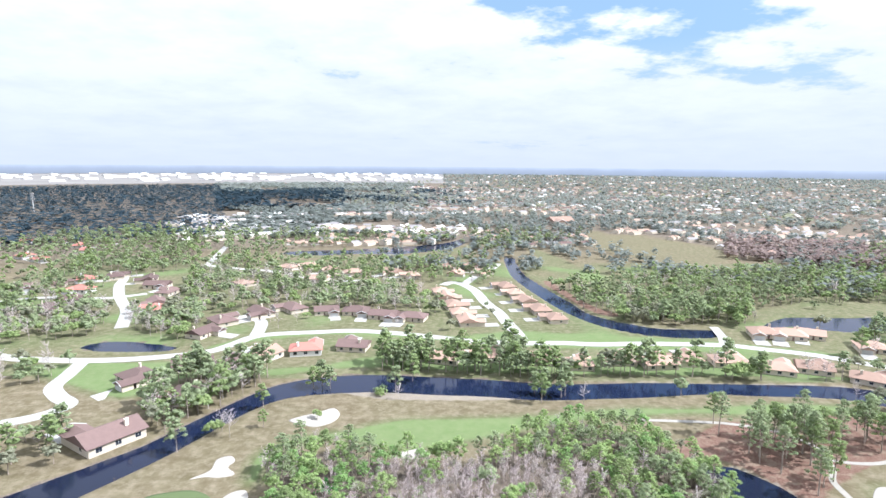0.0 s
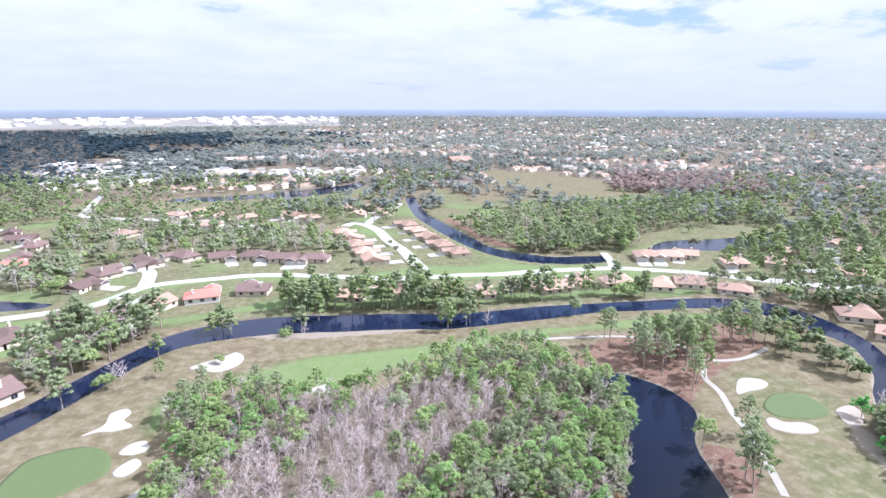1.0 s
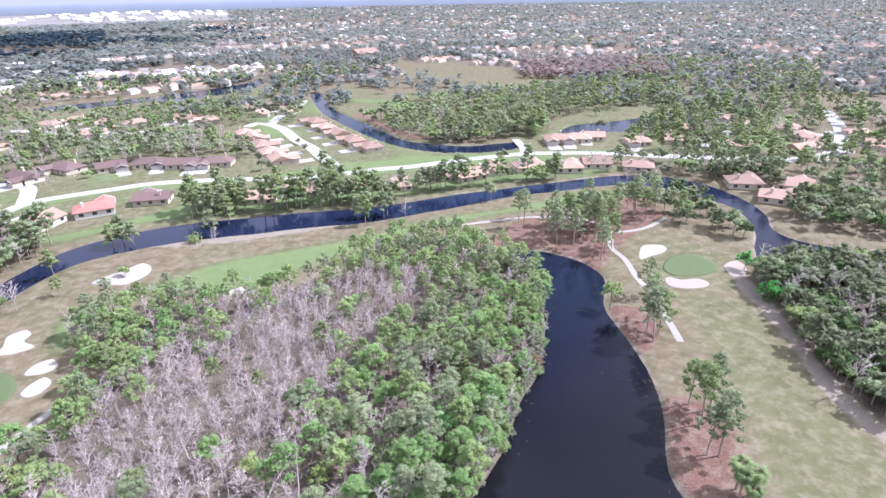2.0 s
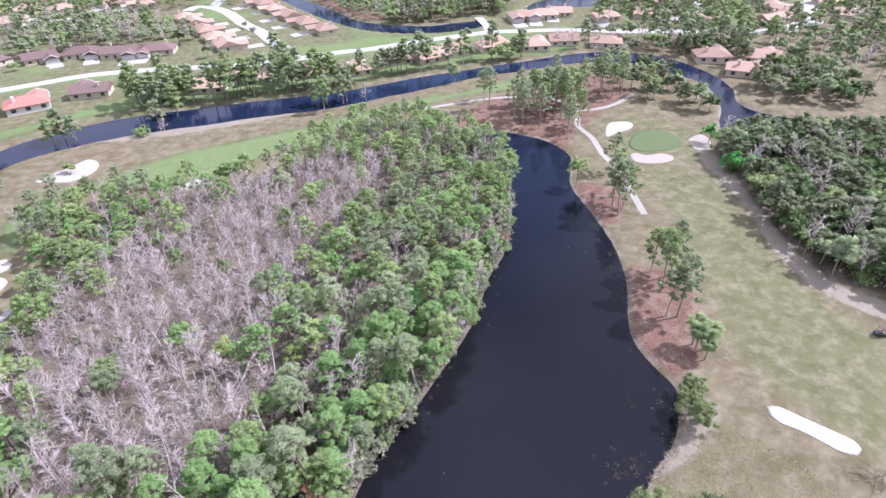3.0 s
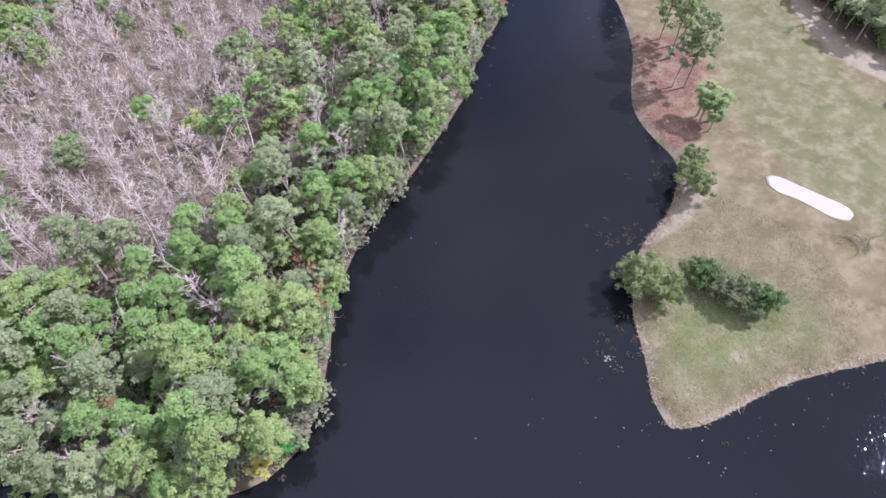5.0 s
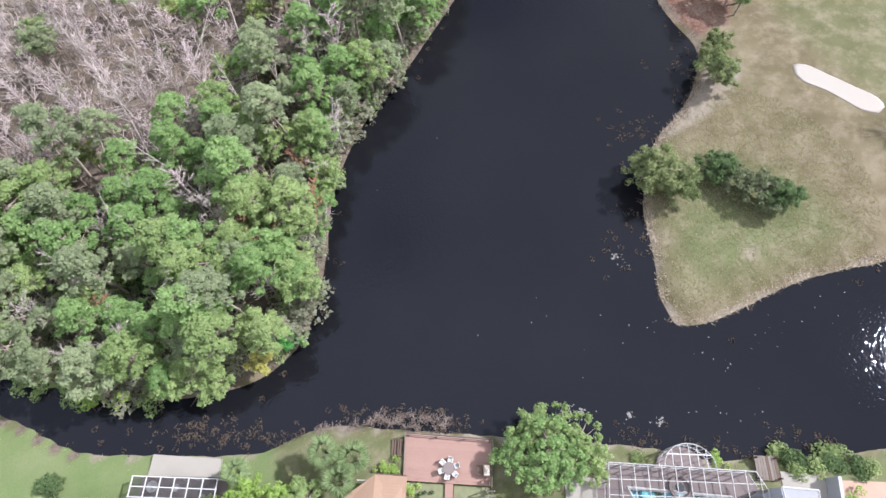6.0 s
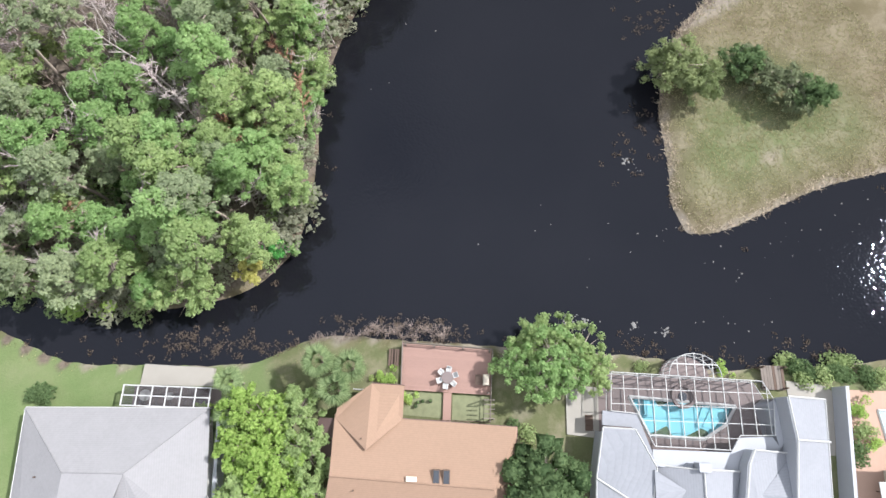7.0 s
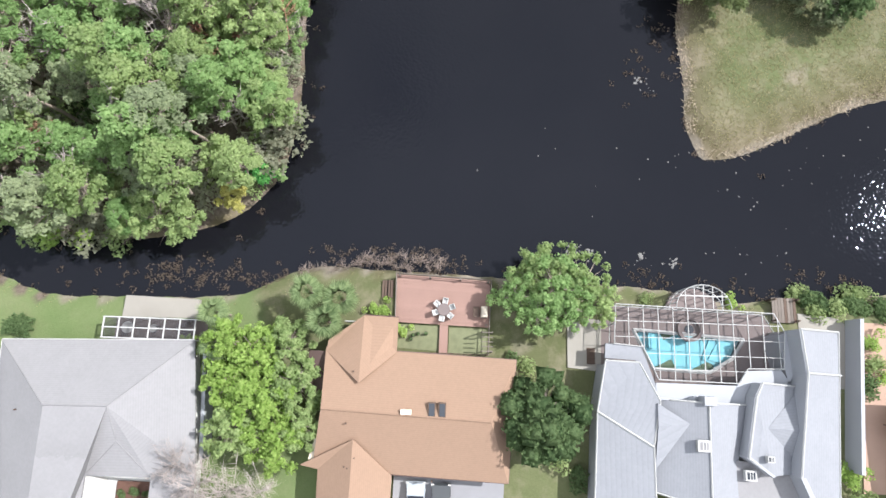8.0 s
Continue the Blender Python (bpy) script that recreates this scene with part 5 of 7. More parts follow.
grove([(205, 180), (260, 120), (330, 160), (400, 230), (420, 330), (330, 340), (240, 300), (225, 230)], 7.0, 260, BANK, "trees among the houses")
grove([(330, 340), (420, 330), (620, 480), (500, 640), (330, 470)], 8.0, 260, FARM, "trees among the houses")
grove([(196, 215), (206, 190), (200, 160), (190, 140), (215, 120), (240, 150), (225, 205)], 5.0, 80, (("east", .6), ("mid_broad", .4)), "trees on the canal bank")
grove([(-460, 560), (-420, 420), (-300, 330), (-240, 400), (-230, 520), (-250, 640), (-420, 760)], 8.0, 300, FARM, "trees among the houses")
grove([(-330, 300), (-240, 262), (-215, 345), (-290, 400)], 7.0, 70, BANK, "trees among the houses")
# ---------- the far plain ----------
rf_ = np.random.default_rng(21)


def far_canopy(name, x, y, wide, tall, quads_each, mat, label, fine=1.0, level=1.6):
    """A wood seen from afar: many rough crowns, each a loose bunch of leaf masses."""
    k = len(x)
    c = np.repeat(np.stack([x, y, tall * 0.55], -1), quads_each, 0)
    rad = np.repeat(np.stack([wide / 2, wide / 2, tall * 0.45], -1), quads_each, 0)
    d = rf_.normal(size=c.shape)
    d /= np.linalg.norm(d, axis=1)[:, None]
    c = c + d * rad * (0.45 + 0.5 * rf_.random((len(c), 1)))
    nrm = d * 0.6 + rf_.normal(size=c.shape) * 0.35 + np.array([0, 0, level])
    nrm /= np.linalg.norm(nrm, axis=1)[:, None]
    t = np.cross(nrm, rf_.normal(size=c.shape))
    t /= np.linalg.norm(t, axis=1)[:, None]
    b = np.cross(nrm, t)
    s = rad[:, :1] * fine * (0.55 + 0.45 * rf_.random((len(c), 1)))
    v = np.stack([c - t * s, c - b * s * 0.8, c + t * s * 0.9, c + b * s * 0.7], 1).reshape(-1, 3)
    v[:, 2] = np.maximum(v[:, 2], 0.1)
    return tagged(new(name, mesh_of(name, v, np.arange(len(v)).reshape(-1, 4), mat)), label, "woods", kind="stuff")


def sector(count, r0, r1, a0, a1):
    """Random places in a sector seen from the origin, even over its area; angles to the right of +y."""
    rr = np.sqrt(rf_.random(count) * (r1**2 - r0**2) + r0**2)
    aa = np.radians(a0 + (a1 - a0) * rf_.random(count))
    return rr * np.sin(aa), rr * np.cos(aa)


def clumpy(x, y, scale, cut, seed):
    v = np.array([noise.noise((a * scale, b * scale, seed)) for a, b in zip(x, y)])
    return v > cut


def in_open(x, y):
    """On the far golf holes or on water."""
    hit = np.zeros(x.shape, bool)
    for w in OPEN + WATERS:
        hit |= inside(w, x, y)
    return hit


def woods(name, count, r0, r1, a0, a1, wide, tall, q, mat, label, cut=-9.0, scale=0.006, seed=0.0, fine=1.0, level=1.6):
    x, y = sector(count, r0, r1, a0, a1)
    keep = clumpy(x, y, scale, cut, seed) & ~(in_open(x, y) & (rf_.random(count) < 0.93))
    x, y = x[keep], y[keep]
    k = len(x)
    far_canopy(name, x, y, wide * (0.7 + 0.6 * rf_.random(k)), tall * (0.7 + 0.5 * rf_.random(k)), q, mat, label, fine, level)


# far woods get their haze from the leaf colour
woods("far_woods", 3000, 470, 1000, -6, 62, 8, 10, 17, "leaf_far", "mixed green trees among far houses, paled for haze", -0.2, fine=0.7)
woods("far_woods", 1300, 700, 1160, -21, -6, 8, 9, 18, "leaf_far", "mixed green trees among far houses, paled for haze", -0.1)
woods("far_woods", 4300, 1000, 1700, -12, 62, 10, 10, 9, "leaf_far", "mixed trees among far houses, greyed for haze", -0.35, fine=0.8)
woods("far_woods", 9000, 1700, 4800, 0, 62, 15, 11, 4, "leaf_far", "wooded plain towards the horizon, haze in its colour", -0.4)
# pale grey leaves also bring painted haze to the plain
woods("far_woods", 900, 1000, 3000, -10, 62, 14, 10, 8, "leaf_grey", "bare grey-brown trees of the plain, paled for haze", 0.05, 0.004, 5.0)
# this forest carries the cloud shade in its leaf colour
woods("dark_forest", 6200, 720, 2300, -44, -21.5, 10, 12, 8, "leaf_dusk", "dense forest darkened for cloud shade", -9, 0.003, fine=0.8, level=4.0)
woods("dark_forest", 1500, 1120, 1900, -22, -10, 12, 13, 8, "leaf_dusk", "dense forest darkened for cloud shade", -0.25, level=4.0)
woods("dark_forest", 900, 1250, 1900, -11, 3, 12, 12, 8, "leaf_dusk", "dense forest darkened for cloud shade", 0.0, level=4.0)
woods("far_woods", 2000, 1750, 2500, -22, -2, 13, 10, 7, "leaf_far", "green woods beside an airfield, paled for haze", -0.3)


def far_houses(name, count, r0, r1, a0, a1, label, mats, size=13.0, cut=-0.2, seed=3.0):
    """Houses too far off to tell their parts: walls and gable roofs."""
    x, y = sector(count, r0, r1, a0, a1)
    keep = clumpy(x, y, 0.004, cut, seed) & ~in_open(x, y)
    v, f, mi = [], [], []
    for px_, py_ in zip(x[keep], y[keep]):
        a = rf_.integers(4) * 0.4 + 0.2
        w, d, h = size * (0.8 + 0.6 * rf_.random()), size * (0.55 + 0.3 * rf_.random()), 3.0 + 2.5 * (rf_.random() < 0.25)
        ca, sa = math.cos(a), math.sin(a)
        loc = [(-w / 2, -d / 2, 0), (w / 2, -d / 2, 0), (w / 2, d / 2, 0), (-w / 2, d / 2, 0), (-w / 2, -d / 2, h), (w / 2, -d / 2, h), (w / 2, d / 2, h), (-w / 2, d / 2, h),
               (-w / 2, 0, h + d * 0.22), (w / 2, 0, h + d * 0.22)]
        b = len(v)
        v += [(px_ + p * ca - q * sa, py_ + p * sa + q * ca, z) for p, q, z in loc]
        roof_i = 1 + int(rf_.integers(len(mats) - 1))
        for face, i in (((0, 1, 5, 4), 0), ((1, 2, 6, 9, 5), 0), ((2, 3, 7, 6), 0), ((3, 0, 4, 8, 7), 0), ((4, 5, 9, 8), roof_i), ((6, 7, 8, 9), roof_i)):
            f.append(tuple(b + k for k in face))
            mi.append(i)
    me = mesh_of(name, v, f)
    for mname in mats:
        me.materials.append(MATS[mname])
    me.polygons.foreach_set("material_index", np.array(mi, dtype=np.int32))
    return tagged(new(name, me), label, "houses", kind="stuff")


far_houses("far_houses", 900, 620, 1100, -12, 62, "pale far houses among trees", ("stucco_cream", "roof_tan", "roof_grey", "roof_tan", "roof_brown", "roof_grey"))
far_houses("far_houses", 420, 700, 1000, -26, 2, "pale grey far houses", ("stucco_cream", "roof_grey", "roof_grey", "stucco_white"), 13)
far_houses("far_houses", 2200, 1100, 2200, -4, 62, "pale far houses among trees", ("stucco_cream", "roof_tan", "roof_grey", "roof_brown", "roof_brown", "trim_white"), 13)
far_houses("far_houses", 1500, 2200, 4600, 0, 62, "pale far roofs on the plain", ("stucco_cream", "roof_tan", "roof_grey", "trim_white"), 20, 0.12)
far_houses("airfield_buildings", 150, 2900, 4700, -44, 0, "low white airfield buildings", ("stucco_white", "trim_white", "stucco_white"), 45, -9)
a = np.radians(np.linspace(-46, 0, 30))
ring0 = [(2600 * math.sin(t), 2600 * math.cos(t), 0.6) for t in a]
ring1 = [(4700 * math.sin(t), 4700 * math.cos(t), 0.6) for t in a]
tagged(new("airfield", mesh_of("airfield", ring0 + ring1, [(i, i + 1, 30 + i + 1, 30 + i) for i in range(29)], "apron")), "pale far airfield aprons", "airfield", kind="structure")

# distance: glowing ring at the world's edge, haze painted as a paling gradient
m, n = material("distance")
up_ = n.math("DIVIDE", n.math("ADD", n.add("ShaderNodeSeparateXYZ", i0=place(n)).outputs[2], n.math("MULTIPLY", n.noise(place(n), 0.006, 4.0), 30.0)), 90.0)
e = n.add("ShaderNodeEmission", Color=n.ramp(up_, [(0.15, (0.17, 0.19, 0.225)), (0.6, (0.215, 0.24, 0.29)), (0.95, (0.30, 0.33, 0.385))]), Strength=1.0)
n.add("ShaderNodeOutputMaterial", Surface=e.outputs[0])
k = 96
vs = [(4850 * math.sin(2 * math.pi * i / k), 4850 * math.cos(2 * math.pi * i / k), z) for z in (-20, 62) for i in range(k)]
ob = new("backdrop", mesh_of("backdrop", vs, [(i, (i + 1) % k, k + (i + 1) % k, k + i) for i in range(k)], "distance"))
tagged(ob, "glowing land at the horizon with painted haze", "backdrop", kind="structure")


# ---------- the houses on the near shore, in the lots' own axes: u along the shore, v towards the water ----------
LOT = pose(0, 0, 0.0, 0, 0, -27.0)


def lot(u, v, z=0.0):
    return LOT @ Vector((u, v, z))


foliage("twig_mauve", (0.24, 0.19, 0.185), (0.36, 0.29, 0.275))
plain("shingle_grey", (0.232, 0.228, 0.236), 0.07, 0.5, 0.9, grain=9.0, courses=0.075)
plain("shingle_pale", (0.235, 0.243, 0.266), 0.08, 0.6, 0.9, grain=7.0, courses=0.085)
plain("shingle_brown", (0.258, 0.173, 0.124), 0.05, 0.35, 0.9, grain=8.0, courses=0.075)
plain("wall_white", (0.34, 0.352, 0.38), 0.05, 0.6, 0.85)
plain("deck_red", (0.26, 0.165, 0.138), 0.05, 0.8, 0.8, each=0.05)
plain("paver_mauve", (0.163, 0.134, 0.130), 0.1, 0.7, 0.85)
plain("wood_grey", (0.152, 0.130, 0.114), 0.2, 1.0, 0.85, each=0.2)
plain("wood_dark", (0.1, 0.07, 0.055), 0.2, 1.0, 0.85)
plain("driveway_grey", (0.229, 0.229, 0.245), 0.1, 0.4, 0.85)
plain("pool_tile", (0.25, 0.47, 0.53), 0.1, 0.6, 0.5)
plain("grass_bed", (0.155, 0.165, 0.095), 0.3, 1.5, 0.95)
plain("mulch", (0.109, 0.060, 0.046), 0.25, 1.5, 0.95)
plain("car_grey", (0.33, 0.36, 0.4), 0.03, 1.0, 0.25, spec=0.6)
plain("car_dark", (0.05, 0.055, 0.06), 0.03, 1.0, 0.25, spec=0.6)
m, n = material("pool_water")
pos = place(n)
tr = n.add("ShaderNodeBsdfTransparent", Color=(0.72, 0.95, 0.98, 1))
gl_ = n.add("ShaderNodeBsdfGlossy", Roughness=0.03, Color=(1, 1, 1, 1))
bu = n.add("ShaderNodeBump", Strength=0.15, Distance=0.1, Height=n.noise(pos, 3.0, 2.0))
n.put(gl_, "Normal", bu.outputs[0])
mx = n.add("ShaderNodeMixShader", i0=0.03, i1=tr.outputs[0], i2=gl_.outputs[0])
n.add("ShaderNodeOutputMaterial", Surface=mx.outputs[0])


# fine woven screens: thin grey threads and air
for name, threads in (("insect_screen", 0.17), ("screen_dense", 0.5)):
    m, n = material(name)
    sc_air = n.add("ShaderNodeBsdfTransparent", Color=(1, 1, 1, 1))
    sc_thread = n.add("ShaderNodeBsdfDiffuse", Color=n.mix(n.noise(place(n), 1.5), (0.04, 0.04, 0.045), (0.07, 0.07, 0.075)))
    mx = n.add("ShaderNodeMixShader", i0=threads, i1=sc_air.outputs[0], i2=sc_thread.outputs[0])
    n.add("ShaderNodeOutputMaterial", Surface=mx.outputs[0])


def lot_thing(name, label, category, u=0.0, v=0.0, z=0.0, turn=0.0, group=""):
    e = empty(name)
    e.matrix_world = LOT @ pose(u, v, z, 0, 0, turn)
    return tagged(e, label, category, group)


def slope(parent, corners, mat, name="roof", thick=0.22, label=""):
    """A roof plane from its corners, with thickness."""
    k = len(corners)
    s = Solid().add([*corners, *[(x, y, z - thick) for x, y, z in corners]],
                    [tuple(range(k)), tuple(reversed(range(k, 2 * k)))] + [(i, k + i, k + (i + 1) % k, (i + 1) % k) for i in range(k)])
    return part_of(name, s.mesh(name, mat), parent, label)


def trim(parent, a, b, w=0.16, mat="trim_white", name="trim"):
    return part_of(name, Solid().rod(a, b, w / 2, sides=4).mesh(name, mat), parent)


def slab_hole(outer, inner, z0, z1, name, mat):
    """A slab with an opening through it."""
    bm = bmesh.new()
    edges = []
    for ring in (outer, inner):
        vs = [bm.verts.new((x, y, z1)) for x, y in ring]
        edges += [bm.edges.new((vs[i], vs[(i + 1) % len(vs)])) for i in range(len(vs))]
    bmesh.ops.triangle_fill(bm, edges=edges, use_beauty=True)
    g_ = bmesh.ops.extrude_face_region(bm, geom=bm.faces[:])
    for v in g_["geom"]:
        if isinstance(v, bmesh.types.BMVert):
            v.co.z = z0
    bmesh.ops.recalc_face_normals(bm, faces=bm.faces[:])
    me = bpy.data.meshes.new(name)
    bm.to_mesh(me)
    bm.free()
    me.materials.append(MATS[mat])
    return me


def ring(u, v, r, k=20):
    return [(u + r * math.cos(2 * math.pi * i / k), v + r * math.sin(2 * math.pi * i / k)) for i in range(k)]


# --- grey house ---
gh = lot_thing("house", "one-storey house with a plain grey shingle hip roof", "house")
part_of("wall", Solid().prism([(-44.2, 2.6), (-27, 3.1), (-25.5, -5), (-25, -24), (-28.7, -24), (-28.7, -8.8), (-34.3, -8.8), (-34.3, -24), (-43.4, -24)], -0.3, 2.7).mesh("wall", "stucco_white"), gh)
A, B, C, Dd = (-45, 3.3, 2.8), (-26.3, 3.9, 2.8), (-24.8, -8, 2.8), (-42.8, -8, 2.8)
R1, R2 = (-38.2, -2.4, 5.3), (-32.4, -2.3, 5.3)
slope(gh, [A, R1, R2, B], "shingle_grey")
P0, P1, P2 = (-34.6, -8.6, 3.4), (-28.5, -8.5, 3.4), (-31.6, -5.4, 4.3)
slope(gh, [A, (-42.6, -24, 2.8), (-38.0, -24, 5.0), R1], "shingle_grey")
slope(gh, [B, R2, P2, P1, (-28.5, -24, 3.4), (-24.2, -24, 2.8), C], "shingle_grey")
slope(gh, [R1, (-38.0, -24, 5.0), (-34.6, -24, 3.4), P0, P2, R2], "shingle_grey")
slope(gh, [P2, P0, P1], "shingle_grey", label="small porch gable")
for q0, q1 in ((A, R1), (B, R2), (R1, R2), (R2, P2), (P2, P0), (P2, P1)):
    trim(gh, (q0[0], q0[1], q0[2] + 0.02), (q1[0], q1[1], q1[2] + 0.02), 0.1, "shingle_grey", "ridge")
trim(gh, (-45, 3.35, 2.75), (-26.3, 3.95, 2.75), 0.12)
trim(gh, (-45.05, 3.3, 2.75), (-42.7, -24, 2.75), 0.12)
trim(gh, (-34.3, -8.65, 3.0), (-28.6, -8.45, 3.0), 0.14)
for u, v in ((-41.5, -3.0), (-38.6, -6.0), (-37.9, -0.2)):
    part_of("roof_vent", Solid().rod((u, v, 3.2), (u, v, 4.3), 0.07).mesh("roof_vent", "wood_dark"), gh)
part_of("planter", Solid().box(-33.2, -13.2, -0.2, -29.4, -9.6, 0.3).mesh("planter", "mulch"), gh, "mulch-filled entrance court")
part_of("court_floor", Solid().box(-34.3, -24, -0.3, -28.7, -8.8, 0.1).mesh("court_floor", "trim_white"), gh)
for u, v, s in ((-32.4, -10.6, .3), (-31.2, -10.3, .35), (-30.2, -10.8, .28), (-31.2, -12.0, .35), (-32.5, -12.2, .25)):
    q = lot(u, v)
    plant("bush", q[0], q[1], s, which=1, z=0.3)
pc = lot_thing("screen_cage", "white-framed screen porch behind a grey house", "screen porch")
for i in range(7):
    u = -35.6 + i * 1.5
    for v in (3.9, 5.9):
        part_of("post", Solid().box(u - 0.05, v - 0.05, -0.1, u + 0.05, v + 0.05, 2.5).mesh("post", "trim_white"), pc)
    part_of("beam", Solid().box(u - 0.05, 3.9, 2.44, u + 0.05, 5.9, 2.56).mesh("beam", "trim_white"), pc)
for v in (3.9, 4.9, 5.9):
    part_of("beam", Solid().box(-35.7, v - 0.05, 2.42, -26.5, v + 0.05, 2.54).mesh("beam", "trim_white"), pc)
part_of("floor_slab", Solid().box(-35.8, 3.4, -0.3, -26.4, 6.1, 0.03).mesh("floor_slab", "paver_mauve"), pc)
part_of("screen", Solid().add([(-35.6, 3.9, 2.4), (-26.6, 3.9, 2.4), (-26.6, 5.9, 2.4), (-35.6, 5.9, 2.4)], [(0, 1, 2, 3)]).mesh("screen", "screen_dense"), pc, "fine grey insect screen")
part_of("screen", Solid().add([(-35.6, 5.9, 0.05), (-26.6, 5.9, 0.05), (-26.6, 5.9, 2.4), (-35.6, 5.9, 2.4)], [(0, 1, 2, 3)]).mesh("screen", "screen_dense"), pc, "fine grey insect screen")
part_of("table", Solid().rod((-34.2, 5.0, 0), (-34.2, 5.0, 0.7), 0.06).rod((-34.2, 5.0, 0.7), (-34.2, 5.0, 0.75), 0.6, sides=14).rod((-31.8, 5.0, 0), (-31.8, 5.0, 0.4), 0.4, sides=10).mesh("table", "trim_white"), pc)
tagged(new("patio", Solid().prism([lot(*q)[:2] for q in ((-35.2, 8.3), (-27.6, 8.1), (-27.4, 6.2), (-35.3, 6.1))], -1.2, 0.05).mesh("patio", "path_concrete")), "pale concrete patio at the water's edge", "patio", kind="structure")
tagged(new("garden_wall", Solid().prism([lot(*q)[:2] for q in ((-25.9, 4.4), (-25.55, 4.4), (-24.6, -7), (-24.95, -7))], -0.2, 1.9).mesh("garden_wall", "wall_white")), "white garden wall beside a grey house", "wall", kind="structure")

# --- brown house with the red deck ---
bh = lot_thing("house", "one-storey house with a light brown shingle roof", "house")
part_of("wall", Solid().prism([(-12.8, 3.2), (-7.2, 3.2), (3.9, 2.8), (3.4, -7.3), (-6.9, -7.0), (-7.1, -20), (-12.6, -20), (-12.9, -6.6), (-14.5, -6.5), (-13.2, -1.4)], -0.3, 2.7).mesh("wall", "stucco_cream"), bh)
part_of("wall", Solid().prism([(-12.6, 3.0), (-12.6, 4.5), (-10.4, 6.4), (-7.4, 6.3), (-7.4, 3.0)], -0.3, 2.7).mesh("wall", "stucco_cream"), bh)
E0, E1, E2, E3 = (-13.6, 3.8, 2.8), (4.6, 3.2, 2.8), (4.0, -7.9, 2.8), (-14.0, -6.6, 2.8)
K0, K1 = (-13.2, -1.8, 5.0), (2.2, -2.4, 5.0)
slope(bh, [E0, K0, K1, E1], "shingle_brown")
slope(bh, [E1, K1, E2], "shingle_brown")
slope(bh, [K1, K0, E3, (-6.8, -7.5, 2.8), E2], "shingle_brown")
slope(bh, [(-10.1, 6.9, 2.95), (-10.0, 0.6, 4.55), (-6.8, 3.5, 2.95), (-6.8, 6.8, 2.95)], "shingle_brown")
slope(bh, [(-10.1, 6.9, 2.95), (-13.4, 4.4, 2.95), (-13.5, 3.4, 2.95), (-10.0, 0.6, 4.55)], "shingle_brown")
slope(bh, [(-10.2, -4.4, 4.4), (-15.2, -7.0, 2.9), (-13.5, -7.3, 2.9), (-13.2, -22, 2.9), (-10.3, -22, 4.4)], "shingle_brown")
slope(bh, [(-10.2, -4.4, 4.4), (-10.3, -22, 4.4), (-6.7, -22, 2.9), (-6.7, -7.6, 2.9)], "shingle_brown")
slope(bh, [(-13.6, 3.4, 2.6), (-15.4, 3.4, 2.3), (-15.0, -0.6, 2.3), (-13.4, -0.6, 2.6)], "roof_brown", label="lower dark side roof")
for a, b in ((E0, (-6.9, 3.75, 2.8)), ((-6.8, 3.6, 2.8), E1), (E1, E2), ((-6.8, -7.55, 2.8), E2), ((-10.1, 6.95, 2.9), (-6.8, 6.85, 2.9))):
    trim(bh, (a[0], a[1], a[2] - 0.1), (b[0], b[1], b[2] - 0.1), 0.12, "roof_brown")
trim(bh, (-13.2, -1.8, 5.03), (2.2, -2.4, 5.03), 0.14, "shingle_brown", "ridge")
for u in (-3.2, -2.25):
    o = part_of("skylight", Solid().box(u - 0.33, -2.15, 4.5, u + 0.33, -0.85, 4.95).mesh("skylight", "wood_dark"), bh)
    part_of("pane", Solid().box(u - 0.25, -2.05, 4.95, u + 0.25, -0.95, 4.98).mesh("pane", "window_dark"), o)
part_of("roof_hatch", Solid().box(-6.0, -2.0, 4.6, -5.0, -1.55, 5.15).mesh("roof_hatch", "stucco_cream"), bh)
for u, v, z in ((-10.6, 1.6, 4.4), (-10.9, -3.0, 4.9), (-10.0, -6.0, 4.4), (-10.6, -6.9, 4.3), (-10.9, -6.8, 4.2), (-3.0, -8.0, 3.0)):
    part_of("roof_vent", Solid().rod((u, v, z - 0.7), (u, v, z - 0.05), 0.08).mesh("roof_vent", "wood_dark"), bh)
part_of("garage_door", Solid().box(-6.2, -7.35, 0, -1.6, -7.25, 2.2).mesh("garage_door", "trim_white"), bh)
for u in (-11.5, -9.0):
    window_at(bh, u, 6.35, 0.9, 1.2, 1.2, 180)
for u in (-5.5, -1.0, 2.0):
    window_at(bh, u, 3.15, 0.7, 1.6, 1.4, 180)
tagged(new("driveway", Solid().prism([lot(*q)[:2] for q in ((-6.7, -7.2), (3.9, -7.6), (3.5, -22), (-6.9, -22))], -0.3, 0.06).mesh("driveway", "driveway_grey")), "grey concrete driveway with parked cars", "driveway", kind="structure")


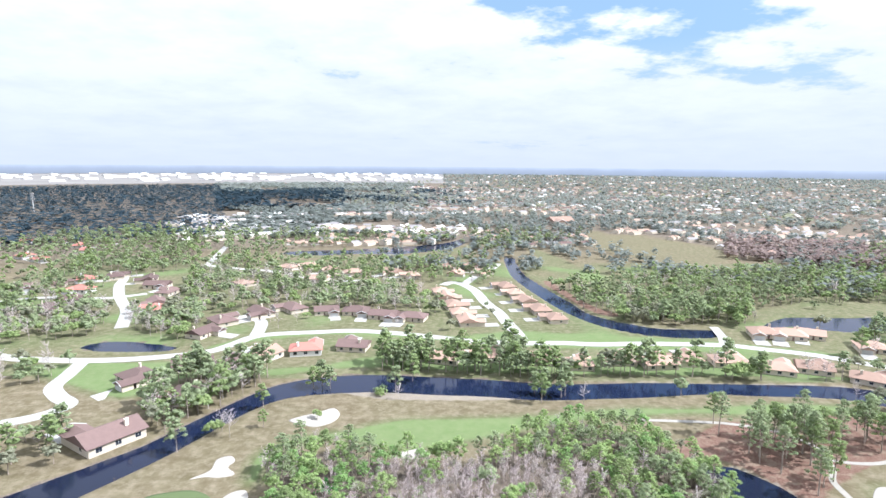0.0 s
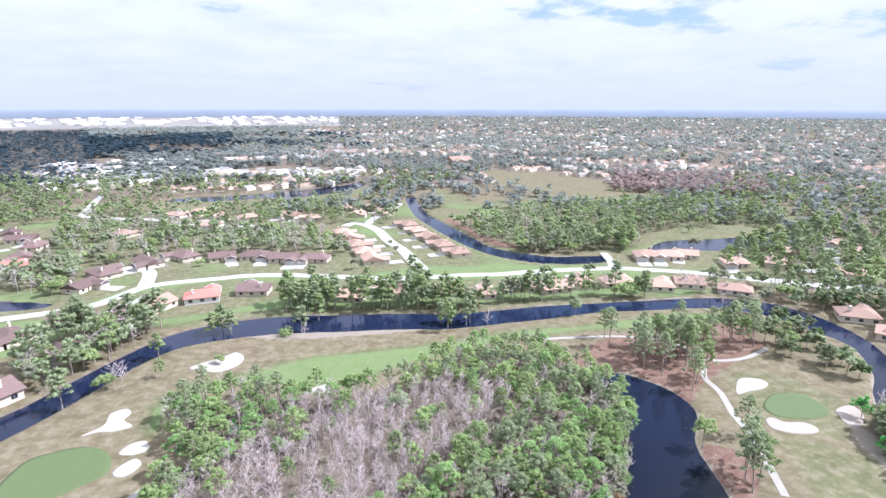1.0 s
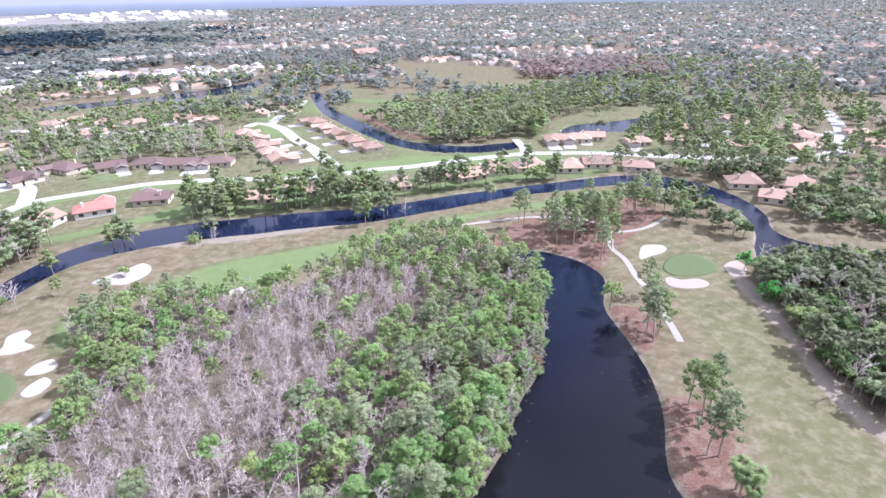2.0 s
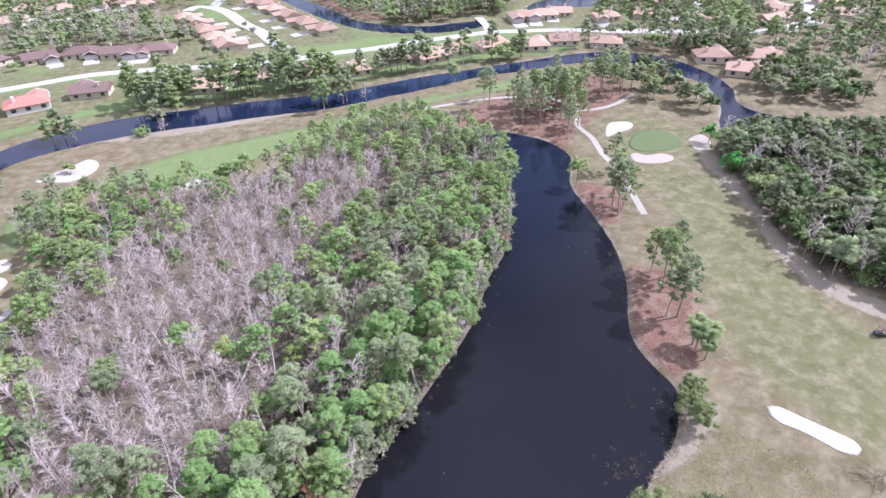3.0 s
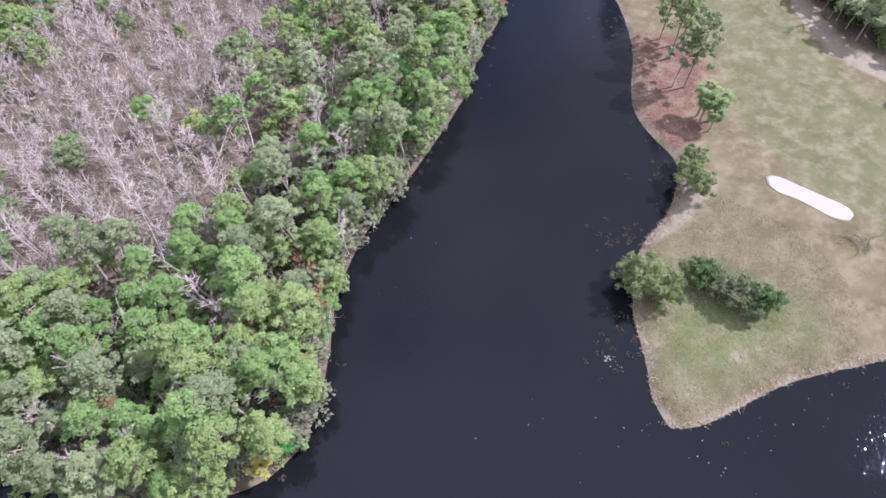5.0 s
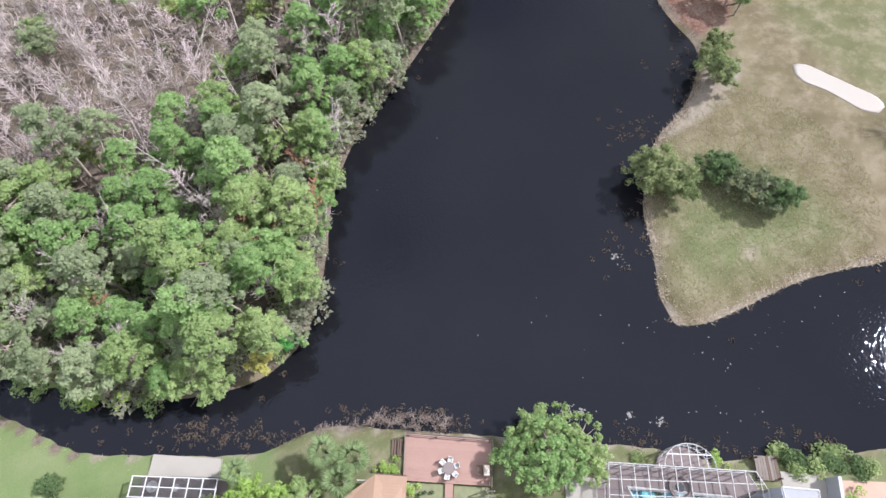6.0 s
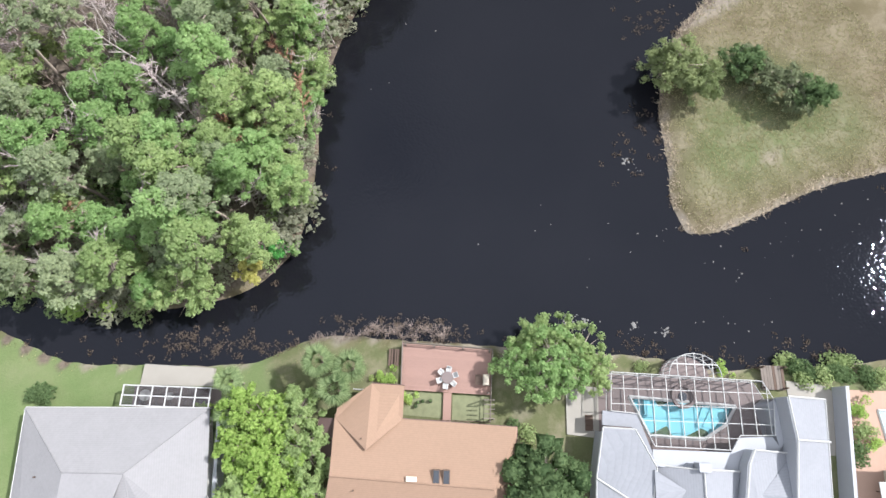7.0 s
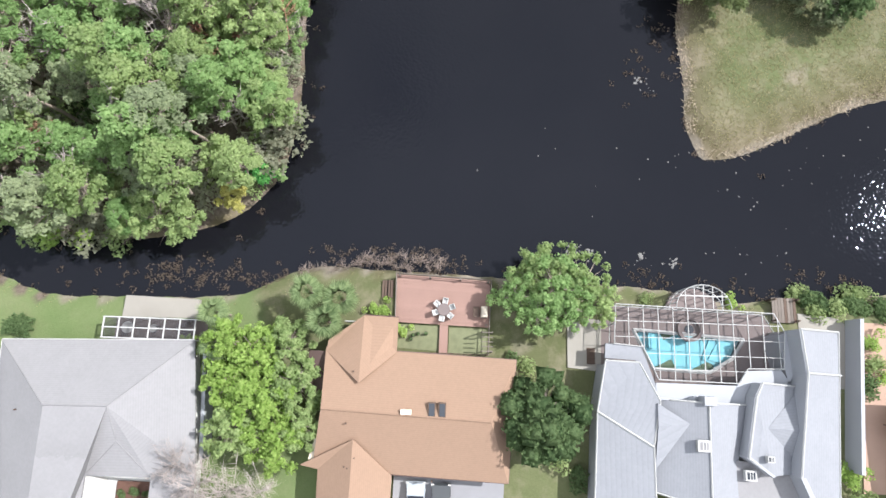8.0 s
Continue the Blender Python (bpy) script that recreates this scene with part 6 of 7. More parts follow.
def car(u, v, mat, label):
    """A parked saloon with its nose to +v: body, cabin glass, roof, wheels, lights."""
    root = lot_thing("car", label, "car", u, v, 0.06)
    prof = [(-2.2, 0.35), (-2.25, 0.75), (-1.6, 0.95), (1.0, 0.92), (2.1, 0.72), (2.25, 0.4)]
    for name, pr, hw, mt in (("body", prof, 0.88, mat), ("cabin", [(-1.5, 0.9), (-1.0, 1.38), (0.25, 1.4), (1.05, 0.9)], 0.76, "window_dark"), ("roof", [(-1.0, 1.37), (-0.9, 1.44), (0.15, 1.45), (0.28, 1.38)], 0.72, mat)):
        k = len(pr)
        inset = [0.06 if z > 0.9 else 0.0 for _, z in pr]
        s = Solid().add([(-hw + i, y, z) for (y, z), i in zip(pr, inset)] + [(hw - i, y, z) for (y, z), i in zip(pr, inset)],
                        [tuple(range(k)), tuple(reversed(range(k, 2 * k)))] + [(i, k + i, k + (i + 1) % k, (i + 1) % k) for i in range(k)])
        part_of(name, s.mesh(name, mt), root)
    for sx in (-0.8, 0.8):
        for sy in (-1.35, 1.4):
            w = part_of("wheel", Solid().rod((sx - 0.1, sy, 0.33), (sx + 0.1, sy, 0.33), 0.33, sides=14).mesh("wheel", "rubber"), root)
            part_of("rim", Solid().rod((sx - 0.11, sy, 0.33), (sx + 0.11, sy, 0.33), 0.19, sides=10).mesh("rim", "car_paint"), w)
        part_of("headlight", Solid().box(sx - 0.18, 2.05, 0.6, sx + 0.1, 2.22, 0.72).mesh("headlight", "trim_white"), root)
    return root


car(-4.5, -10.7, "car_grey", "silver-grey car parked on a grey driveway")
car(-2.1, -10.8, "car_dark", "dark car parked on a grey driveway")

dk = lot_thing("deck", "red-brown timber deck over the water's edge", "deck")
part_of("frame", Solid().prism([(-7.3, 11.35), (2.1, 10.95), (1.95, 6.35), (-7.25, 6.6)], -0.6, 0.36).mesh("frame", "wood_dark"), dk)
for u, v in ((-7.1, 11.2), (-4.0, 11.1), (-0.9, 11.0), (1.9, 10.8), (-7.1, 6.8), (1.8, 6.5)):
    part_of("post", Solid().box(u - 0.08, v - 0.08, -2.6, u + 0.08, v + 0.08, 1.3).mesh("post", "wood_grey"), dk)
nb = 33
for i in range(nb):
    f0, f1 = (i + 0.03) / nb, (i + 0.97) / nb
    va, vb = 11.4 + (6.55 - 11.4) * f0, 11.4 + (6.55 - 11.4) * f1
    wa, wb = 11.0 + (6.3 - 11.0) * f0, 11.0 + (6.3 - 11.0) * f1
    part_of("plank", Solid().prism([(-7.4, vb), (2.1, wb), (2.15, wa), (-7.4, va)], 0.37, 0.42).mesh("plank", "deck_red"), dk)
for a, b in (((-7.4, 11.4), (2.2, 11.0)), ((2.2, 11.0), (2.0, 3.6)), ((-7.4, 11.4), (-7.3, 7.0))):
    part_of("rail", Solid().rod((*a, 1.3), (*b, 1.3), 0.06, sides=4).mesh("rail", "wood_grey"), dk)
    part_of("rail", Solid().rod((*a, 0.8), (*b, 0.8), 0.04, sides=4).mesh("rail", "wood_dark"), dk)
for k in range(4):
    part_of("step", Solid().box(-8.9 + 0.3 * k, 9.0, -0.1, -8.65 + 0.3 * k, 10.8, 0.06 + 0.09 * k).mesh("step", "wood_dark"), dk)
part_of("walkway", Solid().box(-2.85, 3.4, -0.2, -2.0, 6.4, 0.36).mesh("walkway", "deck_red"), dk)
for pts in ([(-7.1, 6.4), (-2.95, 6.3), (-2.95, 3.8), (-7.1, 4.0)], [(-1.9, 6.2), (1.9, 6.2), (1.9, 3.5), (-1.9, 3.7)]):
    tagged(new("garden_bed", Solid().prism([lot(*q)[:2] for q in pts], -0.2, 0.08).mesh("garden_bed", "grass_bed")), "small fenced garden bed of grass and mulch", "garden bed", kind="structure")
fn = lot_thing("garden_fence", "low dark timber fence round a garden bed", "fence")
for i in range(14):
    u = -7.1 + i * 0.7
    part_of("post", Solid().box(u - 0.05, 3.55, -0.2, u + 0.05, 3.65, 1.0).mesh("post", "wood_dark"), fn)
part_of("rail", Solid().box(-7.2, 3.56, 0.92, 2.1, 3.64, 1.0).mesh("rail", "wood_dark"), fn)
for i in range(5):
    part_of("slat", Solid().box(1.3, 3.9 + i * 0.45, 2.0, 2.4, 3.98 + i * 0.45, 2.1).mesh("slat", "wood_grey"), fn)
for u in (1.35, 2.35):
    part_of("post", Solid().box(u - 0.05, 3.85, -0.2, u + 0.05, 3.95, 2.0).box(u - 0.05, 5.75, -0.2, u + 0.05, 5.85, 2.0).mesh("post", "wood_grey"), fn)

tb = lot_thing("patio_table", "round white garden table on a timber deck", "table", -2.5, 7.9, 0.42)
part_of("tabletop", Solid().rod((0, 0, 0.68), (0, 0, 0.73), 0.62, sides=20).mesh("tabletop", "paver_mauve"), tb)
part_of("leg", Solid().rod((0, 0, 0), (0, 0, 0.68), 0.06).rod((0, 0, 0), (0, 0, 0.04), 0.3, sides=12).mesh("leg", "trim_white"), tb)


def garden_chair(u, v, turn):
    c = lot_thing("garden_chair", "white plastic garden chair at a table", "chair", u, v, 0.42, turn, "chairs round the table")
    part_of("seat", Solid().box(-0.27, -0.27, 0.4, 0.27, 0.25, 0.45).mesh("seat", "trim_white"), c)
    part_of("backrest", Solid().box(-0.27, -0.32, 0.45, 0.27, -0.26, 0.9).mesh("backrest", "trim_white"), c)
    for sx in (-0.24, 0.24):
        part_of("armrest", Solid().box(sx - 0.04, -0.28, 0.62, sx + 0.04, 0.22, 0.66).mesh("armrest", "trim_white"), c)
        for sy in (-0.24, 0.2):
            part_of("leg", Solid().box(sx - 0.025, sy - 0.025, 0, sx + 0.025, sy + 0.025, 0.4).mesh("leg", "trim_white"), c)


for i in range(6):
    a = i * math.pi / 3 + 0.35
    garden_chair(-2.5 + 0.86 * math.cos(a), 7.9 + 0.86 * math.sin(a), math.degrees(a) + 90)
gr = lot_thing("grill", "barbecue grill with a pale cover on a timber deck", "grill", 1.55, 7.8, 0.42)
part_of("body", Solid().box(-0.32, -0.55, 0.1, 0.32, 0.55, 0.9).mesh("body", "stucco_cream"), gr)
part_of("lid", Solid().prism([(-0.3, -0.5), (0.3, -0.5), (0.2, 0.5), (-0.2, 0.5)], 0.9, 1.1).mesh("lid", "stucco_cream"), gr)
for sx in (-0.28, 0.28):
    part_of("leg", Solid().box(sx - 0.03, -0.5, 0, sx + 0.03, 0.5, 0.1).mesh("leg", "wood_dark"), gr)
bn = lot_thing("storage_box", "dark timber storage box on a deck", "box", 0.75, 7.8, 0.42)
part_of("body", Solid().box(-0.28, -0.5, 0, 0.28, 0.5, 0.55).mesh("body", "wood_dark"), bn)
part_of("lid", Solid().box(-0.3, -0.52, 0.55, 0.3, 0.52, 0.6).mesh("lid", "wood_dark"), bn)

# --- white house with the pool cage ---
wh = lot_thing("house", "white house with pale grey shed roofs", "house")
SH = "shingle_pale"
part_of("wall", Solid().prism([(12.9, 3.1), (15.8, 3.1), (17.5, 0), (17, -20), (11.4, -20), (12.2, -1.3)], -0.3, 2.8).mesh("wall", "wall_white"), wh)
slope(wh, [(12.9, 3.5, 3.4), (12.2, -1.2, 3.2), (16.9, -4.0, 4.1), (17.7, 0.0, 3.9), (16.0, 3.4, 3.6)], SH)
slope(wh, [(12.1, -1.3, 3.2), (11.2, -22, 3.0), (17.0, -22, 4.1), (16.9, -4.1, 4.1)], SH)
trim(wh, (12.1, -1.2, 3.24), (16.9, -4.05, 4.14), 0.22)
for a, b in (((12.9, 3.5, 3.4), (16.0, 3.4, 3.6)), ((16.0, 3.4, 3.6), (17.7, 0, 3.9)), ((17.7, 0, 3.9), (16.9, -4, 4.1)), ((16.9, -4, 4.1), (17.0, -22, 4.1)), ((12.9, 3.5, 3.4), (12.1, -1.2, 3.2)), ((12.1, -1.3, 3.2), (11.2, -22, 3.0))):
    trim(wh, a, b, 0.16)
part_of("canopy", Solid().prism([(13.1, 5.1), (16.5, 4.9), (17.7, 1.5), (17.9, 0.3), (17.6, 0.0), (15.9, 3.6), (13.0, 3.7)], 2.5, 2.75).mesh("canopy", "shingle_pale"), wh, "flat pale porch roof")
part_of("canopy", Solid().prism([(17.8, 1.6), (25.4, 1.6), (26.4, 3.0), (29.6, 3.2), (30.6, 1.6), (26.6, 0.6), (25.8, -0.2), (17.8, 0.1)], 2.45, 2.7).mesh("canopy", "wall_white"), wh, "flat white porch roof")
part_of("wall", Solid().prism([(17.6, 0.1), (25.9, -0.1), (25.0, -4.7), (24.9, -8.4), (17.0, -7.9)], -0.3, 2.9).mesh("wall", "wall_white"), wh)
slope(wh, [(17.6, 0.2, 3.0), (17.0, -7.9, 3.0), (21.6, -8.9, 4.6), (21.8, -0.1, 4.6)], SH)
slope(wh, [(21.8, -0.1, 4.6), (21.6, -8.9, 4.6), (24.9, -8.6, 3.0), (24.9, -4.7, 3.0), (26.0, -0.1, 3.0)], SH)
slope(wh, [(17.4, -0.2, 4.05), (20.2, -1.9, 4.15), (17.3, -2.2, 4.3)], SH, label="small side gable")
slope(wh, [(17.3, -2.2, 4.3), (20.2, -1.9, 4.15), (17.0, -6.0, 3.9)], SH, label="small side gable")
for a, b in (((21.8, -0.1, 4.65), (21.6, -8.9, 4.65)), ((17.0, -8.0, 3.0), (21.6, -9.0, 4.6)), ((21.6, -9.0, 4.6), (24.9, -8.7, 3.0)), ((17.6, 0.2, 3.1), (21.8, 0.0, 4.6)), ((21.8, 0.0, 4.6), (26.0, -0.1, 3.1))):
    trim(wh, a, b, 0.17)
part_of("parapet", Solid().prism([(17.7, 0.35), (20.6, 0.1), (21.0, 0.5), (22.6, 0.45), (22.6, -0.1), (17.7, 0.1)], 2.6, 3.5).mesh("parapet", "wall_white"), wh)
part_of("chimney", Solid().box(21.3, -0.2, 3.6, 22.4, 0.6, 4.9).mesh("chimney", "wall_white"), wh, "square white chimney")
# middle wing, high on one side
part_of("wall", Solid().prism([(27.0, 1.75), (30.2, 1.6), (30.2, -6), (27.4, -6.0), (25.3, -4.6), (26.3, 0.6)], -0.3, 3.0).mesh("wall", "wall_white"), wh)
part_of("parapet", Solid().prism([(26.7, 1.95), (27.0, 1.95), (26.4, 0.65), (25.35, -4.5), (27.4, -6.05), (27.25, -6.2), (25.0, -4.65), (26.05, 0.7)], 2.8, 4.4).mesh("parapet", "wall_white"), wh)
slope(wh, [(26.9, 1.9, 4.3), (26.25, 0.68, 4.32), (25.2, -4.6, 4.32), (27.35, -6.1, 4.1), (30.5, -5.9, 3.1), (30.6, 1.7, 3.1)], SH)
slope(wh, [(30.4, 1.0, 3.25), (27.2, -2.0, 4.1), (30.6, -2.1, 4.3)], SH, label="small cross gable")
slope(wh, [(30.6, -2.1, 4.3), (27.2, -2.0, 4.1), (30.3, -5.3, 3.25)], SH, label="small cross gable")
for a, b in (((26.85, 1.95, 4.42), (26.2, 0.68, 4.44)), ((26.2, 0.68, 4.44), (25.15, -4.6, 4.44)), ((25.15, -4.6, 4.44), (27.3, -6.15, 4.25)), ((26.85, 1.95, 4.4), (30.6, 1.75, 3.2))):
    trim(wh, a, b, 0.17)
# right wing
part_of("wall", Solid().prism([(30.8, 6.6), (34.5, 6.6), (34.3, 3.0), (33.2, -12), (31.9, -11.6), (29.8, -6.0), (31.0, 2.9)], -0.3, 3.3).mesh("wall", "wall_white"), wh)
part_of("parapet", Solid().prism([(30.35, 6.95), (30.65, 6.95), (30.95, 2.95), (29.6, -6.0), (29.3, -6.0), (30.65, 2.95)], 2.4, 4.8).mesh("parapet", "wall_white"), wh)
part_of("parapet", Solid().prism([(29.5, 6.3), (30.5, 6.9), (30.8, 3.0), (30.2, 1.8), (29.9, 4.0)], 0.0, 2.7).mesh("parapet", "wall_white"), wh)
slope(wh, [(30.55, 6.95, 4.7), (30.85, 3.0, 4.7), (34.7, 2.95, 3.3), (34.9, 6.85, 3.3)], SH)
slope(wh, [(30.85, 2.95, 4.7), (29.45, -6.05, 4.7), (31.7, -11.5, 4.4), (33.2, -12, 3.3), (34.7, 2.85, 3.3)], SH)
for a, b in (((30.5, 6.98, 4.82), (30.8, 3.0, 4.85)), ((30.8, 3.0, 4.85), (29.4, -6.05, 4.85)), ((30.8, 3.0, 4.8), (34.75, 2.9, 3.42)), ((30.5, 6.98, 4.8), (34.9, 6.9, 3.4)), ((34.9, 6.9, 3.35), (33.2, -12, 3.35))):
    trim(wh, a, b, 0.18)
slope(wh, [(24.5, -5.0, 3.14), (30.6, -5.6, 3.14), (32.4, -12, 3.1), (24.5, -12, 3.1)], "shingle_grey", label="low grey connecting roof")
part_of("parapet", Solid().prism([(29.3, -6.0), (29.75, -6.0), (32.0, -11.5), (31.55, -11.6)], 2.9, 4.9).mesh("parapet", "wall_white"), wh)
for u, v, z, s in ((21.1, -3.7, 4.35, 0.55), (26.9, -4.6, 4.4, 0.3), (25.6, -6.2, 3.3, 0.5)):
    o = part_of("skylight", Solid().box(u - s, v - s * 0.9, z, u + s, v + s * 0.9, z + 0.45).mesh("skylight", "trim_white"), wh)
    part_of("pane", Solid().box(u - s * 0.7, v - s * 0.6, z + 0.45, u + s * 0.7, v + s * 0.6, z + 0.48).mesh("pane", "shingle_grey" if u == 21.1 else "window_dark"), o)
    for k in (-0.23, 0.23):
        part_of("glazing_bar", Solid().box(u + s * k - 0.03, v - s * 0.6, z + 0.47, u + s * k + 0.03, v + s * 0.6, z + 0.52).mesh("glazing_bar", "trim_white"), o)
for u in (14.0, 15.3):
    window_at(wh, u, 3.12, 0.6, 1.0, 1.6, 180)

# patio, pool, spa, screen cage
POOL = [(16.6, 6.7), (27.6, 6.1), (26.4, 4.2), (24.0, 2.7), (18.5, 2.9), (17.4, 5.1)]
tagged(new("patio", slab_hole([lot(*q)[:2] for q in ((13.4, 9.1), (29.6, 8.7), (30.6, 6.8), (30.2, 1.2), (13.2, 1.2))], [lot(*q)[:2] for q in POOL], -1.0, 0.1, "patio", "paver_mauve")),
       "mauve-grey paved patio round a swimming pool", "patio", kind="structure")
pl = lot_thing("swimming_pool", "turquoise swimming pool with white coping", "swimming pool")
bas = Solid()
for i in range(6):
    a, b = POOL[i], POOL[(i + 1) % 6]
    bas.add([(*a, 0.1), (*b, 0.1), (*b, -0.72), (*a, -0.72)], [(0, 1, 2, 3)])
bas.add([(*q, -0.72) for q in POOL], [tuple(range(6))])
part_of("basin", bas.mesh("basin", "pool_tile"), pl)
w_ = part_of("pool_surface", Solid().add([(*q, -0.02) for q in POOL], [tuple(range(6))]).mesh("pool_surface", "pool_water"), pl)
w_.visible_shadow = False
for i in range(6):
    a, b = POOL[i], POOL[(i + 1) % 6]
    part_of("coping", Solid().rod((*a, 0.12), (*b, 0.12), 0.17, sides=4).mesh("coping", "trim_white"), pl)
for k in range(2):
    part_of("step", Solid().prism([(25.3 - 0.5 * k, 3.7 - 0.2 * k), (27.2 - 0.5 * k, 6.0), (25.4 - 0.9 * k, 6.1), (24.2 - 0.6 * k, 4.0)], -0.72, -0.45 - 0.12 * k).mesh("step", "pool_tile"), pl)
part_of("divider", Solid().box(18.2, 4.9, -0.72, 18.8, 6.5, -0.1).mesh("divider", "pool_tile"), pl)
sp = lot_thing("spa", "round raised spa tub beside a pool", "spa", 22.2, 6.9)
rim_ = Solid()
k = 24
for i in range(k):
    a, b = 2 * math.pi * i / k, 2 * math.pi * (i + 1) / k
    for r0, r1, z0, z1 in ((1.25, 1.25, 0.05, 0.5), (1.25, 0.95, 0.5, 0.5), (0.95, 0.8, 0.5, 0.0)):
        rim_.add([(r0 * math.cos(a), r0 * math.sin(a), z0), (r0 * math.cos(b), r0 * math.sin(b), z0), (r1 * math.cos(b), r1 * math.sin(b), z1), (r1 * math.cos(a), r1 * math.sin(a), z1)], [(0, 1, 2, 3)])
part_of("rim", rim_.mesh("rim", "paver_mauve"), sp)
part_of("seat", Solid().rod((0, 0, -0.1), (0, 0, 0.08), 0.85, sides=20).mesh("seat", "pool_tile"), sp)
part_of("cover", Solid().rod((0, 0, 0.05), (0, 0, 0.22), 0.45, sides=16).mesh("cover", "window_dark"), sp)

cg = lot_thing("pool_cage", "white aluminium screen cage over a pool", "screen cage")
CAGE = np.array([(14.1, 8.9), (29.2, 8.5), (30.1, 6.8), (29.8, 3.3), (26.4, 3.2), (25.5, 1.8), (18.0, 1.9), (16.6, 4.9), (13.9, 5.1)])
CH = 2.9


def clip_span(fixed, axis):
    """Where a line across the cage meets its outline."""
    hits = []
    for a, b in zip(CAGE, np.roll(CAGE, -1, 0)):
        if (a[axis] - fixed) * (b[axis] - fixed) < 0:
            t = (fixed - a[axis]) / (b[axis] - a[axis])
            hits.append(a[1 - axis] + t * (b[1 - axis] - a[1 - axis]))
    return sorted(hits)


for u in np.arange(15.3, 30.0, 1.42):
    h_ = clip_span(u, 0)
    for a, b in zip(h_[::2], h_[1::2]):
        part_of("beam", Solid().box(u - 0.026, a, CH - 0.05, u + 0.026, b, CH + 0.05).mesh("beam", "trim_white"), cg)
for v in (2.9, 4.3, 5.8, 7.3):
    h_ = clip_span(v, 1)
    for a, b in zip(h_[::2], h_[1::2]):
        part_of("beam", Solid().box(a, v - 0.026, CH - 0.05, b, v + 0.026, CH + 0.05).mesh("beam", "trim_white"), cg)
for a, b in zip(CAGE, np.roll(CAGE, -1, 0)):
    part_of("beam", Solid().rod((*a, CH), (*b, CH), 0.05, sides=4).mesh("beam", "trim_white"), cg)
for (ax, ay), (bx, by) in ((CAGE[0], CAGE[1]), (CAGE[1], CAGE[2]), (CAGE[2], CAGE[3]), (CAGE[8], CAGE[0])):
    k = max(1, int(math.hypot(bx - ax, by - ay) / 1.6))
    for i in range(k + 1):
        u, v = ax + (bx - ax) * i / k, ay + (by - ay) * i / k
        part_of("post", Solid().box(u - 0.05, v - 0.05, 0, u + 0.05, v + 0.05, CH).mesh("post", "trim_white"), cg)
    part_of("rail", Solid().rod((ax, ay, 1.1), (bx, by, 1.1), 0.05, sides=4).mesh("rail", "trim_white"), cg)
part_of("screen", Solid().add([(*q, CH - 0.09) for q in CAGE], [tuple(range(len(CAGE)))]).mesh("screen", "insect_screen"), cg, "fine grey insect screen")
# half-round bay of the cage, towards the water
BAY = [(22.6 + 2.65 * math.cos(a), 8.75 + 2.3 * math.sin(a)) for a in np.linspace(0, math.pi, 15)]
for p0, p1 in zip(BAY, BAY[1:]):
    part_of("hoop", Solid().rod((*p0, CH), (*p1, CH), 0.045, sides=4).mesh("hoop", "trim_white"), cg)
    part_of("hoop", Solid().rod((*p0, 1.1), (*p1, 1.1), 0.05, sides=4).mesh("hoop", "trim_white"), cg)
    part_of("post", Solid().rod((*p0, -0.8), (*p0, CH), 0.045, sides=4).mesh("post", "trim_white"), cg)
for k in range(1, 6):
    u = 22.6 - 2.65 + 5.3 * k / 6
    part_of("beam", Solid().box(u - 0.03, 8.75, CH - 0.03, u + 0.03, 8.75 + 2.3 * math.sqrt(1 - ((u - 22.6) / 2.65) ** 2), CH + 0.05).mesh("beam", "trim_white"), cg)
part_of("beam", Solid().box(20.3, 9.9, CH - 0.04, 24.9, 10.0, CH + 0.04).mesh("beam", "trim_white"), cg)
part_of("floor_slab", Solid().prism(BAY, -1.4, 0.08).mesh("floor_slab", "paver_mauve"), cg)
tagged(new("deck_slab", Solid().prism([lot(*q)[:2] for q in ((10.0, 7.7), (13.4, 7.5), (13.3, 2.4), (10.0, 2.7))], -0.3, 0.16).mesh("deck_slab", "path_concrete")), "pale buff terrace beside the pool cage", "terrace", kind="structure")
bk = lot_thing("bicycle_rack", "dark metal garden stand with hoops on a terrace", "rack", 12.3, 4.0, 0.16)
for k in range(4):
    pts = [(0.35 * math.cos(a), -0.8 + 0.45 * k, 0.4 + 0.35 * math.sin(a)) for a in np.linspace(0, 2 * math.pi, 11)]
    tv, tf = [], []
    for i, p0 in enumerate(pts[:-1]):
        tv += [(p0[0] * k1, p0[1] + d1, 0.4 + (p0[2] - 0.4) * k1) for k1, d1 in ((0.9, -0.03), (1.1, -0.03), (1.1, 0.03), (0.9, 0.03))]
        tf += [(4 * i + j, 4 * i + (j + 1) % 4, (4 * i + 4 + (j + 1) % 4) % 40, (4 * i + 4 + j) % 40) for j in range(4)]
    part_of("hoop", mesh_of("hoop", tv, tf, "wood_dark"), bk)
part_of("base", Solid().box(-0.4, -0.9, 0, 0.4, 0.7, 0.06).mesh("base", "wood_dark"), bk)
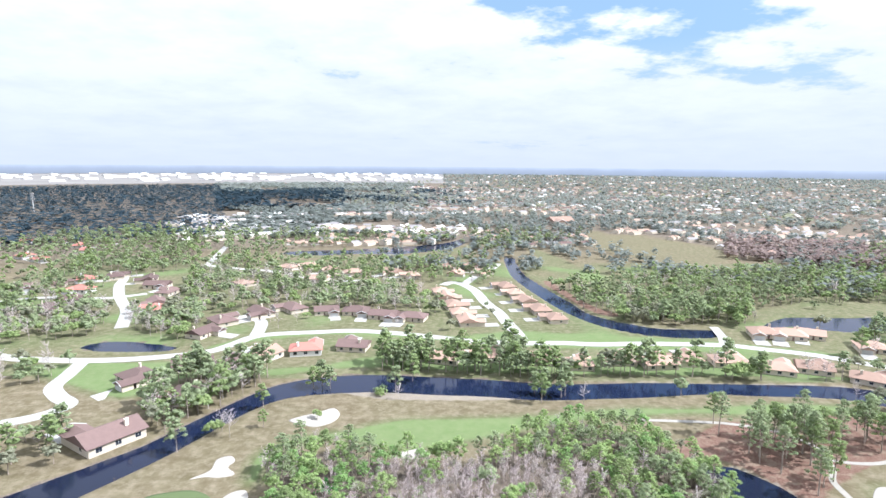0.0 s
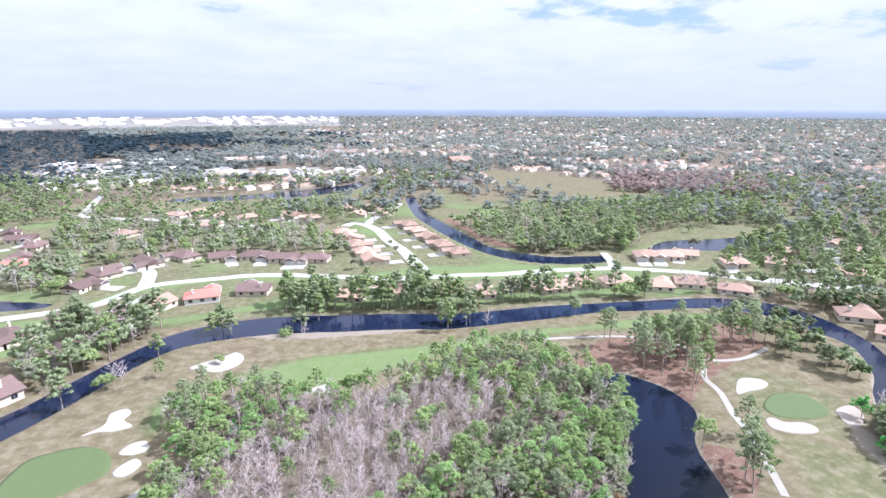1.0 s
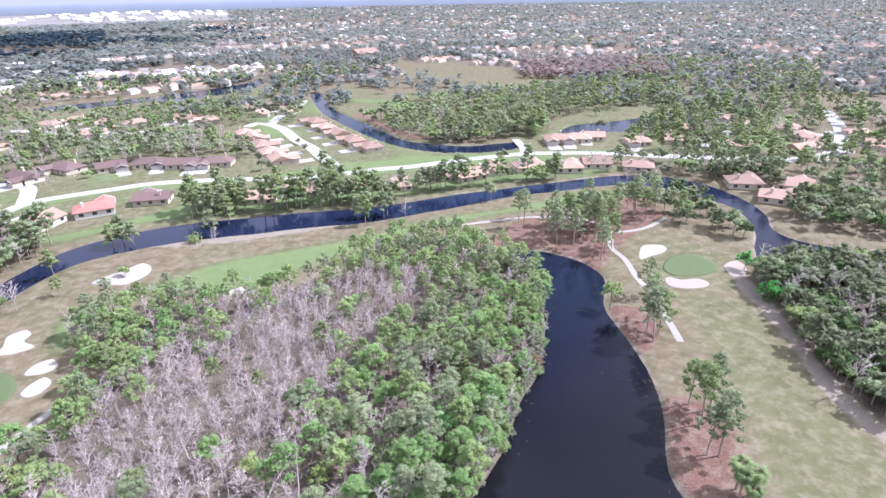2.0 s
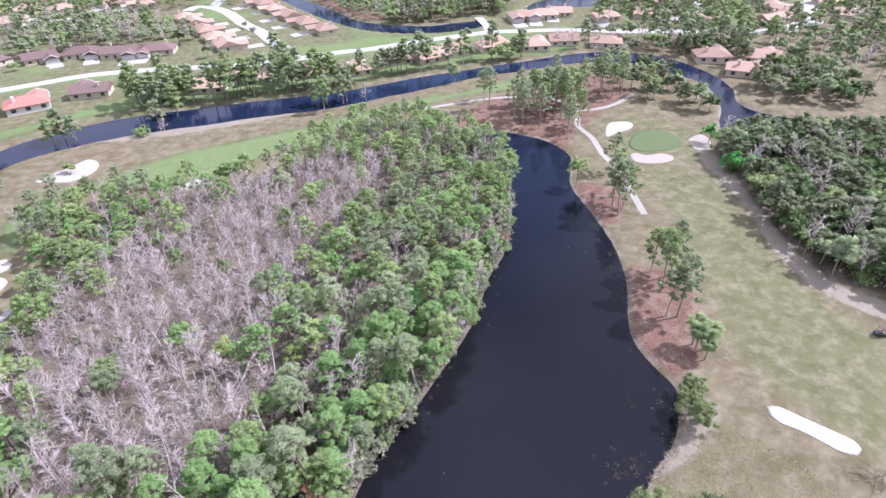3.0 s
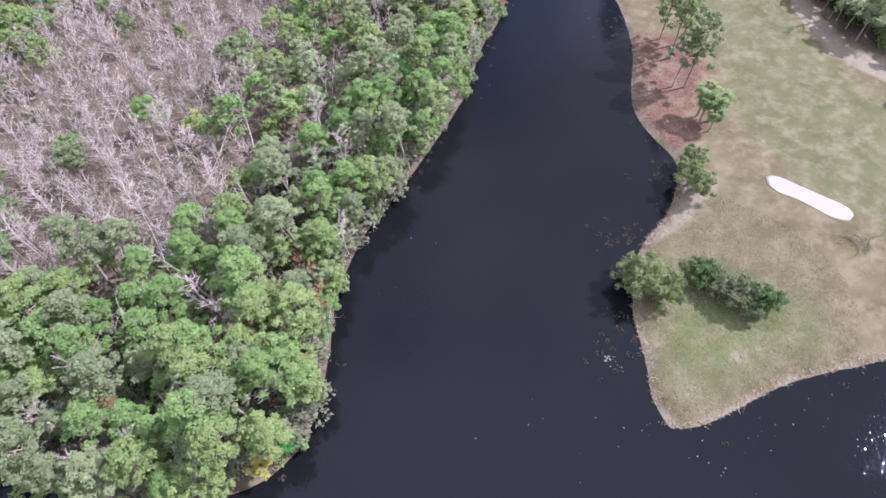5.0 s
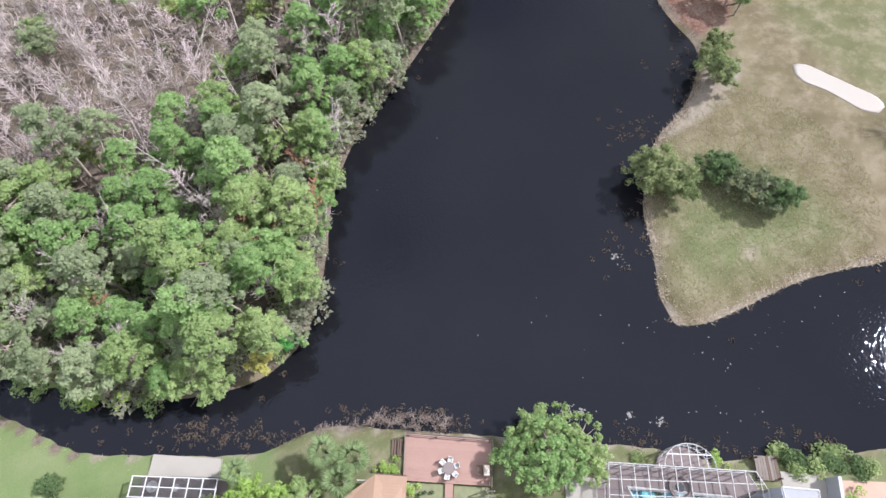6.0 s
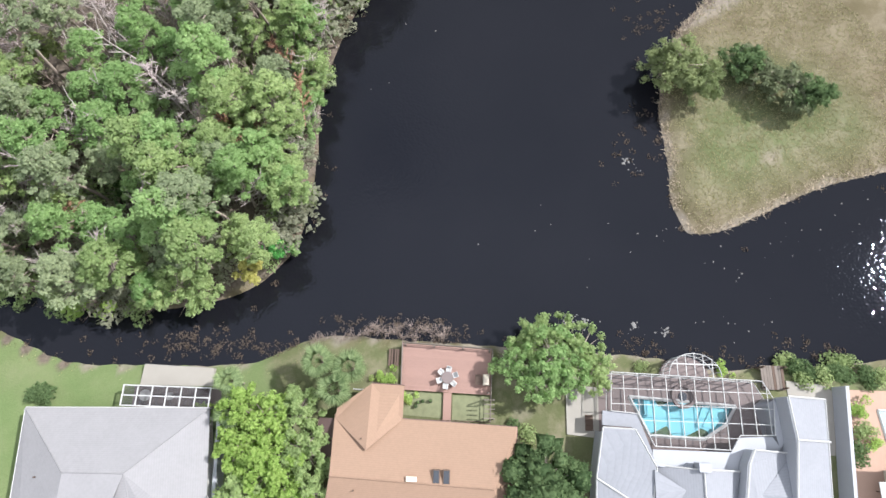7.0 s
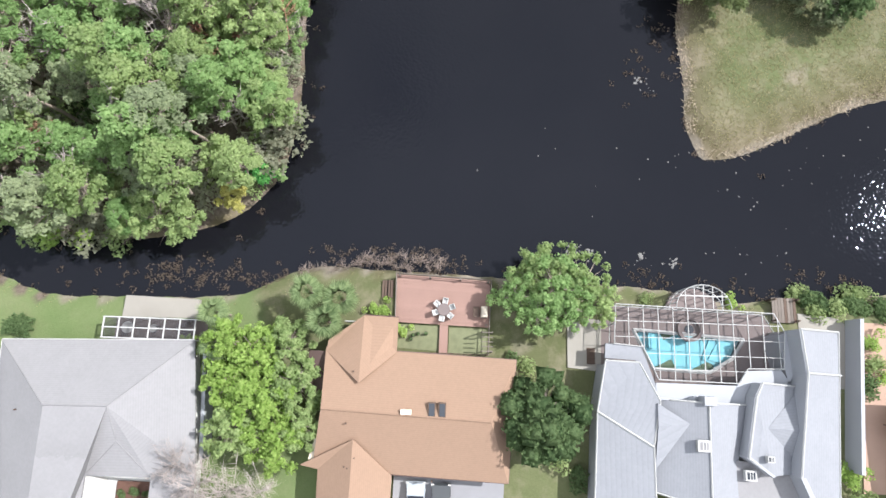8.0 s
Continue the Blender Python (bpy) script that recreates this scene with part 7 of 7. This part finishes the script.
# dock, walkway and wall to the next lot
dc = lot_thing("dock", "small weathered timber dock at the shore", "dock")
for i in range(8):
    part_of("plank", Solid().box(30.6 + 0.3 * i, 7.9, 0.2, 30.87 + 0.3 * i, 10.4, 0.26).mesh("plank", "wood_grey" if i not in (4, 7) else "wood_dark"), dc)
for u, v in ((30.7, 8.1), (32.9, 8.1), (30.7, 10.2), (32.9, 10.2)):
    part_of("post", Solid().box(u - 0.08, v - 0.08, -2.5, u + 0.08, v + 0.08, 0.9).mesh("post", "wood_dark"), dc)
tagged(new("walkway", Solid().prism([lot(*q)[:2] for q in ((33.2, 8.9), (37.0, 8.6), (38.0, 7.9), (37.2, 1.6), (35.2, 1.6), (35.2, 7.2), (33.2, 7.4))], -0.5, 0.06).mesh("walkway", "path_concrete")), "pale concrete walk round a white house", "walkway", kind="structure")
tagged(new("garden_wall", Solid().prism([lot(*q)[:2] for q in ((37.9, 8.4), (38.25, 8.4), (36.85, -6.0), (36.5, -6.0))], -0.3, 2.2).mesh("garden_wall", "wall_white")), "white wall between two gardens", "wall", kind="structure")
tagged(new("terrace", Solid().prism([lot(*q)[:2] for q in ((39.5, 8.2), (48, 8.2), (46, -8), (38.0, -8))], -0.3, 0.04).mesh("terrace", "roof_tan")), "tan paved garden terrace of the next house", "terrace", kind="structure")
p2 = lot_thing("swimming_pool", "corner of a blue swimming pool", "swimming pool")
part_of("pool_surface", Solid().prism([(42.2, 6.2), (47.5, 6.2), (47.5, 3.0), (42.6, 3.0)], -0.4, 0.07).mesh("pool_surface", "pool_tile"), p2)
part_of("coping", Solid().rod((42.2, 6.2, 0.1), (47.5, 6.2, 0.1), 0.14, sides=4).rod((42.2, 6.2, 0.1), (42.6, 3.0, 0.1), 0.14, sides=4).mesh("coping", "trim_white"), p2)
nh = lot_thing("house", "corner of a house with pale walls", "house")
part_of("wall", Solid().box(41.6, -12, -0.2, 48, 0.4, 2.7).mesh("wall", "stucco_cream"), nh)
rs_ = Solid()
roof_hip(rs_, 41.6, -12, 48, 0.4, 2.7)
part_of("roof", rs_.mesh("roof", "roof_tan"), nh)
um = lot_thing("garden_umbrella", "square pale garden umbrella", "umbrella", 40.6, -1.6)
part_of("pole", Solid().rod((0, 0, 0), (0, 0, 2.4), 0.04).mesh("pole", "wood_dark"), um)
part_of("canopy", Solid().add([(-1, -1, 2.1), (1, -1, 2.1), (1, 1, 2.1), (-1, 1, 2.1), (0, 0, 2.6), (-1, -1, 2.0), (1, -1, 2.0), (1, 1, 2.0), (-1, 1, 2.0)], [(0, 1, 4), (1, 2, 4), (2, 3, 4), (3, 0, 4), (0, 5, 6, 1), (1, 6, 7, 2), (2, 7, 8, 3), (3, 8, 5, 0)]).mesh("canopy", "stucco_white"), um)

# --- planting of the near gardens ---
r5 = np.random.default_rng(3)
for i in range(3):
    proto("yard", tree_broad("broadleaf_tree", 7.0 + 0.6 * i, 3.1, 70, 3000, ("leaf_bright", "leaf_moss", "leaf_bright")[i], r5, 0.27, "bright green leafy garden tree", bottom=0.15, puff=0.42, slim=0.8))
for i in range(2):
    proto("yard_dark", tree_broad("broadleaf_tree", 5.4 + i, 2.9, 50, 2000, ("leaf_dark", "leaf_wood")[i], r5, 0.28, "dense dark green tree on rough grass", bottom=0.05, puff=0.5))
proto("yard_round", tree_broad("broadleaf_tree", 9.2, 3.6, 120, 4400, "leaf_dark", r5, 0.26, "round dense dark green garden tree", bottom=0.05, puff=0.6, core=0.85))
for i in range(2):
    proto("yard_willow", tree_broad("broadleaf_tree", 7.4, 3.2, 64, 2600, ("leaf_moss", "leaf_fresh")[i], r5, 0.27, "light green tree leaning over the water", bottom=0.15, puff=0.38, slim=0.7))
foliage("leaf_olive", (0.14, 0.185, 0.085), (0.33, 0.38, 0.19))
proto("shore_oak", tree_broad("broadleaf_tree", 7.0, 3.7, 60, 2800, "leaf_olive", r5, 0.28, "olive-green tree on the bank of a pond", bottom=0.1, puff=0.45, slim=0.8))
proto("yard_bare", tree_bare("bare_tree", 6.0, 3.2, r5, 34, 18, thick=0.55, label="grey leafless garden tree beside a roof"))
for u, v, key, s in ((-22.8, 4.2, "yard", .85), (-20.0, 3.0, "yard", 1), (-17.0, 4.2, "yard", .85), (-22.4, 0.2, "yard", .95), (-19.0, -1.2, "yard", 1.05), (-16.2, 0.4, "yard", .95), (-21.4, -4.0, "yard", .95),
                     (-17.8, -4.8, "yard", 1), (-15.4, -3.6, "yard", .8), (-23.8, -8.6, "yard_bare", 1), (-21.2, -9.6, "yard_bare", 1), (-26.6, -7.2, "yard_bare", .8), (-18.6, -9.6, "yard_bare", .8), (7.0, -1.9, "yard_round", 1.05),
                     (4.4, 9.4, "yard_willow", .8), (6.2, 11.2, "yard_willow", .95), (8.6, 11.6, "yard_willow", 1), (11.0, 10.8, "yard_willow", .95), (12.4, 9.0, "yard_willow", .75),
                     (9.2, 8.4, "yard_willow", .9), (6.4, 8.0, "yard_willow", .85), (8.0, 10.0, "yard_willow", 1.1), (-27.6, 3.4, "yard", .42)):
    q = lot(u, v)
    plant(key, q[0], q[1], s)
for x, y, key, s in ((42.4, 28.8, "shore_oak", 1.1), (41.4, 30.8, "shore_oak", .9), (43.6, 26.8, "shore_oak", .85), (49.8, 26.6, "yard_dark", 1.0), (51.2, 24.6, "yard_dark", .8), (52.6, 22.2, "yard_dark", .95), (51.2, 27.0, "yard_dark", .7),
                     (54.4, 19.4, "yard_dark", 1.05), (53.0, 19.6, "yard_dark", .7), (59.9, 40.3, "shore_oak", .9), (61.5, 43.2, "shore_oak", .75), (64.4, 45.6, "shore_oak", .65), (80.5, 21.2, "yard_bare", .95)):
    plant(key, x, y, s)
for u, v, s in ((-24.2, 6.6, .75), (-23.9, 3.6, .8), (-15.4, 8.8, .88), (-12.4, 8.4, .9), (-13.5, 6.1, .88)):
    q = lot(u, v)
    plant("palm", q[0], q[1], s)
for u, v, s, k in ((-45.7, 4.4, .75, 1), (-45.4, 4.1, .7, 1), (-45.5, 4.5, .8, 1), (-8.9, 7.8, .6, 2), (-9.6, 7.6, .5, 2), (-6.6, 5.9, .5, 2), (1.0, 3.0, .35, 1), (4.6, 2.9, .6, 1), (6.0, 2.6, .7, 0), (9.0, -5.6, .9, 0), (10.4, -7.6, .8, 1), (38.8, 2.0, .8, 1), (39.5, 6.5, .8, 2), (40.2, 4.2, .7, 0),
                   (36.4, -6.0, .9, 2), (37.6, -8.8, 1.0, 0), (34.6, -9.6, .8, 1), (27.0, 10.0, .6, 2), (18.0, 9.9, .5, 0), (40.8, 3.0, .6, 2), (17.6, -10.4, .7, 1)):
    q = lot(u, v)
    plant("bush", q[0], q[1], s, which=k)
for i in range(16):
    q = lot(33.6 + i * 0.6 + r5.normal() * 0.3, 10.0 + r5.normal() * 0.7)
    plant("bush", q[0], q[1], 0.55 + 0.3 * r5.random(), which=1 if i % 3 else 0)

for i in range(44):
    u = -17.5 + 15 * (i + r5.random()) / 44
    q = lot(u, (11.6 if u < -12.5 else 12.7) + 0.45 * r5.normal())
    if looked_up(DG, q[0], q[1]) < 0.5:
        plant("brush", q[0], q[1], 0.22 + 0.14 * r5.random(), which=1, z=WATER_Z, sq=1.3, group="dead reeds by the deck")


def flower_pot(u, v):
    o = lot_thing("flower_pot", "black plastic pot with a small plant", "flower pot", u, v, 0.08, 0, "pots in the garden bed")
    part_of("pot", Solid().rod((0, 0, 0), (0, 0, 0.32), 0.14, 0.2, 12).mesh("pot", "rubber"), o)
    part_of("plant", mesh_of("plant", *crown([(0, 0, 0.4)], [0.16], 40, 0.12, r5), "leaf_dark"), o)


for u, v in ((-5.5, 5.3), (-5.0, 5.45), (-4.2, 5.5), (-5.7, 4.9)):
    flower_pot(u, v)

# ---------- dead reeds and drifting weed along the shores ----------
cs = []
for line, reach, dens in ((POND, 1.6, 0.55), (CANAL, 0.8, 0.12)):
    for p in line:
        if r5.random() < dens and not (p[0] > 66 and p[1] < 0) and p[1] > -14:
            for _ in range(3):
                cs.append((p[0] + r5.normal() * reach, p[1] + r5.normal() * reach, WATER_Z + 0.03))
for u, v, k in ((-30, 11, 60), (-19, 10.2, 70), (-9.6, 13.4, 40), (-4.0, 12.9, 40), (17, 11.3, 22), (26, 10.9, 22), (36, 12.3, 14)):
    for _ in range(k):
        q = lot(u + r5.normal() * 3.0, v + r5.normal() * 0.8)
        cs.append((q[0], q[1], WATER_Z + 0.03))
for x, y, k, sx in ((83, 84, 60, 4), (62, 44, 40, 3), (48, 38, 30, 2), (36, 24, 25, 2)):
    for _ in range(k):
        cs.append((x + r5.normal() * sx - 3, y + r5.normal() * sx, WATER_Z + 0.03))
cs = np.array([c for c in cs if looked_up(DG, c[0], c[1]) < 0.6])
v, f = leaves(cs, np.stack([np.full(len(cs), .45), np.full(len(cs), .45), np.full(len(cs), .12)], -1), len(cs) * 12, 0.2, r5, up=0.8)
v[:, 2] = np.maximum(v[:, 2], WATER_Z + 0.01)
tagged(new("water_weed", mesh_of("water_weed", v, f, "reed")), "dead brown reeds and weed along the shore", "weeds", kind="stuff")

# tufts of rough grass on the point and along the banks
rough = smooth_line([(35, 12), (38, 22), (44, 32), (56, 38), (66, 36), (70, 20), (62, 9), (48, 11)], True)
pts = rough.min(0) + (rough.max(0) - rough.min(0)) * r5.random((15000, 2))
pts = list(pts[inside(rough, pts[:, 0], pts[:, 1])])
bank = POND[(POND[:, 1] < 165)]
for p in bank:
    for _ in range(5):
        pts.append(p + r5.normal(size=2) * 0.9)
pts = np.array([p for p in pts if -0.1 < looked_up(DG, *p) < 30])
zs_ = np.array([height(*p) for p in pts])
k = 3
base = np.repeat(np.stack([pts[:, 0], pts[:, 1], zs_], -1), k, 0) + r5.normal(size=(len(pts) * k, 3)) * np.array([0.12, 0.12, 0])
ang = r5.random(len(base)) * 6.283
sd = np.stack([np.cos(ang), np.sin(ang), 0 * ang], -1) * 0.05
tip = base + np.stack([r5.normal(size=len(base)) * 0.17, r5.normal(size=len(base)) * 0.17, 0.04 + 0.08 * r5.random(len(base))], -1)
v = np.stack([base - sd, base + sd, tip], 1).reshape(-1, 3)
tagged(new("rough_grass", mesh_of("rough_grass", v, np.arange(len(v)).reshape(-1, 3), "grass_blade")), "tufts of rough dry grass on the banks", "grass", kind="stuff")

# a fringe of pale dead grass hanging over the bank of the point
plain("straw_pale", (0.35, 0.29, 0.215), 0.25, 2.0, 0.95, grain=6.0)
rim_at = POND[(POND[:, 0] > 33) & (POND[:, 0] < 70) & (POND[:, 1] > 5) & (POND[:, 1] < 44)]
rim_pts = np.repeat(rim_at, 150, 0) + r5.normal(size=(150 * len(rim_at), 2)) * np.array([0.8, 0.8])
rim_pts = np.array([q for q in rim_pts if -0.2 < looked_up(DG, *q) < 1.1])
base = np.array([(x, y, max(height(x, y), WATER_Z)) for x, y in rim_pts])
ang = r5.random(len(base)) * 6.283
sd = np.stack([np.cos(ang), np.sin(ang), 0 * ang], -1) * 0.045
tip = base + np.stack([r5.normal(size=len(base)) * 0.3, r5.normal(size=len(base)) * 0.3, 0.12 + 0.25 * r5.random(len(base))], -1)
v = np.stack([base - sd, base + sd, tip], 1).reshape(-1, 3)
tagged(new("dead_grass", mesh_of("dead_grass", v, np.arange(len(v)).reshape(-1, 3), "straw_pale")), "fringe of pale dead grass on a bank", "grass", kind="stuff")

# pale scum and leaves afloat
plain("scum", (0.17, 0.165, 0.16), 0.2, 3.0, 0.8)
fl = []
for x, y, k, sx in ((36, 6.2, 10, 2.6), (44, 6.6, 9, 2.6), (52, 5.2, 9, 2.6), (32.4, 21, 5, 0.5), (31.6, 13, 4, 0.7), (30, 0.6, 6, 2.0), (18.5, 7.2, 4, 0.8), (24, 3.6, 5, 1.2), (36, -1.6, 5, 2.0), (14, 20, 4, 7), (26, 10, 6, 5), (10, 48, 5, 7)):
    for _ in range(k):
        fl.append((x + r5.normal() * sx, y + r5.normal() * sx * 0.6, 0.04 + 0.07 * r5.random()))
for x, y, sx in ((16.4, 8.0, 0.8), (17.6, 7.4, 0.6), (22.6, 4.6, 0.5), (25.4, 2.6, 0.55), (31.8, 22.5, 0.5)):
    for _ in range(16):
        fl.append((x + r5.normal() * sx * 0.6, y + r5.normal() * sx * 0.4, 0.06 + 0.11 * r5.random()))
fv, ff = [], []
for x, y, rad in fl:
    if looked_up(DG, x, y) > -0.2:
        continue
    b = len(fv)
    fv += [(x + rad * (0.6 + 0.7 * r5.random()) * math.cos(w), y + rad * (0.6 + 0.7 * r5.random()) * math.sin(w), WATER_Z + 0.015) for w in np.linspace(0, 5.4, 7)] + [(x, y, WATER_Z + 0.05)]
    ff += [(b + i, b + (i + 1) % 7, b + 7) for i in range(7)]
tagged(new("floating_scum", mesh_of("floating_scum", fv, ff, "scum")), "pale scum and leaves floating on the pond", "weeds", kind="stuff")

# radio mast over the dark forest
ms = empty("radio_mast", -716, 980, 0)
tagged(ms, "slender white radio mast above a forest", "mast")
part_of("pole", Solid().rod((0, 0, 0), (0, 0, 34), 0.9, 0.5, 8).mesh("pole", "trim_white"), ms)
for z in (24, 29, 33):
    part_of("antenna", Solid().box(-3.0, -0.6, z - 0.9, 3.0, 0.6, z + 0.9).mesh("antenna", "trim_white"), ms)
# a stand of reddish bare trees in the east
a0, a1 = np.radians(27), np.radians(40)
aa, rr_ = a0 + (a1 - a0) * r5.random(420), 610 + 170 * r5.random(420)
far_canopy("far_woods", rr_ * np.sin(aa), rr_ * np.cos(aa), 8 * (0.8 + 0.4 * r5.random(420)), 11 * (0.8 + 0.4 * r5.random(420)), 16, "twig_mauve", "mauve-brown bare wood among far houses", 0.7)

# golf cart parked at the wood's edge
gc = empty("golf_cart", 107.3, 41.6, height(107.3, 41.6), 60)
tagged(gc, "small dark golf cart parked on sandy ground", "golf cart")
part_of("body", Solid().prism([(-0.6, -1.1), (0.6, -1.1), (0.6, 1.0), (0.4, 1.25), (-0.4, 1.25), (-0.6, 1.0)], 0.25, 0.75).mesh("body", "car_dark"), gc)
part_of("seat", Solid().box(-0.55, -0.6, 0.75, 0.55, -0.1, 0.9).box(-0.55, -0.7, 0.9, 0.55, -0.6, 1.3).mesh("seat", "stucco_cream"), gc)
part_of("roof", Solid().box(-0.6, -1.0, 1.85, 0.6, 0.7, 1.92).mesh("roof", "wood_dark"), gc)
for sx in (-0.52, 0.52):
    for sy in (-0.9, 0.65):
        part_of("post", Solid().rod((sx, sy, 0.7), (sx, sy * 0.9, 1.86), 0.03).mesh("post", "wood_dark"), gc)
        part_of("wheel", Solid().rod((sx - 0.08, sy, 0.24), (sx + 0.08, sy, 0.24), 0.24, sides=12).mesh("wheel", "rubber"), gc)

set_out()
